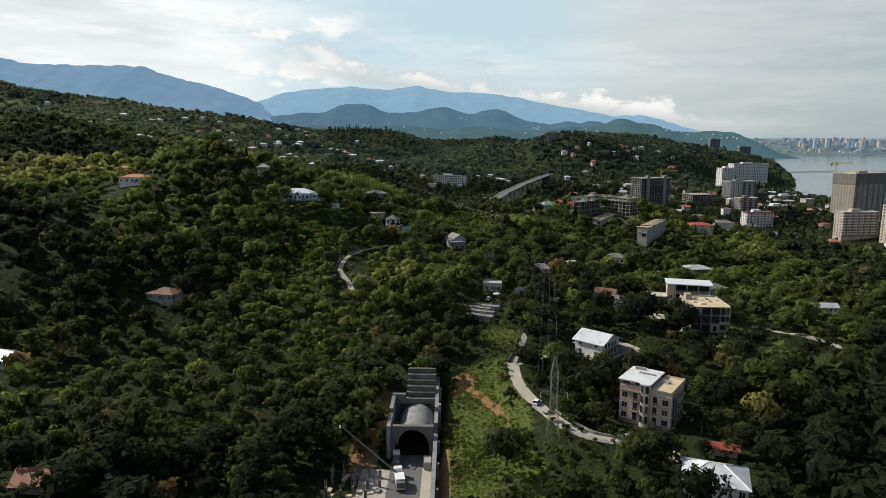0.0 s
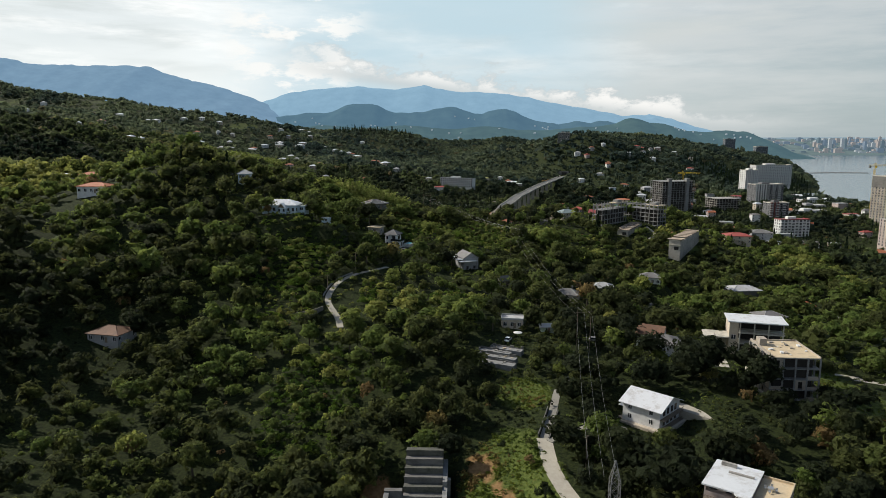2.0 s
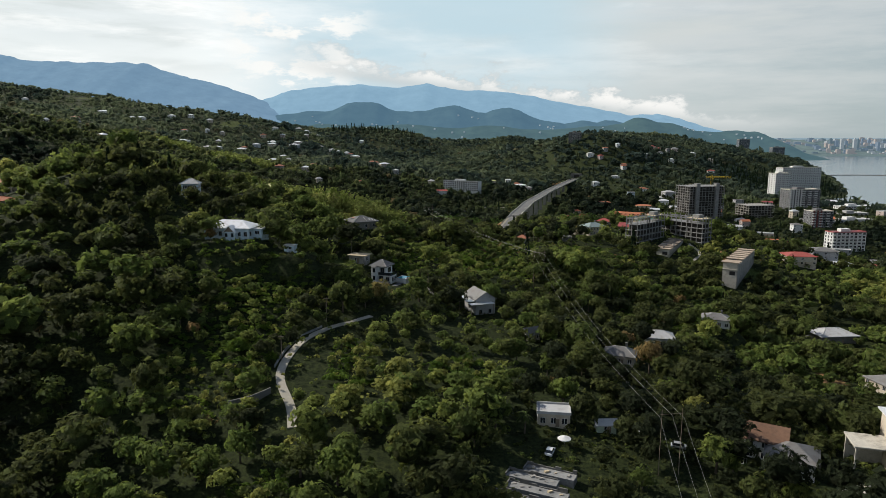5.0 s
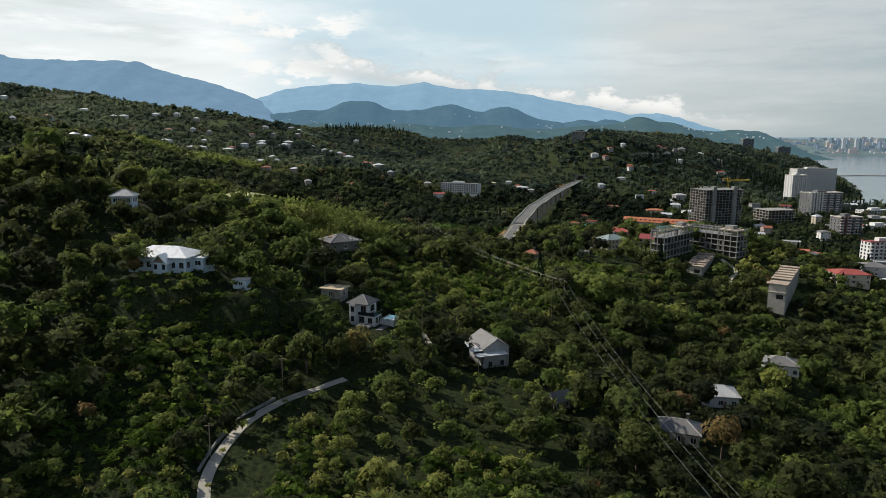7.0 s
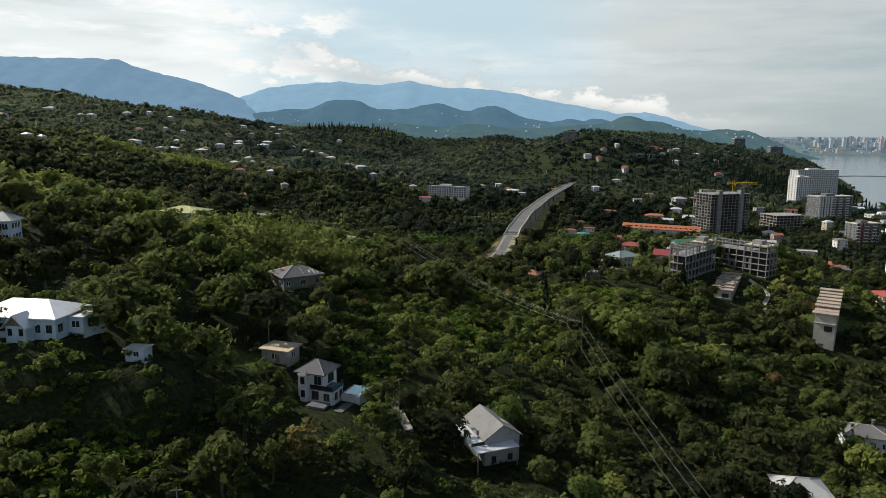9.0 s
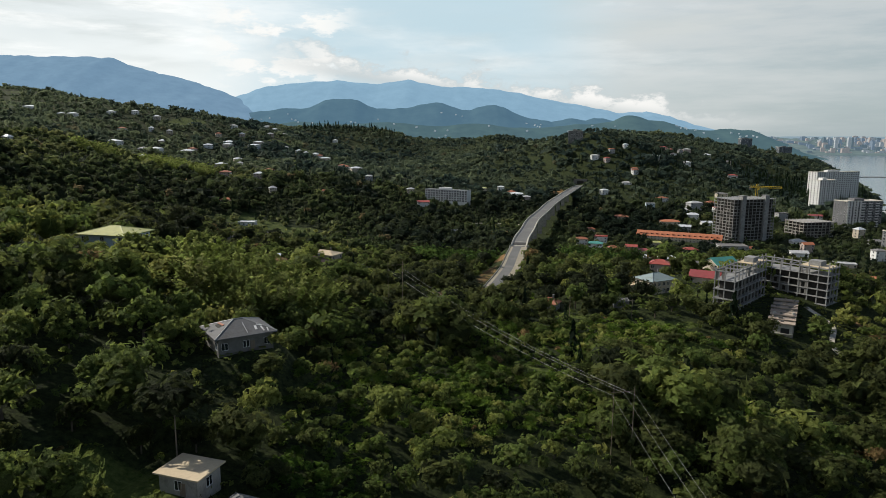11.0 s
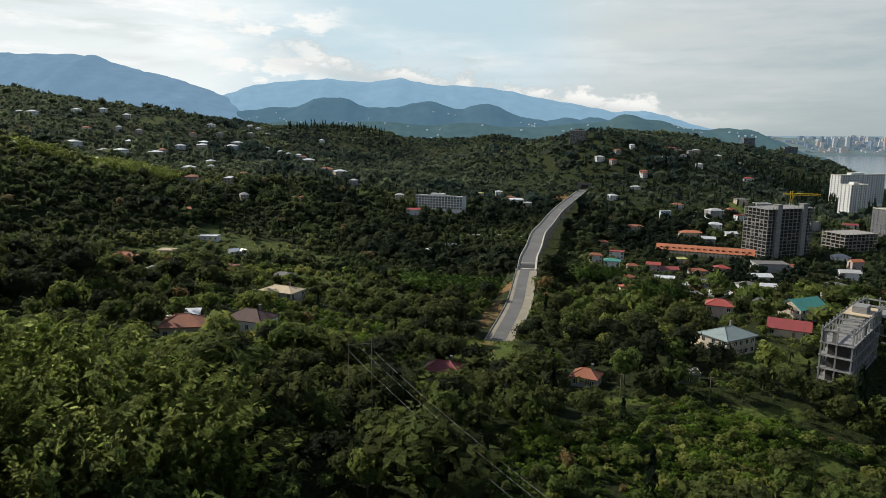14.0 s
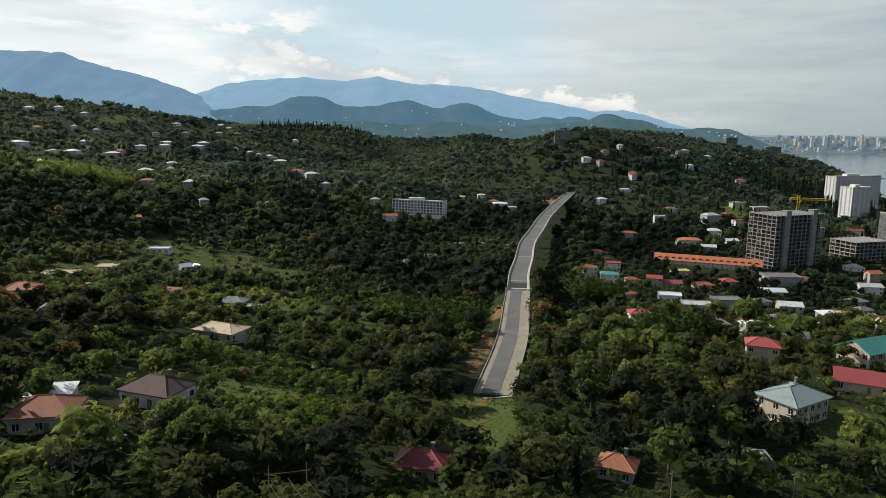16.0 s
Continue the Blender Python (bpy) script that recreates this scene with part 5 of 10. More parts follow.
house("hillside villa with a bright white hip roof", -667.8, 1512.2, 11.2, 8.9, 2, 15, WHITE, "hip", ROOF_WHITE, 2.2, 0.6, (3, 2), h=2.9, extras=(), group="hillside villas")
house("hillside villa with a bright white hip roof", -658.3, 1530.8, 14.8, 11.9, 2, 5, WHITE, "hip", ROOF_WHITE, 2.2, 0.6, (3, 2), h=2.9, extras=(), group="hillside villas")
house("hillside villa with a bright white hip roof", -631.5, 1615.1, 13.4, 10.7, 2, 5, WHITE, "hip", ROOF_WHITE, 2.2, 0.6, (3, 2), h=2.9, extras=(), group="hillside villas")
house("hillside villa with a bright white hip roof", -606.0, 1657.1, 11.4, 9.1, 2, 5, WHITE, "hip", ROOF_WHITE, 2.2, 0.6, (3, 2), h=2.9, extras=(), group="hillside villas")
house("hillside villa with a bright white hip roof", -564.6, 1657.3, 12.3, 9.8, 2, 15, CREAM, "hip", ROOF_WHITE, 2.2, 0.6, (3, 2), h=2.9, extras=(), group="hillside villas")
house("hillside villa with a bright white hip roof", -530.9, 1550.3, 8.7, 7.0, 2, 25, WHITE, "hip", ROOF_WHITE, 2.2, 0.6, (3, 2), h=2.9, extras=(), group="hillside villas")
house("hillside villa with a pale grey hip roof", -447.8, 1757.4, 14.4, 11.5, 2, 5, WHITE, "hip", ROOF_PALE, 2.2, 0.6, (3, 2), h=2.9, extras=(), group="hillside villas")
house("hillside villa with a bright white hip roof", -532.8, 2352.0, 21.2, 16.9, 2, 15, WHITE, "hip", ROOF_WHITE, 2.2, 0.6, (3, 2), h=2.9, extras=(), group="hillside villas")
house("hillside villa with a bright white hip roof", -463.3, 2196.1, 15.2, 12.2, 2, 25, WHITE, "hip", ROOF_WHITE, 2.2, 0.6, (3, 2), h=2.9, extras=(), group="hillside villas")
house("hillside villa with a bright white hip roof", -407.3, 1594.0, 17.3, 13.8, 2, -20, WHITE, "hip", ROOF_WHITE, 2.2, 0.6, (3, 2), h=2.9, extras=(), group="hillside villas")
house("hillside villa with a bright white hip roof", -371.5, 1662.3, 18.1, 14.5, 2, 5, PINKISH, "hip", ROOF_WHITE, 2.2, 0.6, (3, 2), h=2.9, extras=(), group="hillside villas")
house("hillside villa with a bright white hip roof", -336.6, 1409.8, 12.9, 10.3, 2, 25, CREAM, "hip", ROOF_WHITE, 2.2, 0.6, (3, 2), h=2.9, extras=(), group="hillside villas")
house("hillside villa with a pale grey hip roof", -326.1, 1689.6, 10.6, 8.5, 2, -8, WHITE, "hip", ROOF_PALE, 2.2, 0.6, (3, 2), h=2.9, extras=(), group="hillside villas")
house("hillside villa with a bright white hip roof", -478.1, 1039.2, 10.6, 8.5, 2, -20, PINKISH, "hip", ROOF_WHITE, 2.2, 0.6, (3, 2), h=2.9, extras=(), group="hillside villas")
house("hillside villa with a bright white hip roof", -468.3, 1050.4, 8.1, 6.5, 2, -20, WHITE, "hip", ROOF_WHITE, 2.2, 0.6, (3, 2), h=2.9, extras=(), group="hillside villas")
house("hillside villa with a bright white hip roof", -442.0, 1127.8, 9.8, 7.9, 2, -8, WHITE, "hip", ROOF_WHITE, 2.2, 0.6, (3, 2), h=2.9, extras=(), group="hillside villas")
house("hillside villa with a bright white hip roof", -301.5, 1698.8, 12.1, 9.7, 2, 15, WHITE, "hip", ROOF_WHITE, 2.2, 0.6, (3, 2), h=2.9, extras=(), group="hillside villas")
house("hillside villa with a bright white hip roof", -270.8, 1712.7, 9.6, 7.6, 2, -20, WHITE, "hip", ROOF_WHITE, 2.2, 0.6, (3, 2), h=2.9, extras=(), group="hillside villas")
house("hillside villa with a bright white hip roof", -299.4, 2142.5, 13.8, 11.0, 2, 5, WHITE, "hip", ROOF_WHITE, 2.2, 0.6, (3, 2), h=2.9, extras=(), group="hillside villas")
house("hillside villa with a rust-red hip roof", -427.6, 1465.1, 11.3, 9.1, 2, -8, PINKISH, "hip", ROOF_RUST, 2.2, 0.6, (3, 2), h=2.9, extras=(), group="hillside villas")
house("hillside villa with a bright white hip roof", -1037.6, 1752.7, 12.9, 10.3, 2, 15, WHITE, "hip", ROOF_WHITE, 2.2, 0.6, (3, 2), h=2.9, extras=(), group="hillside villas")
house("far house with a pale grey roof on the wooded hill", 241.2, 1467.0, 12.2, 9.8, 2, 5, WHITE, "hip", ROOF_PALE, 1.8, 0.6, (2, 1), h=2.9, extras=(), group="houses on the far hill")
house("far house with a red roof on the wooded hill", 257.8, 1451.0, 8.7, 6.9, 2, 25, PINKISH, "hip", ROOF_RED, 1.8, 0.6, (2, 1), h=2.9, extras=(), group="houses on the far hill")
house("far house with a red roof on the wooded hill", 384.5, 1562.7, 12.3, 9.8, 2, 5, PINKISH, "hip", ROOF_RED, 1.8, 0.6, (2, 1), h=2.9, extras=(), group="houses on the far hill")
house("far house with a dark grey roof on the wooded hill", 389.2, 1519.1, 8.2, 6.6, 2, 25, WHITE, "hip", ROOF_GREY, 1.8, 0.6, (2, 1), h=2.9, extras=(), group="houses on the far hill")
house("far house with a rust-brown roof on the wooded hill", 289.8, 1397.1, 8.5, 6.8, 2, 15, WHITE, "hip", ROOF_RUST, 1.8, 0.6, (2, 1), h=2.9, extras=(), group="houses on the far hill")
house("far house with a white roof on the wooded hill", 300.7, 1503.1, 7.3, 5.8, 2, 15, WHITE, "hip", ROOF_WHITE, 1.8, 0.6, (2, 1), h=2.9, extras=(), group="houses on the far hill")
house("far house with a white roof on the wooded hill", 396.4, 1470.0, 10.4, 8.4, 2, -8, WHITE, "hip", ROOF_WHITE, 1.8, 0.6, (2, 1), h=2.9, extras=(), group="houses on the far hill")
house("far house with a dark grey roof on the wooded hill", 1699.9, 4437.9, 36.5, 29.2, 2, 5, CREAM, "hip", ROOF_GREY, 1.8, 0.6, (2, 1), h=2.9, extras=(), group="houses on the far hill")
house("far house with a dark grey roof on the wooded hill", 421.7, 1580.2, 7.6, 6.1, 2, 15, GREY_WALL, "hip", ROOF_GREY, 1.8, 0.6, (2, 1), h=2.9, extras=(), group="houses on the far hill")
house("far house with a dark grey roof on the wooded hill", 519.8, 1607.9, 11.9, 9.5, 2, 5, CREAM, "hip", ROOF_GREY, 1.8, 0.6, (2, 1), h=2.9, extras=(), group="houses on the far hill")
house("far house with a white roof on the wooded hill", 344.9, 1478.1, 14.7, 11.7, 2, -20, GREY_WALL, "hip", ROOF_WHITE, 1.8, 0.6, (2, 1), h=2.9, extras=(), group="houses on the far hill")
house("far house with a red roof on the wooded hill", 393.9, 1559.8, 13.7, 11.0, 2, -20, PINKISH, "hip", ROOF_RED, 1.8, 0.6, (2, 1), h=2.9, extras=(), group="houses on the far hill")
house("far house with a rust-brown roof on the wooded hill", 291.6, 1405.0, 11.0, 8.8, 2, -8, GREY_WALL, "hip", ROOF_RUST, 1.8, 0.6, (2, 1), h=2.9, extras=(), group="houses on the far hill")
house("far house with a pale grey roof on the wooded hill", 450.7, 1629.6, 13.4, 10.7, 2, -8, PINKISH, "hip", ROOF_PALE, 1.8, 0.6, (2, 1), h=2.9, extras=(), group="houses on the far hill")
house("far house with a rust-brown roof on the wooded hill", 272.0, 1481.0, 9.3, 7.5, 2, 15, GREY_WALL, "hip", ROOF_RUST, 1.8, 0.6, (2, 1), h=2.9, extras=(), group="houses on the far hill")
house("far house with a white roof on the wooded hill", 486.1, 1621.2, 13.2, 10.6, 2, -8, GREY_WALL, "hip", ROOF_WHITE, 1.8, 0.6, (2, 1), h=2.9, extras=(), group="houses on the far hill")
house("far house with a red roof on the wooded hill", 470.9, 1462.8, 13.6, 10.9, 2, -8, WHITE, "hip", ROOF_RED, 1.8, 0.6, (2, 1), h=2.9, extras=(), group="houses on the far hill")
house("far house with a rust-brown roof on the wooded hill", 286.3, 1246.0, 13.2, 10.6, 2, 5, WHITE, "hip", ROOF_RUST, 1.8, 0.6, (2, 1), h=2.9, extras=(), group="houses on the far hill")
house("far house with a white roof on the wooded hill", 222.6, 1308.7, 10.9, 8.7, 2, 15, WHITE, "hip", ROOF_WHITE, 1.8, 0.6, (2, 1), h=2.9, extras=(), group="houses on the far hill")
house("far house with a rust-brown roof on the wooded hill", 88.9, 1317.3, 10.6, 8.5, 2, -20, CREAM, "hip", ROOF_RUST, 1.8, 0.6, (2, 1), h=2.9, extras=(), group="houses on the far hill")
house("far house with a red roof on the wooded hill", 60.6, 1258.8, 8.2, 6.6, 2, 25, CREAM, "hip", ROOF_RED, 1.8, 0.6, (2, 1), h=2.9, extras=(), group="houses on the far hill")
house("far house with a rust-brown roof on the wooded hill", -160.5, 1187.2, 8.3, 6.6, 2, 15, PINKISH, "hip", ROOF_RUST, 1.8, 0.6, (2, 1), h=2.9, extras=(), group="houses on the far hill")
house("far house with a pale grey roof on the wooded hill", -118.1, 1313.4, 8.9, 7.1, 2, -20, GREY_WALL, "hip", ROOF_PALE, 1.8, 0.6, (2, 1), h=2.9, extras=(), group="houses on the far hill")
house("far house with a rust-brown roof on the wooded hill", -173.0, 1424.2, 11.3, 9.0, 2, -20, WHITE, "hip", ROOF_RUST, 1.8, 0.6, (2, 1), h=2.9, extras=(), group="houses on the far hill")
house("far house with a rust-brown roof on the wooded hill", -259.8, 1702.4, 10.9, 8.7, 2, 5, GREY_WALL, "hip", ROOF_RUST, 1.8, 0.6, (2, 1), h=2.9, extras=(), group="houses on the far hill")
house("far house with a pale grey roof on the wooded hill", -55.2, 1261.0, 9.8, 7.8, 2, 5, CREAM, "hip", ROOF_PALE, 1.8, 0.6, (2, 1), h=2.9, extras=(), group="houses on the far hill")
house("far house with a rust-brown roof on the wooded hill", -250.6, 1270.7, 10.1, 8.1, 2, -20, WHITE, "hip", ROOF_RUST, 1.8, 0.6, (2, 1), h=2.9, extras=(), group="houses on the far hill")


def town():
    """The lowland quarter between the wood and the shore."""
    r = random.Random(21)
    walls = (("white", WHITE), ("cream", CREAM), ("pinkish", PINKISH), ("grey", GREY_WALL))
    roofs = (("red", ROOF_RED), ("pale grey", ROOF_PALE), ("dark grey", ROOF_GREY), ("white", ROOF_WHITE), ("orange", ROOF_ORANGE), ("rusty", ROOF_RUST), ("maroon", ROOF_MAROON))
    taken = []
    for k in range(400):
        x, y = r.uniform(250, 640), r.uniform(640, 1240)
        if any(abs(x - a) < 21 and abs(y - b) < 26 for a, b in taken) or len(taken) > 62:
            continue
        if any(math.hypot(x - a, y - b) < 42 for a, b in ((301, 1027), (382, 1050), (470, 1112), (410, 944), (522, 872), (461, 702), (440, 735), (354, 520), (362, 800), (480, 1000), (520, 1075), (560, 1140), (233, 1020))):
            continue
        taken.append((x, y))
        (wn, wm), (rn, rm) = r.choice(walls), r.choice(roofs)
        kind = r.choice(("hip", "hip", "gable", "flat"))
        w = r.uniform(9, 17)
        house(f"{wn} town house with a {rn} {kind} roof", x, y, w, w * r.uniform(0.6, 0.85), r.choice((1, 2, 2, 3)), r.uniform(-25, 25), wm, kind, rm, r.uniform(1.4, 2.4), 0.5, (2, 1), group="town houses")


def lower_town():
    """Houses in gardens between the viaduct and the unfinished buildings."""
    r = random.Random(33)
    walls = (("white", WHITE), ("cream", CREAM), ("pinkish", PINKISH), ("grey", GREY_WALL))
    roofs = (("red", ROOF_RED), ("pale grey", ROOF_PALE), ("dark grey", ROOF_GREY), ("white", ROOF_WHITE), ("orange", ROOF_ORANGE), ("rusty", ROOF_RUST))
    spots = []
    for k in range(300):
        x, y = r.uniform(120, 300), r.uniform(730, 960)
        if len(spots) >= 17 or any(math.hypot(x - a, y - b) < 21 for a, b in spots) or any(math.hypot(x - a, y - b) < 17 for a, b, *_ in OPEN):
            continue
        spots.append((x, y))
        (wn, wm), (rn, rm) = r.choice(walls), r.choice(roofs)
        kind = r.choice(("hip", "hip", "gable"))
        w = r.uniform(9, 14)
        house(f"{wn} garden house with a {rn} {kind} roof", x, y, w, w * r.uniform(0.65, 0.85), r.choice((1, 2, 2)), r.uniform(-25, 25), wm, kind, rm, r.uniform(1.4, 2.2), 0.5, (2, 0), group="town houses")


town()
lower_town()


# ---------------------------------------------------------------- larger buildings
def clear_for(x, y, rx, ry, rot=0.0):
    OPEN.append((x, y, rx, ry, rot, 1))


def concrete_frame(label, x, y, z, w, d, storeys, rot, nx, ny, h=3.2, infill=0.5, seed=1, stumps=True, name="unfinished_building", wall=None, towers=0, slab_out=0.5, concrete=None, bare_top=False):
    """A bare concrete skeleton: floor slabs, columns, some infill walls, a dark box as painted inner shade, stub
    columns on top.
    """
    r = random.Random(seed)
    e = tagged(thing(name, x, y, z, rot), label, "building")
    slab = None
    for s in range(storeys + (0 if bare_top else 1)):
        if slab is None:
            bm = bmesh.new()
            box(bm, -w / 2 - slab_out, w / 2 + slab_out, -d / 2 - slab_out, d / 2 + slab_out, -0.28, 0)
            slab = part("floor_slab", bm, concrete or CONCRETE, e)
            slab.matrix_basis = pose(0, 0, 0.02)
        else:
            share("floor_slab", slab.data, e, pose(0, 0, s * h))
    bm = bmesh.new()
    H = storeys * h
    box(bm, -0.22, 0.22, -0.22, 0.22, -3, H + (1.1 if stumps else 0))
    col = None
    for i in range(nx + 1):
        for j in range(ny + 1):
            if 0 < i < nx and 0 < j < ny:
                continue
            m = pose(-w / 2 + w * i / nx, -d / 2 + d * j / ny, 0)
            if col is None:
                col = part("column", bm, concrete or CONCRETE, e)
                col.matrix_basis = m
            else:
                share("column", col.data, e, m)
    top = H - h - 0.32 if bare_top else H - 0.3
    # solid near-black box added for the shade between the floors
    local_box("interior_shade_box", e, SHADE_AND_BLACK, [(-w / 2 + 1.6, w / 2 - 1.6, -d / 2 + 1.6, d / 2 - 1.6, -3, top)])
    if bare_top:
        # the top storey has only its beams
        local_box("roof_deck", e, ROOF_TAN, [(w * 0.12, w / 2 - 0.4, -d / 2 + 0.25, d / 2 - 0.25, H - 0.02, H + 0.2)], "tan roof deck over the finished end")
        local_box("roof_house", e, concrete or CONCRETE, [(w * 0.2, w * 0.36, -d / 4, d / 4, H + 0.21, H + 2.4)])
        for i in range(0, nx + 1, 2):
            u = -w / 2 + w * i / nx
            local_box("roof_beam", e, concrete or CONCRETE, [(u - 0.2, u + 0.2, -d / 2 + 0.23, d / 2 - 0.23, H - 0.55, H - 0.05)])
        for v in (-d / 2, d / 2):
            local_box("edge_beam", e, concrete or CONCRETE, [(-w / 2 - 0.3, w / 2 + 0.3, v - 0.22, v + 0.22, H - 0.5, H)])
    meshes = {}
    wall = wall or CONCRETE_DARK
    for side, n, length, off in (("front", nx, w, d / 2), ("left", ny, d, w / 2), ("right", ny, d, w / 2)):
        for s in range(storeys):
            for i in range(n):
                if r.random() > infill:
                    continue
                step = length / n
                half = r.random() < 0.45
                key = (round(step, 2), half)
                if key not in meshes:
                    bm = bmesh.new()
                    if half:
                        box(bm, -step / 2 + 0.25, step / 2 - 0.25, 0.02, 0.22, 0.01, 1.0)
                    else:
                        box(bm, -step / 2 + 0.25, -step * 0.18, 0.02, 0.22, 0.01, h - 0.3)
                        box(bm, step * 0.18, step / 2 - 0.25, 0.02, 0.22, 0.01, h - 0.3)
                        box(bm, -step * 0.18, step * 0.18, 0.02, 0.22, h - 0.9, h - 0.3)
                    me = bpy.data.meshes.new("infill_wall")
                    bmesh.ops.recalc_face_normals(bm, faces=bm.faces)
                    bm.to_mesh(me)
                    bm.free()
                    me.materials.append(wall)
                    meshes[key] = me
                u = -length / 2 + step * (i + 0.5)
                share("infill_wall", meshes[key], e, pose(0, 0, 0, 0, 0, SIDES[side]) @ pose(u, -off, s * h))
    for k in range(towers):
        u = -w * 0.28 + w * 0.56 * k / max(1, towers - 1)
        local_box("stair_tower", e, concrete or CONCRETE, [(u - 2.6, u + 2.6, -d / 2 - 1.4, -d / 2 + 4, -3, H + 3.6), (u - 3.0, u + 3.0, -d / 2 - 1.8, -d / 2 + 4.4, H + 3.6, H + 4.0)])
    clear_for(x, y, w * 0.6 + 3, d * 0.6 + 3, rot)
    clear_for(x, y - d * 0.5 - 6, w * 0.5, 9, rot)
    return e


def block(label, x, y, z, w, d, storeys, rot, wall, h=3.0, fins=None, balconies=None, nfront=8, nside=4, roof=None, name="apartment_building", glass=None):
    """A finished tower block: walls, roof with parapet and plant room, window rows, balcony slabs."""
    e = tagged(thing(name, x, y, z, rot), label, "building")
    H = storeys * h
    local_box("wall", e, wall, [(-w / 2, w / 2, -d / 2, d / 2, -4, H)])
    local_box("roof", e, roof or CONCRETE_PALE, [(-w / 2 - 0.15, w / 2 + 0.15, -d / 2 - 0.15, d / 2 + 0.15, H + 0.004, H + 0.3), (-w / 2, w / 2, -d / 2 - 0.1, -d / 2 + 0.2, H + 0.3, H + 1.0),
                                            (-w / 2 - 0.1, -w / 2 + 0.2, -d / 2, d / 2, H + 0.3, H + 1.0), (w / 2 - 0.2, w / 2 + 0.1, -d / 2, d / 2, H + 0.3, H + 1.0)])
    local_box("plant_room", e, wall, [(-w * 0.2, w * 0.08, -d * 0.2, d * 0.25, H + 0.31, H + 3.2)])
    windows_on(e, w, d, "front", 0, storeys, h, nfront, min(2.4, w / nfront * 0.62), 1.9, margin=w / nfront * 0.5)
    windows_on(e, w, d, "left", 0, storeys, h, nside, 1.7, 1.8, margin=d / nside * 0.5)
    if balconies:
        bm = bmesh.new()
        bw = w / nfront
        box(bm, -bw * 0.42, bw * 0.42, -1.3, 0, -0.15, 0)
        box(bm, -bw * 0.42, bw * 0.42, -1.3, -1.2, 0, 1.0)
        for u in (-1, 1):
            box(bm, u * bw * 0.42 - 0.05, u * bw * 0.42 + 0.05, -1.2, 0, 0, 1.0)
        me = bpy.data.meshes.new("balcony")
        bmesh.ops.recalc_face_normals(bm, faces=bm.faces)
        bm.to_mesh(me)
        bm.free()
        me.materials.append(balconies)
        for s in range(1, storeys):
            for i in range(0, nfront, 2):
                share("balcony", me, e, pose(-w / 2 + bw * (i + 0.5), -d / 2, s * h + 0.6))
    if fins:
        bm = bmesh.new()
        box(bm, -0.9, 0.9, -0.5, 0.02, -4, H + 1.2)
        first = None
        for i in range(fins[0]):
            lo, hi = fins[2:] or (0.0, 1.0)
            m = pose(-w / 2 + w * (lo + (hi - lo) * (i + 0.5) / fins[0]), -d / 2, 0)
            if first is None:
                first = part("facade_fin", bm, fins[1], e)
                first.matrix_basis = m
            else:
                share("facade_fin", first.data, e, m)
    clear_for(x, y, w * 0.6 + 3, d * 0.6 + 3, rot)
    clear_for(x, y - d * 0.5 - 6, w * 0.5, 8, rot)
    return e


concrete_frame("tall unfinished grey concrete apartment tower with two stair cores", 301, 1027, -1, 52, 28, 14, 19, 11, 6, 3.15, 0.22, 3, True, "unfinished_tower", CONCRETE_DARK, 2, 0.25, concrete=CONCRETE_MID)
concrete_frame("unfinished six-storey concrete frame with column stubs", 382, 1050, -2, 38, 26, 6, 15, 8, 5, 3.2, 0.25, 5)
concrete_frame("bare concrete frame of a long narrow building", 126.5, 632.5, 33.0, 39, 8.5, 4, 47, 9, 2, 4.1, 0.12, 8, concrete=CONCRETE_MID, bare_top=True)
concrete_frame("bare five-storey concrete frame with a roof box", 161.5, 653, 30.0, 35, 11, 5, -52, 8, 3, 3.4, 0.15, 11, True, concrete=CONCRETE_MID, bare_top=True)
shell = concrete_frame("four-storey building shell of raw concrete with rubble on its roof", 106.4, 277, 22.5, 15, 18.5, 4, -3, 4, 5, 3.5, 0.3, 13, False, wall=RAW_BEIGE, concrete=CONCRETE_MID, slab_out=0.15)
local_box("roof_screed", shell, ROOF_TAN, [(-7.5, 7.5, -9.2, 9.2, 14.004, 14.12)], "tan roof screed with stains")
local_box("parapet", shell, RAW_BEIGE, [(-7.6, -7.3, -9.2, 9.2, 14.13, 14.8), (-7.29, 7.3, 8.9, 9.2, 14.13, 14.6), (7.31, 7.6, -9.2, 9.2, 14.13, 14.5)])
local_box("stair_box", shell, RAW_BEIGE, [(-6.8, -4.4, 3.0, 6.4, 14.13, 16.4)])
local_box("side_infill", shell, RAW_BEIGE, [(-7.62, -7.4, -8.9 + 6.1 * k, -8.9 + 6.1 * k + 3.7, 0.1, 13.9) for k in range(3)], "beige rendered blockwork")
for k in range(12):
    local_box("loggia_slab", shell, CONCRETE_PALE, [(-8.5, -7.64, -5.1 + 6.1 * (k % 3), -2.9 + 6.1 * (k % 3), 3.3 + 3.5 * (k // 3) - 3.3, 4.3 + 3.5 * (k // 3) - 3.3)])
rubble = random.Random(5)
for k in range(16):
    u, v, a = rubble.uniform(-5, 6.5), rubble.uniform(-8, 8), rubble.uniform(0.3, 0.9)
    local_box("rubble", shell, rubble.choice([RAW_BEIGE, WHITE, CONCRETE_DARK]), [(-a, a, -a * 0.5, a * 0.6, 0, a * 0.5)]).matrix_basis = pose(u, v, 14.13, 0, 0, rubble.uniform(0, 90))
block("white and dark striped apartment tower", 470, 1112, -3, 48, 20, 12, 12, DARK_PANEL, 3.0, (5, WHITE, 0.0, 0.42), WHITE, 10, 4)
block("dark brown-red and white apartment tower", 410, 944, -3, 26, 16, 8, 8, DARK_PANEL, 3.0, (3, DARK_RED, 0.0, 0.5), WHITE, 6, 3)
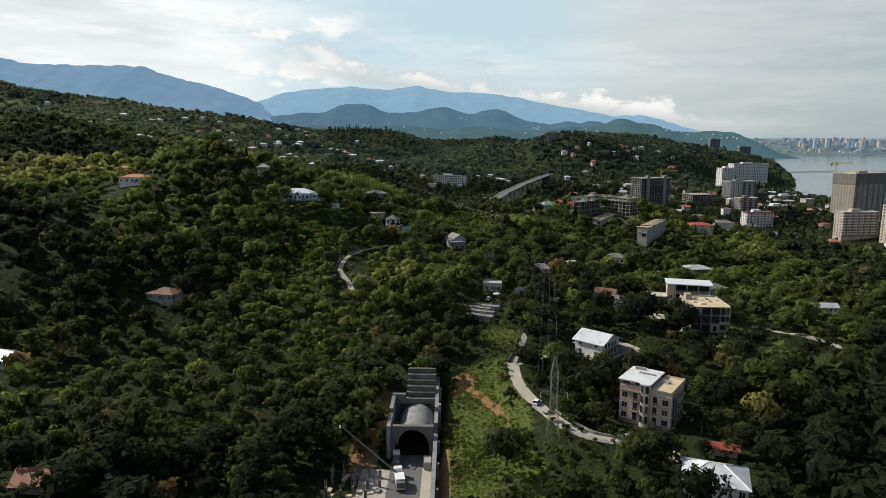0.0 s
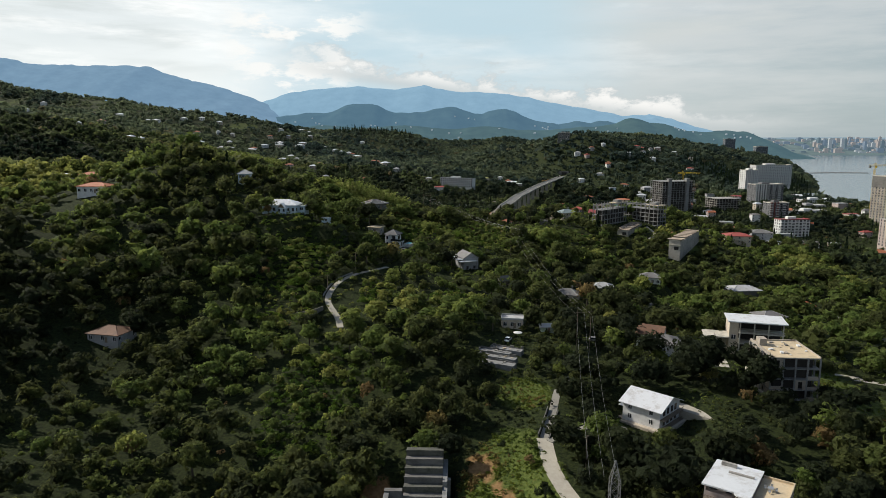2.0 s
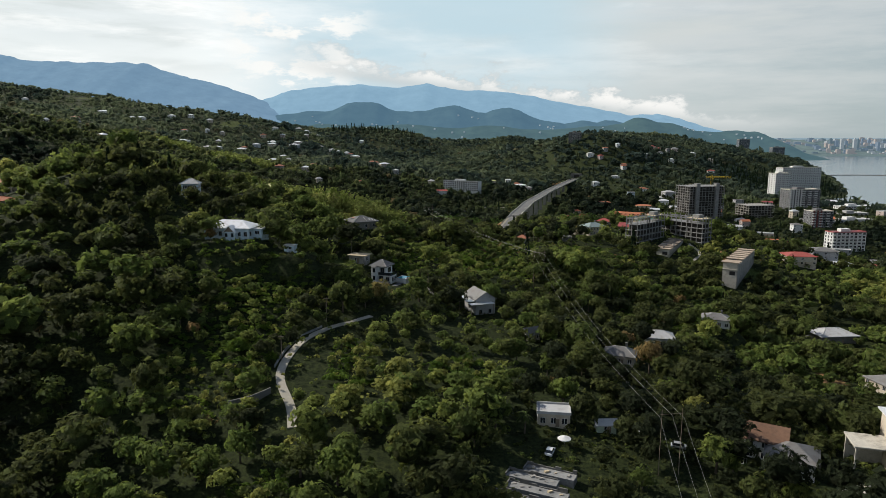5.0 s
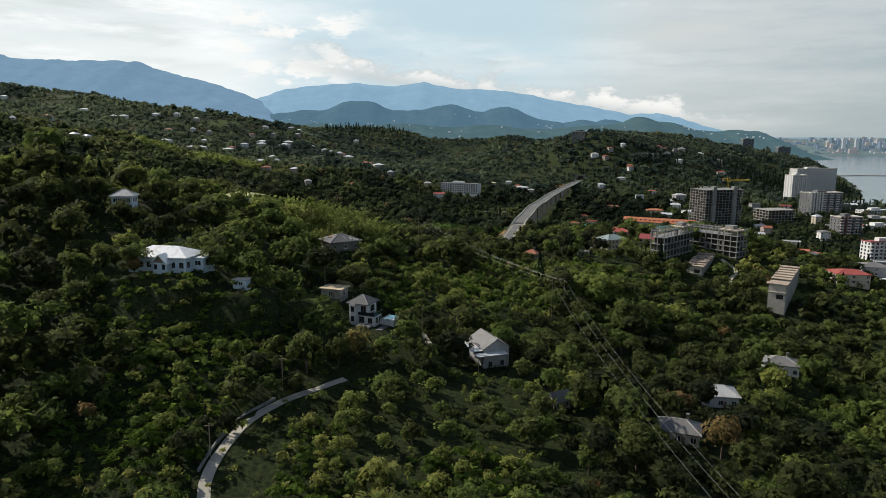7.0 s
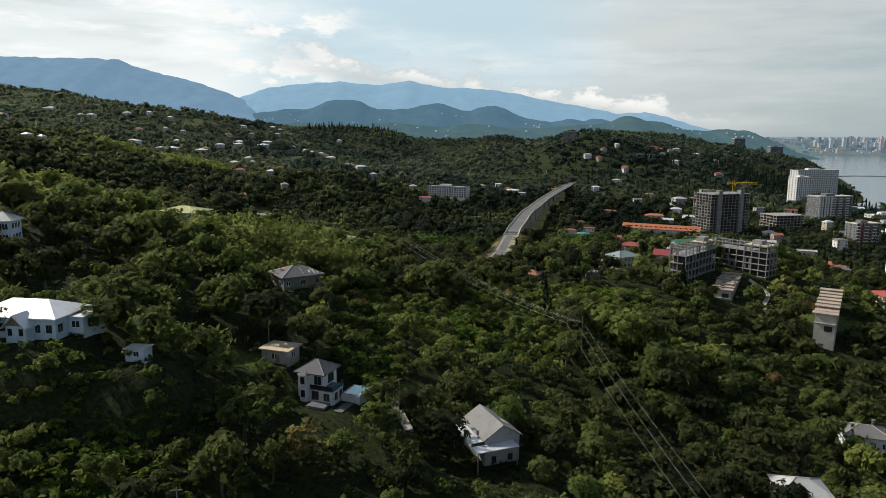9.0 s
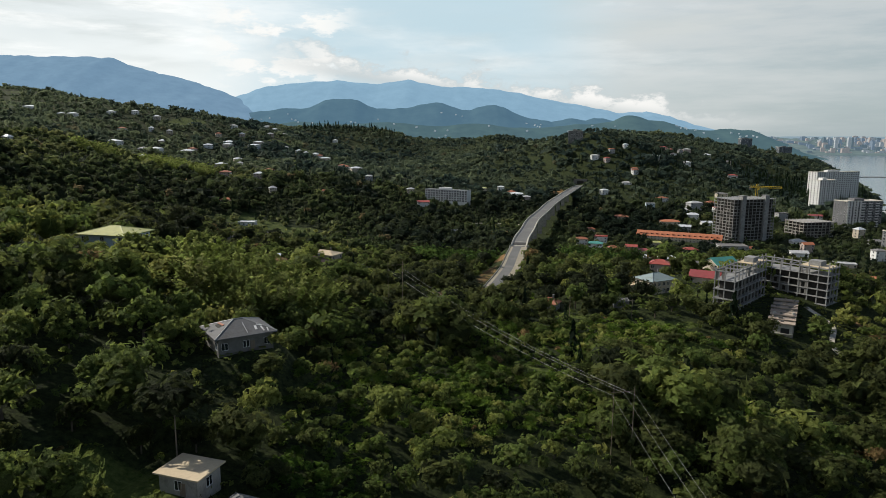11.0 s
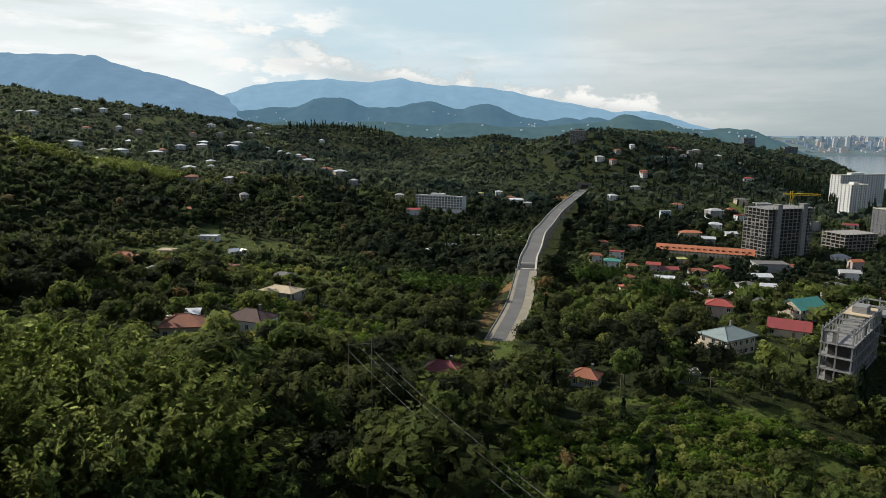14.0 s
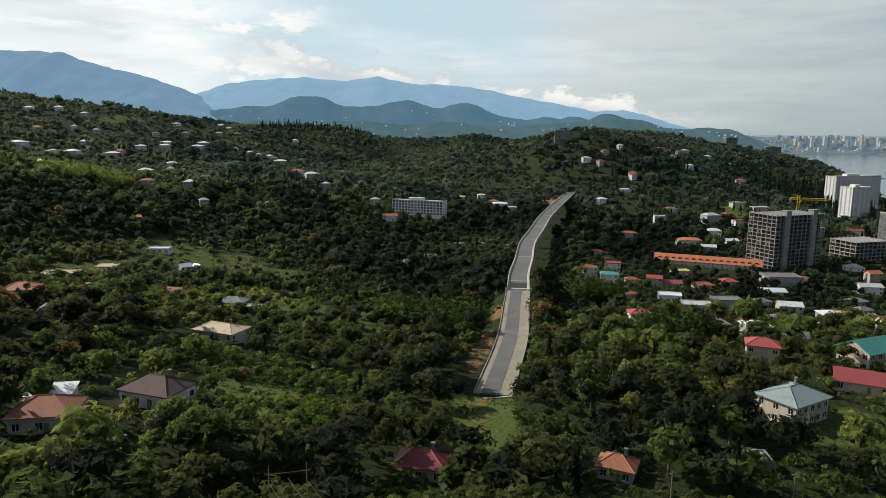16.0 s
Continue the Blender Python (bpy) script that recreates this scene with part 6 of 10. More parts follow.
block("long white seaside hotel with rows of balconies", 618, 1425, 6, 86, 17, 14, 17, WHITE, 3.1, None, WHITE, 19, 3, name="hotel")
block("plain white hotel block near the shore", 496, 1234, 2, 27, 17, 15, 14, WHITE, 3.1, (4, WHITE), None, 8, 3, name="hotel")
high_rise = block("beige high-rise under construction beside a crane", 522, 872, -2, 62, 30, 20, 25, RAW_BEIGE, 3.1, (6, CONCRETE_DARK), None, 14, 8)
local_box("raw_storeys", high_rise, CONCRETE_DARK, [(-31.4, 31.4, -15.8, 15.2, 49.0, 61.9)], "dark unclad upper storeys")
for k in range(15):
    local_box("roof_stub", high_rise, CONCRETE_DARK, [(-30 + k * 4.2, -29.4 + k * 4.2, -14.9, -14.3, 63.1, 65.4)])
block("pale yellow apartment tower", 461, 702, -2, 22, 14, 12, 20, CREAM, 3.1, None, WHITE, 6, 3)
block("white and pinkish panel block with cluttered balconies", 440, 735, -2, 42, 13, 9, 8, PINKISH, 3.0, None, WHITE, 12, 3, ROOF_PALE)
block("white apartment house with rounded balconies", 354, 520, -1, 15, 12, 5, 10, WHITE, 3.0, None, WHITE, 4, 3)
block("white five-storey guesthouse with a magenta roof edge", 362, 800, -2, 34, 12, 6, 8, WHITE, 3.1, None, WHITE, 8, 3, ROOF_MAROON)
block("long five-storey pale apartment block among cypresses", -4, 1222, 18, 60, 13, 5, -24, WHITE, 3.0, None, None, 16, 3, ROOF_PALE)
block("dark slab building on the far hilltop", 227, 1567, at_ground(227, 1567), 26, 14, 6, -10, CONCRETE_DARK, 3.0, None, None, 6, 3)
block("dark apartment block on the headland road", 1030, 2700, 40, 40, 20, 13, 6, FAR_GREY, 4.2, None, None, 6, 3)
block("dark block of flats near the shore", 1042, 2450, 38, 42, 20, 9, 6, FAR_GREY, 3.6, None, None, 6, 3)
block("low white market hall", 480, 1000, -2, 46, 18, 2, 12, WHITE, 3.4, None, None, 8, 3, ROOF_PALE)
block("pale grey warehouse near the shore", 520, 1075, -2, 40, 20, 2, 10, GREY_WALL, 3.4, None, None, 6, 3, ROOF_PALE)
block("white school building by the shore", 560, 1140, -2, 52, 14, 3, 14, WHITE, 3.2, None, None, 12, 3, ROOF_WHITE)


def orange_terrace():
    """A long two-storey building under one orange tile roof with two rows of dormers."""
    x, y, rot, w, d = 233, 1020, -25, 82, 13
    z = at_ground(x, y) - 0.5
    e = tagged(thing("terrace_building", x, y, z, rot), "long terrace with a bright orange tile roof and dormers", "building")
    local_box("wall", e, CREAM, [(-w / 2, w / 2, -d / 2, d / 2, -3, 5.2)])
    bm = bmesh.new()
    gable_roof(bm, w, d, 5.35, 4.2, 0.7)
    part("roof", bm, ROOF_ORANGE, e)
    bm = bmesh.new()
    gable_ends(bm, w, d, 5.2, 4.0)
    part("gable", bm, CREAM, e)
    bm = bmesh.new()
    box(bm, -0.9, 0.9, -0.02, 2.4, 0, 1.3)
    box(bm, -1.15, 1.15, -0.25, 2.9, 1.3, 1.5)
    box(bm, -0.6, 0.6, -0.06, -0.02, 0.25, 1.15, 1)
    me = bpy.data.meshes.new("dormer")
    bmesh.ops.recalc_face_normals(bm, faces=bm.faces)
    bm.to_mesh(me)
    bm.free()
    me.materials.append(ROOF_ORANGE)
    me.materials.append(GLASS_DARK)
    for i in range(15):
        share("dormer", me, e, pose(-w / 2 + 4 + i * (w - 8) / 14, -d / 2 + 1.6, 6.2))
    windows_on(e, w, d, "front", 0, 2, 2.6, 24, 1.1, 1.3)
    windows_on(e, w, d, "left", 0, 2, 2.6, 3, 1.1, 1.3)
    clear_for(x, y, 46, 10, rot)
    clear_for(x - 6, y - 16, 44, 14, rot)


orange_terrace()


SLAB_TAN = surface("weathered_tan_slab", (0.36, 0.285, 0.22), stain=(0.24, 0.19, 0.15), vary=0.25)


def stepped_row(label, x, y, z, rot, units, uw, ud, h, drop, seed=2, debris=0):
    """A row of roofless concrete cells behind one another, each with a slab over its front half only."""
    r = random.Random(seed)
    e = tagged(thing("unfinished_terrace", x, y, z, rot), label, "building")
    for i in range(units):
        y0 = i * ud
        top = h + drop * i + r.uniform(-0.3, 0.3)
        local_box("cell_wall", e, CONCRETE, [(-uw / 2, -uw / 2 + 0.3, y0, y0 + ud - 0.02, -4, top - 1.0), (uw / 2 - 0.3, uw / 2, y0, y0 + ud - 0.02, -4, top - 1.0)])
        local_box("cross_wall", e, CONCRETE_PALE if i == 0 else CONCRETE, [(-uw / 2 + 0.31, uw / 2 - 0.31, y0, y0 + 0.3, -4, top)])
        local_box("roof_slab", e, SLAB_TAN, [(-uw / 2 - 0.5 - r.uniform(0, 0.6), uw / 2 + 0.5, y0 - 0.8, y0 + ud * 0.56, top + 0.004, top + 0.4)])
        # near-black fill painted as the shade down in the cell
        local_box("cell_shade_box", e, SHADE_AND_BLACK, [(-uw / 2 + 0.32, uw / 2 - 0.32, y0 + 0.32, y0 + ud - 0.05, -4, top - 2.6)])
        for k in range(debris):
            a = r.uniform(0.3, 1.0)
            local_box("debris", e, r.choice([CONCRETE_PALE, SLAB_TAN, CONCRETE_DARK]), [(-a, a, -a * 0.4, a * 0.5, 0, r.uniform(0.2, 0.8))]).matrix_basis = pose(r.uniform(-uw / 2, uw / 2 - 0.6), y0 + r.uniform(0, ud * 0.5), top + 0.41, 0, 0, r.uniform(0, 90))
    bm = bmesh.new()
    box(bm, -1.6, 1.6, -0.04, 0.02, 0, 2.4)
    # flat dark plate on the wall: the opening's shade is painted on
    part("front_opening", bm, SHADE_AND_BLACK, e, "unglazed opening, its inner shade painted dark").matrix_basis = pose(uw * 0.16, 0, h - 7.4 if h > 9 else 0.6)
    local_box("front_ledge", e, CONCRETE_PALE, [(-uw / 2, uw / 2, -0.7, -0.02, h - 4.0, h - 3.7)])
    c, s = math.cos(radians(rot)), math.sin(radians(rot))
    L = units * ud
    clear_for(x - s * L / 2, y + c * L / 2, uw * 0.7 + 3, L * 0.6 + 3, rot)
    clear_for(x + 1, y - 9, uw * 0.6 + 2, 11)


stepped_row("stepped row of grey concrete cells with tan roof slabs", 159.5, 560.5, 17, -32, 8, 8.6, 7.2, 12.5, 0.12, 2)
stepped_row("roofless low concrete row with rubble on its slabs", 130, 600, 26.5, -29, 7, 9, 6.2, 4.6, 0.25, 6, 3)


def rounded_slab(bm, x0, x1, y0, y1, z0, z1, cx, r):
    """A flat slab with a round bay at the front, centred on cx."""
    ring = [(x0, y1), (x0, y0), (cx - r, y0)]
    ring += [(cx - r * math.cos(math.pi * i / 12), y0 - 0.75 * r * math.sin(math.pi * i / 12)) for i in range(1, 12)]
    ring += [(cx + r, y0), (x1, y0), (x1, y1)] if x1 > cx + r + 0.01 else [(cx + r, y0), (cx + r, y1)]
    low = [bm.verts.new((u, v, z0)) for u, v in ring]
    high = [bm.verts.new((u, v, z1)) for u, v in ring]
    bm.faces.new(low[::-1])
    bm.faces.new(high)
    for i in range(len(ring)):
        j = (i + 1) % len(ring)
        bm.faces.new((low[i], low[j], high[j], high[i]))


def near_apartments():
    """The four-storey house by the lane."""
    w, d, h, st = 15.5, 12.5, 3.1, 4
    e = tagged(thing("apartment_house", 61.2, 195.5, 20.0, -34), "four-storey pinkish-grey apartment house with a rounded stair tower and dark balconies", "building")
    top = st * h
    local_box("wall", e, PINKISH, [(-w / 2, w / 2, -d / 2, d / 2, -4, top - 0.9), (-w / 2, 0.4, -d / 2 + 1.4, d / 2, top - 0.9, top + 0.4), (-w / 2, -w / 2 + 0.3, -d / 2, -d / 2 + 1.39, top - 0.9, top + 0.4)])
    local_box("plinth", e, CONCRETE_DARK, [(-w / 2 - 0.06, w / 2 + 0.06, -d / 2 - 0.06, d / 2 + 0.06, -4, 0.9)], "brown-grey stone plinth")
    for s in (1, 2, 3):
        local_box("storey_band", e, CONCRETE_DARK, [(-w / 2 - 0.05, w / 2 + 0.05, -d / 2 - 0.05, d / 2 + 0.05, s * h + 0.3, s * h + 0.46)], "narrow grey band")
    bm = bmesh.new()
    rounded_slab(bm, -w / 2 - 0.5, 1.7, -d / 2 - 0.5, d / 2 + 0.3, top + 0.404, top + 0.72, 0.0, 1.7)
    part("roof", bm, ROOF_WHITE, e, "flat white roof slab with a rounded corner")
    local_box("roof_box", e, CONCRETE, [(-6.8, -3.6, 4.2, 5.0, top + 0.73, top + 1.5), (-4.6, 0.6, 1.2, 1.7, top + 0.73, top + 1.1)], "low grey roof upstands")
    local_box("roof_terrace", e, ROOF_TAN, [(1.71, w / 2 + 0.2, -d / 2 - 0.2, d / 2 + 0.2, top - 0.896, top - 0.6), (w / 2 - 0.1, w / 2 + 0.2, -d / 2 - 0.2, d / 2 + 0.2, top - 0.6, top - 0.1), (1.71, w / 2 - 0.1, d / 2 - 0.1, d / 2 + 0.2, top - 0.6, top - 0.1)], "tan terrace floor with a low kerb")
    bm = bmesh.new()
    ring = [(1.45 * math.cos(math.pi + math.pi * i / 12), -d / 2 - 0.01 + 1.1 * math.sin(math.pi + math.pi * i / 12)) for i in range(13)]
    for z0, z1 in ((-4, top + 0.4),):
        low, high = [bm.verts.new((u, v, z0)) for u, v in ring], [bm.verts.new((u, v, z1)) for u, v in ring]
        for i in range(12):
            bm.faces.new((low[i], low[i + 1], high[i + 1], high[i]))
        bm.faces.new(high)
        bm.faces.new((low[12], low[0], high[0], high[12]))
    part("stair_tower", bm, CREAM, e, "cream rounded stair tower")
    table = [(3.4, 4.6, 0.2, 1.4, top + 0.1, top + 0.18), (3.95, 4.05, 0.75, 0.85, top - 0.59, top + 0.09)]
    local_box("terrace_table", e, STEEL, table)
    for k, (u, v) in enumerate(((2.9, 0.8), (5.1, 0.8), (4.0, 2.0), (4.0, -0.5))):
        local_box("terrace_chair", e, STEEL, [(u - 0.25, u + 0.25, v - 0.25, v + 0.25, top - 0.2, top - 0.12), (u - 0.25, u + 0.25, v + 0.2, v + 0.25, top - 0.12, top + 0.4), (u - 0.04, u + 0.04, v - 0.04, v + 0.04, top - 0.59, top - 0.2)])
    wide_win, tall_win = window_mesh(1.5, 1.5, WOOD_POST, 1), window_mesh(1.1, 2.2, WOOD_POST, 0)
    for s in range(st):
        if s < 3:
            share("window", wide_win, e, pose(5.9, -d / 2, 1.3 + s * h))
            share("window", tall_win, e, pose(2.9, -d / 2, 0.9 + s * h))
        share("window", wide_win, e, pose(-6.2, -d / 2 + (1.4 if s == 3 else 0), 1.3 + s * h))
        share("window", tall_win, e, pose(-3.0, -d / 2 + (1.4 if s == 3 else 0), 0.9 + s * h))
        for u in (-0.75, 0.75):
            share("window", window_mesh(0.7, 1.9, WOOD_POST, 0), e, pose(0, -d / 2 - 0.1, 0) @ pose(u, -0.86, 1.1 + s * h, 0, 0, 28 if u > 0 else -28))
    for s in (1, 2, 3):
        for u, wd in ((-3.2, 2.6), (3.3, 2.6)) if s < 3 else ((-4.5, 6.2),):
            bm = bmesh.new()
            box(bm, -wd / 2, wd / 2, -1.2, 0, -0.16, 0)
            rails = max(10, int(wd * 3.6))
            for k in range(rails):
                box(bm, -wd / 2 + wd * k / (rails - 1) - 0.025, -wd / 2 + wd * k / (rails - 1) + 0.025, -1.18, -1.13, 0, 0.95)
            box(bm, -wd / 2, wd / 2, -1.2, -1.12, 0.95, 1.03)
            part("balcony", bm, WOOD_POST, e, "dark railed balcony").matrix_basis = pose(u, -d / 2, s * h + 0.75)
        bm = bmesh.new()
        box(bm, -2.4, 2.4, -1.3, 0, -0.16, 0)
        for k in range(17):
            box(bm, -2.4 + 0.3 * k - 0.025, -2.4 + 0.3 * k + 0.025, -1.28, -1.23, 0, 0.95)
        box(bm, -2.4, 2.4, -1.3, -1.22, 0.95, 1.03)
        part("balcony", bm, WOOD_POST, e, "dark railed balcony").matrix_basis = pose(0, 0, 0, 0, 0, 90) @ pose(-2.6, -w / 2, s * h + 0.6)
    for s in range(3):
        for v in (-4.2, -1.6, 2.6, 5.0):
            share("window", tall_win if v < 0 else wide_win, e, pose(0, 0, 0, 0, 0, 90) @ pose(v, -w / 2, (0.9 if v < 0 else 1.3) + s * h))
    local_box("door", e, WOOD_POST, [(1.9, 3.1, -d / 2 - 0.12, -d / 2 - 0.07, -0.4, 1.9)])
    clear_for(60, 196, 13, 12)
    clear_for(57, 182, 11, 9)


near_apartments()


def white_gable_house():
    """The tall white house with a white gable roof and railed balconies, standing on a high base wall."""
    w, d, h = 12.0, 12.5, 2.9
    e = tagged(thing("guest_house", 57.5, 256, 21.0, -43), "tall white house with a white gable roof and balconies", "house")
    bm = bmesh.new()
    box(bm, -w / 2, w / 2, -d / 2, d / 2, -6, 2 * h)
    gable_ends(bm, w, d, 2 * h, 2.6)
    part("wall", bm, WHITE, e)
    bm = bmesh.new()
    gable_roof(bm, w, d, 2 * h + 0.16, 2.6, 1.0)
    part("roof", bm, ROOF_WHITE, e)
    local_box("base_wall", e, CREAM, [(-w / 2 - 1.8, w / 2 + 2.4, -d / 2 - 1.6, d / 2 + 0.4, -9, -0.1)])
    for s in (0, 1):
        for v in (-3.6, -1.2, 1.2, 3.6):
            share("window", window_mesh(1.2, 1.7, WOOD_POST, 1), e, pose(0, 0, 0, 0, 0, 90) @ pose(v, -w / 2, 0.7 + s * h))
        for u in (-3.6, 3.2):
            share("window", window_mesh(1.0, 1.3, FRAME_WHITE, 1), e, pose(u, -d / 2, 0.9 + s * h))
        bm = bmesh.new()
        box(bm, -d / 2, d / 2, -1.5, 0, -0.16, 0)
        for k in range(16):
            v = -d / 2 + d * k / 15
            box(bm, v - 0.025, v + 0.025, -1.48, -1.43, 0, 0.95)
        box(bm, -d / 2, d / 2, -1.5, -1.4, 0.95, 1.02)
        part("balcony", bm, WOOD_POST, e, "dark wooden balcony").matrix_basis = pose(0, 0, 0, 0, 0, 90) @ pose(0, -w / 2, s * h + 0.1)
    local_box("porch_roof", e, ROOF_WHITE, [(-w / 2 - 3.4, -w / 2 - 0.02, -3, 2.5, 2.4, 2.55)])
    local_box("forecourt", e, GRAVEL, [(-1, w / 2 + 12, d / 2 + 0.6, d / 2 + 12, -5, 2.3)], "bare tan concrete forecourt")
    clear_for(58, 256, 13, 12)
    clear_for(72, 258, 13, 11)
    clear_for(68, 246, 10, 9)
    clear_for(60, 238, 12, 12)


white_gable_house()


def flat_roof_villa():
    e = tagged(thing("open_villa", 111, 310, 25.2, -14), "three-storey open concrete house under a wide white flat roof", "house")
    w, d = 19, 11
    local_box("roof", e, ROOF_WHITE, [(-w / 2 - 0.8, w / 2 + 0.8, -d / 2 - 0.8, d / 2 + 0.8, 12.2, 12.6)])
    local_box("wall", e, CREAM, [(-w / 2, -w / 2 + 3.2, -d / 2 + 1.2, d / 2, -4, 12.19), (-w / 2 + 3.21, w / 2, 1.5, d / 2, -4, 12.19)])
    for k in range(3):
        local_box("floor_slab", e, CONCRETE_PALE, [(-w / 2 + 3.21, w / 2, -d / 2, 1.49, k * 4.1 - 0.3, k * 4.1)])
        # near-black rear walls put the shade under the slabs into colour
        local_box("back_wall", e, SHADE_AND_BLACK, [(-w / 2 + 3.3, w / 2 - 0.1, 1.2, 1.48, k * 4.1 + 0.01, k * 4.1 + 3.7)], "bare room walls painted dark for shade")
        local_box("rail", e, STEEL, [(-w / 2 + 3.3, w / 2, -d / 2 + 0.02, -d / 2 + 0.08, k * 4.1 + 0.9, k * 4.1 + 1.0)])
    for i in range(4):
        u = -w / 2 + 3.6 + i * (w - 4.2) / 3
        local_box("column", e, CONCRETE_PALE, [(u - 0.2, u + 0.2, -d / 2 + 0.1, -d / 2 + 0.5, -4, 12.19)])
    local_box("terrace", e, CONCRETE_PALE, [(-w / 2 - 9, -w / 2 - 0.02, -d / 2 - 1, d / 2 - 3, 6.0, 6.4), (-w / 2 - 8.6, -w / 2 - 8.2, -d / 2 - 0.6, -d / 2 - 0.2, -4, 6.0), (-w / 2 - 8.6, -w / 2 - 0.04, d / 2 - 3.6, d / 2 - 3.2, -4, 6.0)], "low white terrace roof")
    for k in range(2):
        share("window", window_mesh(1.4, 1.6, FRAME_WHITE, 1), e, pose(-w / 2 + 1.6, -d / 2 + 1.2, 1.2 + 4.1 * k))
    yard = bmesh.new()
    box(yard, -7, 6, -4.5, 4.5, -0.5, 0.12)
    tagged(link_mesh("pavement_villa_yard", yard, CONCRETE_PALE), "pale concrete yard below the villa", "yard", kind="structure").matrix_basis = pose(91, 299, 24.2, 0, 0, -14)
    clear_for(91, 296, 8, 9)
    clear_for(106, 309, 17, 10)
    clear_for(98, 300, 12, 8)


flat_roof_villa()


def pool_villa():
    """A villa that steps down the slope: a hip-roofed tower with a bay, a lower wing with a glazed terrace, a small raised pool."""
    e = tagged(thing("pool_villa", -37.3, 423.5, 46.3, -20), "white villa with a dark grey hip roof and pool deck", "house")
    w, d = 6.6, 6.2
    local_box("wall", e, WHITE, [(-w / 2, w / 2, -d / 2, d / 2, -5, 6.2)])
    bm = bmesh.new()
    hip_roof(bm, w, d, 6.45, 2.3, 0.8)
    part("roof", bm, ROOF_SLATE, e, "dark grey sheet hip roof")
    for a in ((-1, -1), (1, -1), (1, 1), (-1, 1)):
        bm = bmesh.new()
        beam(bm, (a[0] * (w / 2 + 0.78), a[1] * (d / 2 + 0.78), 6.5), (a[0] * 0.3, 0, 8.76), 0.09, 4)
        part("hip_ridge", bm, ROOF_GREY, e)
    # a three-sided bay towards the valley, with its own small roof
    bm = bmesh.new()
    plan = [(-2.9, -d / 2 + 0.02), (-2.1, -d / 2 - 1.3), (-0.5, -d / 2 - 1.3), (0.3, -d / 2 + 0.02)]
    lo, up = [[bm.verts.new((x, y, z)) for x, y in plan] for z in (-5, 6.0)]
    for i in range(4):
        k = (i + 1) % 4
        bm.faces.new((lo[i], lo[k], up[k], up[i]))
    bm.faces.new(lo[::-1]), bm.faces.new(up)
    part("bay", bm, WHITE, e)
    bm = bmesh.new()
    rim = [bm.verts.new(p) for p in ((-3.3, -d / 2 - 0.2, 6.05), (-2.3, -d / 2 - 1.75, 6.05), (-0.3, -d / 2 - 1.75, 6.05), (0.7, -d / 2 - 0.2, 6.05))]
    tip = bm.verts.new((-1.3, -d / 2 + 1.9, 7.9))
    for i in range(4):
        bm.faces.new((rim[i], rim[(i + 1) % 4], tip))
    bm.faces.new(rim[::-1])
    part("bay_roof", bm, ROOF_SLATE, e)
    local_box("wing", e, WHITE, [(w / 2 + 0.01, w / 2 + 3.0, -d / 2 - 1.2, d / 2 - 2.4, -5, 3.0), (w / 2 - 2.4, w / 2 + 0.0, -d / 2 - 1.2, -d / 2 - 0.02, -5, 3.0)])
    local_box("terrace_floor", e, DARK_PANEL, [(w / 2 - 2.6, w / 2 + 3.2, -d / 2 - 1.4, -d / 2 - 0.03, 3.004, 3.2), (w / 2 + 0.02, w / 2 + 3.2, -d / 2 - 0.02, d / 2 - 2.2, 3.004, 3.2)])
    local_box("terrace_rail", e, GLASS_DARK, [(w / 2 - 2.6, w / 2 + 3.1, -d / 2 - 1.4, -d / 2 - 1.34, 3.21, 4.2), (w / 2 + 3.12, w / 2 + 3.18, -d / 2 - 1.3, d / 2 - 2.3, 3.21, 4.2)], "dark glass balustrade")
    local_box("lower_storey", e, WHITE, [(w / 2 - 1.8, w / 2 + 2.2, -d / 2 - 4.0, -d / 2 - 1.22, -6, 0.1)])
    local_box("lower_roof", e, DARK_PANEL, [(w / 2 - 2.1, w / 2 + 2.5, -d / 2 - 4.3, -d / 2 - 1.23, 0.104, 0.3)])
    local_box("canopy", e, DARK_PANEL, [(w / 2 + 2.6, w / 2 + 6.6, -d / 2 - 3.4, -0.8, -0.5, -0.32), (w / 2 + 6.4, w / 2 + 6.5, -d / 2 - 3.3, -d / 2 - 3.2, -6, -0.5), (w / 2 + 2.8, w / 2 + 2.9, -d / 2 - 3.3, -d / 2 - 3.2, -6, -0.5)], "dark flat canopy")
    local_box("deck", e, WHITE, [(w / 2 + 3.22, w / 2 + 8.0, -0.7, 5.6, -6, 1.3)], "white pool deck")
    local_box("deck_rim", e, CONCRETE_PALE, [(w / 2 + 3.4, w / 2 + 3.7, -0.5, 5.4, 1.304, 1.5), (w / 2 + 7.5, w / 2 + 7.8, -0.5, 5.4, 1.304, 1.5), (w / 2 + 3.71, w / 2 + 7.49, -0.5, -0.2, 1.304, 1.5)])
    local_box("pool_water", e, POOL, [(w / 2 + 3.72, w / 2 + 7.48, -0.18, 5.3, 1.304, 1.42)], "turquoise pool water")
    for z in (0.9, 4.0):
        share("window", window_mesh(0.9, 1.5, WOOD_POST, 0), e, pose(-1.3, -d / 2 - 1.3, z))
        share("window", window_mesh(1.6, 1.9, WOOD_POST, 1), e, pose(1.9, -d / 2 - (1.2 if z < 2 else 0), z - 0.2))
    for v in (-2.6, -0.4):
        share("window", window_mesh(1.1, 1.6, WOOD_POST, 1), e, pose(0, 0, 0, 0, 0, 90) @ pose(v, -w / 2 - 3.0, 0.7))
    share("window", window_mesh(2.4, 1.9, WOOD_POST, 2), e, pose(0, 0, 0, 0, 0, 90) @ pose(0.4, -w / 2, 3.6))
